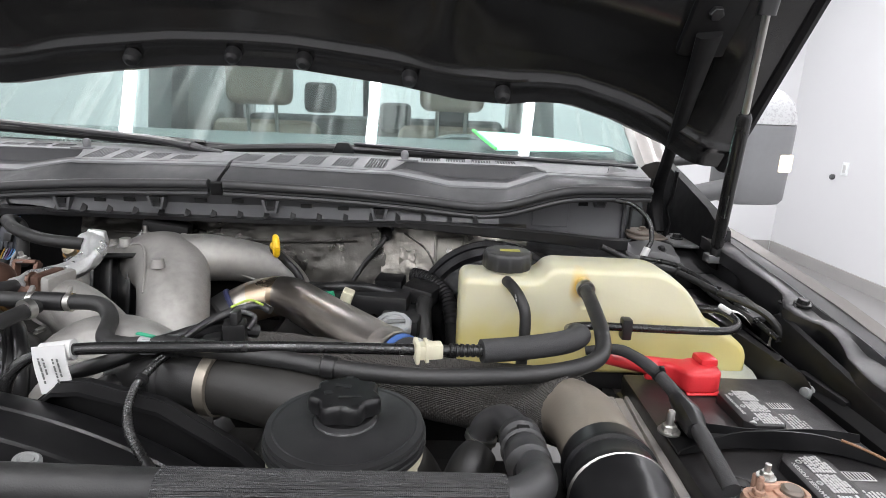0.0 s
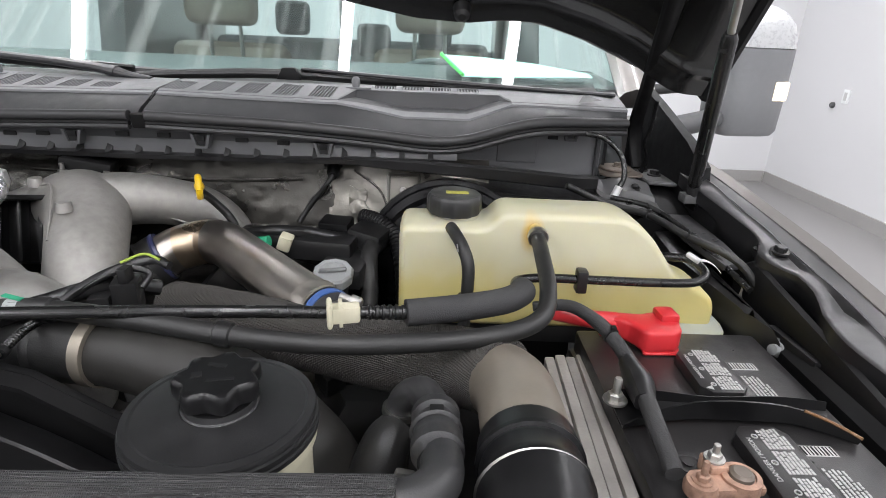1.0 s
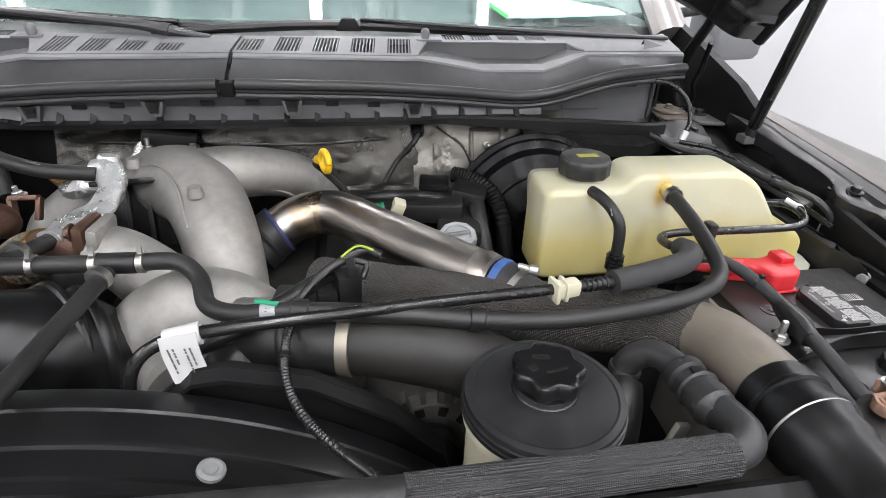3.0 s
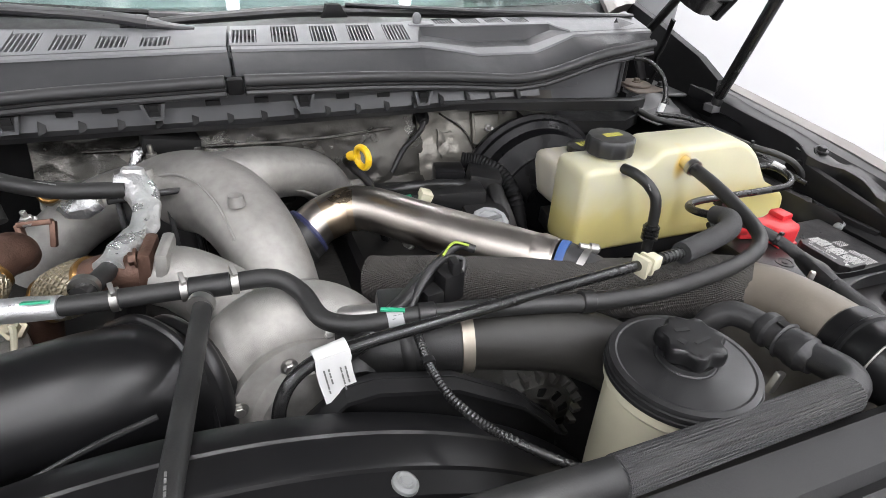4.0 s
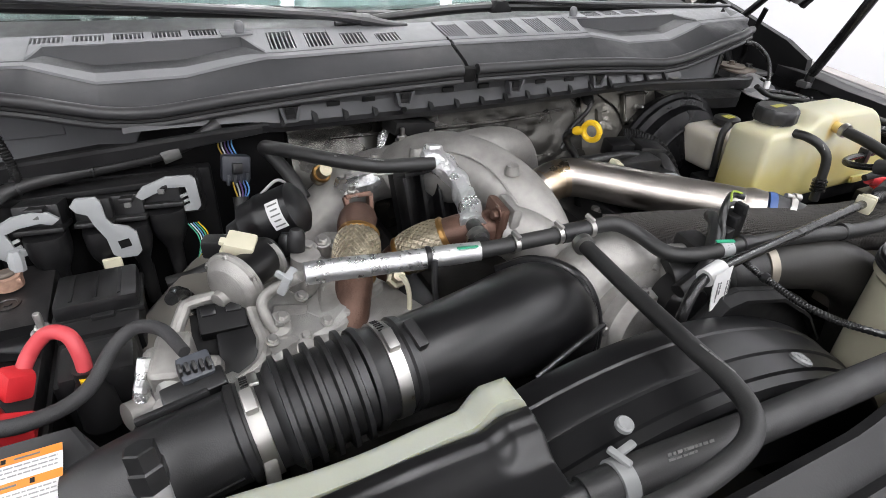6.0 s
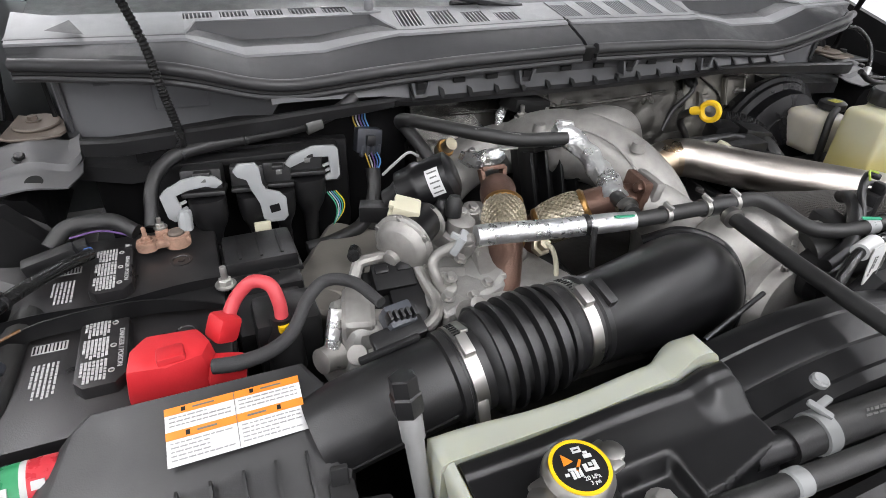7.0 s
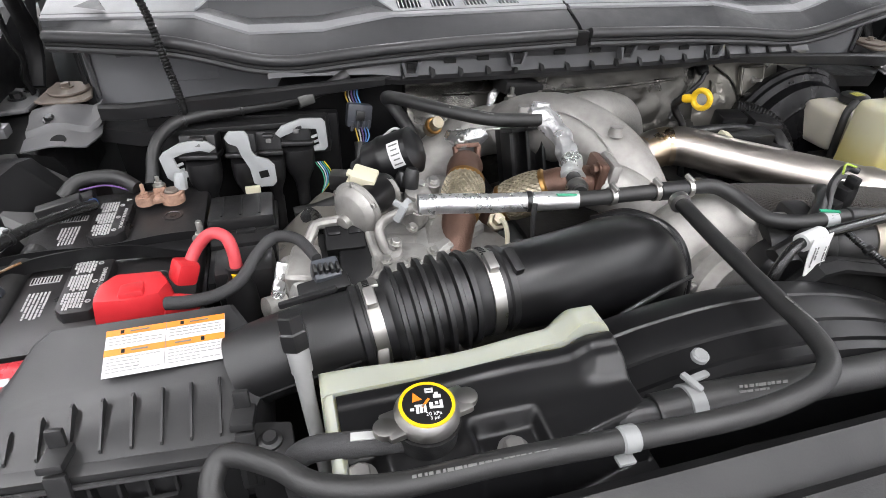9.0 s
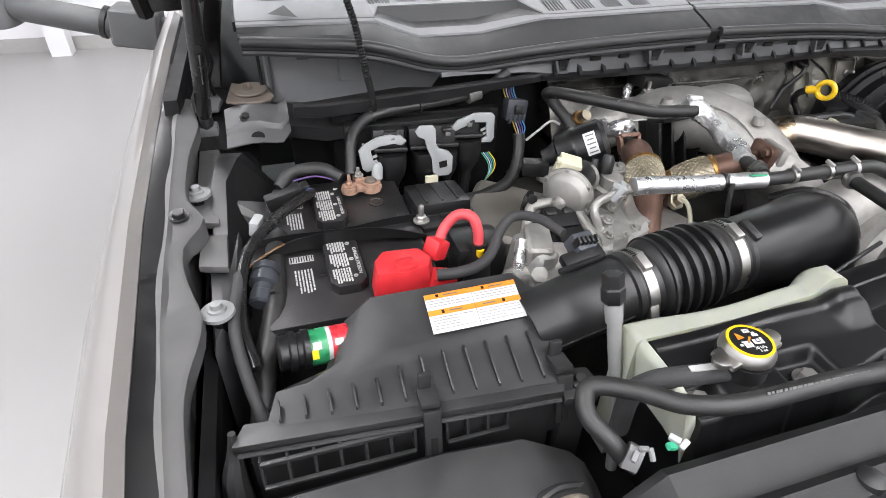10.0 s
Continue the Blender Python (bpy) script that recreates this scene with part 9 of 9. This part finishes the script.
LEV1 = [(-0.536, 1.208), (-0.545, 1.217), (-0.56, 1.220), (-0.58, 1.217), (-0.600, 1.207), (-0.606, 1.200), (-0.602, 1.172), (-0.596, 1.166), (-0.575, 1.171), (-0.575, 1.178), (-0.585, 1.180), (-0.589, 1.199), (-0.575, 1.204), (-0.555, 1.206), (-0.545, 1.202)]
LEV2 = [(-0.524, 1.221), (-0.517, 1.229), (-0.498, 1.228), (-0.494, 1.222), (-0.493, 1.200), (-0.489, 1.192), (-0.474, 1.186), (-0.467, 1.177), (-0.467, 1.152), (-0.473, 1.146), (-0.489, 1.147), (-0.497, 1.153), (-0.499, 1.175), (-0.507, 1.195), (-0.510, 1.208), (-0.520, 1.213)]
LEV3 = [(-0.461, 1.210), (-0.452, 1.220), (-0.425, 1.229), (-0.398, 1.227), (-0.393, 1.222), (-0.392, 1.186), (-0.397, 1.180), (-0.412, 1.181), (-0.412, 1.187), (-0.404, 1.190), (-0.406, 1.213), (-0.425, 1.215), (-0.445, 1.208), (-0.455, 1.204)]
for poly, yy, what in ((LEV1, 0.908, "pale grey hooked locking lever on a relay"), (LEV2, 0.906, "pale grey bent locking lever with a square window"), (LEV3, 0.932, "pale grey hooked locking lever by the connector")):
    b = thing("locking_lever", (sum(p[0] for p in poly) / len(poly), yy, 1.17), what, "lever", "locking levers")
    part("lever", prism(poly, yy, yy + 0.005, 0.0012, "y"), GREYCLIP, b)
    ex, ez = (-0.594, 1.185) if poly is LEV1 else ((-0.399, 1.20) if poly is LEV3 else (-0.482, 1.166))
    if poly is LEV2:
        part("window", box((ex, yy - 0.0004, ez), (0.012, 0.001, 0.010), rot(0, -8, 0)), INKSHADE, b)
    else:
        part("side", box((ex, yy + 0.012, ez), (0.004, 0.022, 0.034), rot(0, -6, 0), 0.001), GREYCLIP, b)
        for dz in (-0.006, 0.002):
            part("rung", box((ex + (0.008 if poly is LEV1 else -0.008), yy + 0.004, ez + dz), (0.014, 0.003, 0.003), rot(0, -20, 0)), GREYCLIP, b)
part("card", box((-0.50, 0.905, 1.135), (0.02, 0.006, 0.03), bevel=0.002), IVORY, fb)
# connector with coloured wires
cw = thing("wire_connector", (-0.342, 0.955, 1.17), "dark connector with blue, yellow and violet wires", "connector")
part("body", box((-0.341, 0.977, 1.210), (0.036, 0.022, 0.034), rot(-12, 10, 0), 0.004), mat("slate_plug", (0.030, 0.033, 0.040), 0.45), cw)
part("latch", box((-0.340, 0.964, 1.214), (0.013, 0.008, 0.014), rot(-12, 10, 0), 0.002), BLACK, cw)
for q in range(4):
    part("rib", box((-0.353 + 0.008 * q, 0.966, 1.199), (0.004, 0.008, 0.014), rot(-12, 10, 0), 0.001), MATS["slate_plug"], cw)
for i, c in enumerate((mat("ochre_wire", (0.35, 0.24, 0.02), 0.5), GREYCLIP, mat("violet_wire", (0.09, 0.045, 0.15), 0.5), BLUE, mat("sky_wire", (0.07, 0.22, 0.42), 0.5))):
    x = -0.3515 + 0.0042 * i
    part("wire", tube([(x + 0.003, 0.964, 1.196), (x + 0.004, 0.953, 1.187), (x * 0.5 - 0.170, 0.945, 1.178)], 0.0010, 8), c, cw)
    part("wire", tube([(x - 0.002, 0.984, 1.226), (x - 0.005, 0.989, 1.236), (x - 0.004, 0.994, 1.243)], 0.0010, 8), c, cw)
part("loom", tube([(-0.343, 0.948, 1.181), (-0.348, 0.932, 1.150), (-0.37, 0.91, 1.12), (-0.41, 0.90, 1.108), (-0.45, 0.895, 1.105)], 0.0095, wobble=0.15), RUBBER, cw)
part("thin_wire", tube([(-0.33, 0.945, 1.17), (-0.315, 0.935, 1.19), (-0.298, 0.93, 1.205), (-0.285, 0.925, 1.20)], 0.002, 8), WHITE, cw)
# long loom under the tray and the corrugated cable up to the bonnet
solo("main_loom", tube([(-0.62, 0.90, 1.17), (-0.612, 0.93, 1.205), (-0.59, 0.955, 1.225), (-0.55, 0.965, 1.232), (-0.48, 0.972, 1.236), (-0.42, 0.975, 1.243), (-0.38, 0.982, 1.254), (-0.352, 0.992, 1.266)], 0.008, 14, wobble=0.12), RUBBER, "taped black main wiring loom", "loom")
solo("loom_tape", tube([(-0.425, 0.974, 1.242), (-0.405, 0.977, 1.247)], 0.0135, 14), mat("grey_tape", (0.10, 0.10, 0.095), 0.5), "grey tape on the wiring loom", "tape")
up_pts = [(-0.575, 0.960, 1.222), (-0.572, 0.963, 1.25), (-0.580, 0.970, 1.30), (-0.590, 0.978, 1.36), (-0.61, 0.985, 1.42), (-0.64, 0.985, 1.47)]
cv = bmesh.new()
fine = spline(up_pts, 28)
tube([tuple(p) for p in fine], [0.0042 if i % 2 else 0.0057 for i in range(len(fine))], 12, 1, cv)
solo("bonnet_cable", cv, SATIN, "corrugated black cable running up to the bonnet", "cable")
# cables by the inner wing
wl = thing("wing_connector", (-0.74, 0.80, 1.15), "black wing harness connectors with a blue and violet wire", "connector")
part("block", box((-0.715, 0.862, 1.168), (0.05, 0.018, 0.02), rot(0, -10, 10), 0.003), BLACK, wl)
part("block", box((-0.70, 0.875, 1.165), (0.04, 0.018, 0.02), rot(0, -10, 10), 0.003), BLACK, wl)
part("blue_tip", lathe((-0.685, 0.868, 1.168), (-0.678, 0.868, 1.168), [(0.006, 0), (0.006, 1)], 10), BLUE, wl)
part("loom", tube([(-0.68, 0.865, 1.168), (-0.70, 0.83, 1.178), (-0.735, 0.77, 1.188), (-0.765, 0.71, 1.185), (-0.775, 0.64, 1.16), (-0.765, 0.59, 1.14)], 0.0065), SATIN, wl)
part("loom", tube([(-0.72, 0.89, 1.168), (-0.70, 0.905, 1.182), (-0.66, 0.905, 1.182), (-0.635, 0.89, 1.172)], 0.009, wobble=0.1), RUBBER, wl)
part("violet_wire", tube([(-0.70, 0.893, 1.175), (-0.67, 0.897, 1.176), (-0.64, 0.886, 1.17)], 0.0012, 8), MATS["violet_wire"], wl)
part("white_plug", box((-0.752, 0.787, 1.178), (0.012, 0.024, 0.020), rot(0, 10, -20), 0.004), GREYCLIP, wl, "white plug")
part("big_plug", lathe((-0.745, 0.72, 1.165), (-0.757, 0.672, 1.15), [(0.012, 0), (0.015, 0.05), (0.015, 0.2), (0.013, 0.22), (0.013, 0.28), (0.0155, 0.3), (0.0155, 0.5), (0.011, 0.55), (0.011, 0.7), (0.012, 0.72), (0.012, 0.95), (0.009, 1)], 24, lobes=8, depth=0.03), MATS["slate_plug"], wl, "dark ribbed round plug")
part("thick_loom", tube([(-0.73, 0.80, 1.15), (-0.738, 0.74, 1.15), (-0.742, 0.67, 1.145), (-0.76, 0.60, 1.12), (-0.77, 0.53, 1.08)], 0.012, wobble=0.12), RUBBER, wl)
part("thin_cable", tube([(-0.772, 0.69, 1.18), (-0.78, 0.62, 1.165), (-0.765, 0.55, 1.12), (-0.75, 0.53, 1.10)], 0.006), FOAM, wl)
# small canister with a striped label
can = thing("fluid_canister", (-0.71, 0.586, 1.14), "small can with a green and red label and a black cap", "can")
ca, cb = Vector((-0.742, 0.580, 1.164)), Vector((-0.676, 0.586, 1.158))
part("cap", lathe(ca, ca.lerp(cb, 0.42), [(0.0150, 0), (0.0165, 0.05), (0.0165, 0.30), (0.0190, 0.36), (0.0190, 0.55), (0.0165, 0.60), (0.0165, 0.75), (0.0190, 0.8), (0.0185, 1)], 30), GLOSSBLACK, can)
part("band", lathe(ca.lerp(cb, 0.42), ca.lerp(cb, 0.66), [(0.0175, 0), (0.0175, 1)], 26), mat("label_green", (0.02, 0.19, 0.075), 0.3, var=0.5, scale=70), can, "green label")
part("band", lathe(ca.lerp(cb, 0.66), ca.lerp(cb, 0.72), [(0.0175, 0), (0.0175, 1)], 26), PRINT, can, "pale stripe")
part("band", lathe(ca.lerp(cb, 0.72), ca.lerp(cb, 1.0), [(0.0175, 0), (0.0175, 0.9), (0.0160, 1)], 26), mat("label_red", (0.45, 0.025, 0.035), 0.3, var=0.4, scale=90), can, "red label")
part("mark", box(ca.lerp(cb, 0.54) + Vector((0, -0.0124, 0.0126)), (0.008, 0.007, 0.0012), rot(42, 0, 0)), PRINT, can)
part("mark", box(ca.lerp(cb, 0.50) + Vector((0, -0.0164, 0.0060)), (0.006, 0.009, 0.0012), rot(68, 0, 0)), YELLOW, can, "yellow panel")
part("mark", box(ca.lerp(cb, 0.85) + Vector((0, -0.0120, 0.0130)), (0.008, 0.006, 0.0012), rot(42, 0, 0)), PRINT, can)


# ---- small wiring, ties and marks ----
pig = thing("pigtail_wires", (-0.405, 0.93, 1.12), "short green, white and blue wires under a relay", "wires")
for i, c in enumerate((GREEN, WHITE, MATS["sky_wire"], GREEN, YELLOW)):
    part("wire", tube([(-0.412 + 0.003 * i, 0.93, 1.165), (-0.404 + 0.003 * i, 0.922, 1.152), (-0.403 + 0.002 * i, 0.918, 1.138), (-0.408, 0.92, 1.12)], 0.0008, 6), c, pig)


def cable_tie(c, d, r, label="black cable tie round a loom"):
    """A thin strap with its square lock."""
    c, d = Vector(c), Vector(d).normalized()
    q = thing("cable_tie", tuple(c), label, "cable tie", "cable ties")
    part("strap", lathe(c - d * 0.002, c + d * 0.002, [(r, 0), (r + 0.0012, 0.1), (r + 0.0012, 0.9), (r, 1)], 18), BLACK, q)
    up = (Vector((0, 0, 1)) - d * d.z).normalized()
    part("lock", box(c + up * (r + 0.002), (0.005, 0.005, 0.004), bevel=0.001), BLACK, q)
    return q


cable_tie((-0.50, 0.970, 1.235), (1, 0.1, 0.05), 0.0082)
cable_tie((-0.575, 0.961, 1.228), (0.9, 0.3, 0.2), 0.0082)
cable_tie((-0.735, 0.77, 1.188), (-0.5, -1, 0.1), 0.0066)
cable_tie((-0.742, 0.68, 1.146), (-0.1, -1, -0.1), 0.0122)
cable_tie((-0.36, 0.92, 1.125), (-0.6, -0.6, -0.4), 0.0097)
cable_tie((0.730, 0.90, 1.213), (0.4, -0.9, 0), 0.0052)
cable_tie((0.755, 0.82, 1.210), (0.4, -0.9, 0), 0.0052)
cable_tie((0.597, 0.615, 1.182), (0.5, -1, -0.3), 0.0070)
# faint print along hoses
bars(-0.20, 0.8335, 1.2575, (1, -0.35, -0.12), (0.2, -0.6, -0.8), 1, up, GREYINK, 0.09, 0.003, 0.0018, 51)
bars(0.452, 0.694, 1.232, (0.1, -0.6, -0.8), (1, 0, 0), 1, MT_TUBE, GREYINK, 0.014, 0.003, 0.0016, 53)
bars(-0.0765, 0.44, 1.2408, (0, 1, 0), (1, 0, 0), 1, vent, GREYINK, 0.05, 0.003, 0.0014, 54)
# code lines on the actuator's label
for i in range(5):
    a = -0.35 + 0.2 * i
    nn = E1 * math.cos(a) + E2 * math.sin(a)
    part("print", box(AC + nn * 0.0283, (0.011 - 0.003 * (i % 2), 0.0016, 0.0008), facing(AX, nn)), GREYINK, ac)
# casting marks and flange bolts on the turbo and manifold
for p, d in (((0.02, 0.905, 1.205), (0, -0.3, 1)), ((0.075, 0.935, 1.178), (0, -0.2, 1)), ((-0.155, 0.955, 1.205), (0, -0.2, 1)), ((-0.20, 0.935, 1.190), (0, -0.2, 1)), ((-0.045, 0.765, 1.150), (0, -0.8, 0.6))):
    bolt(p, d, 0.005, intake)
for p in ((0.062, 0.585, 1.195), (0.088, 0.58, 1.19), (0.04, 0.60, 1.185), (0.10, 0.575, 1.165)):
    bolt(p, (0.1, -0.6, 0.8), 0.0045, turbo)
part("parting_line", tube([(-0.118, 0.905, 1.222), (-0.075, 0.868, 1.236), (-0.045, 0.82, 1.226), (-0.028, 0.775, 1.195)], 0.0016, 6, 5), ALU, intake)
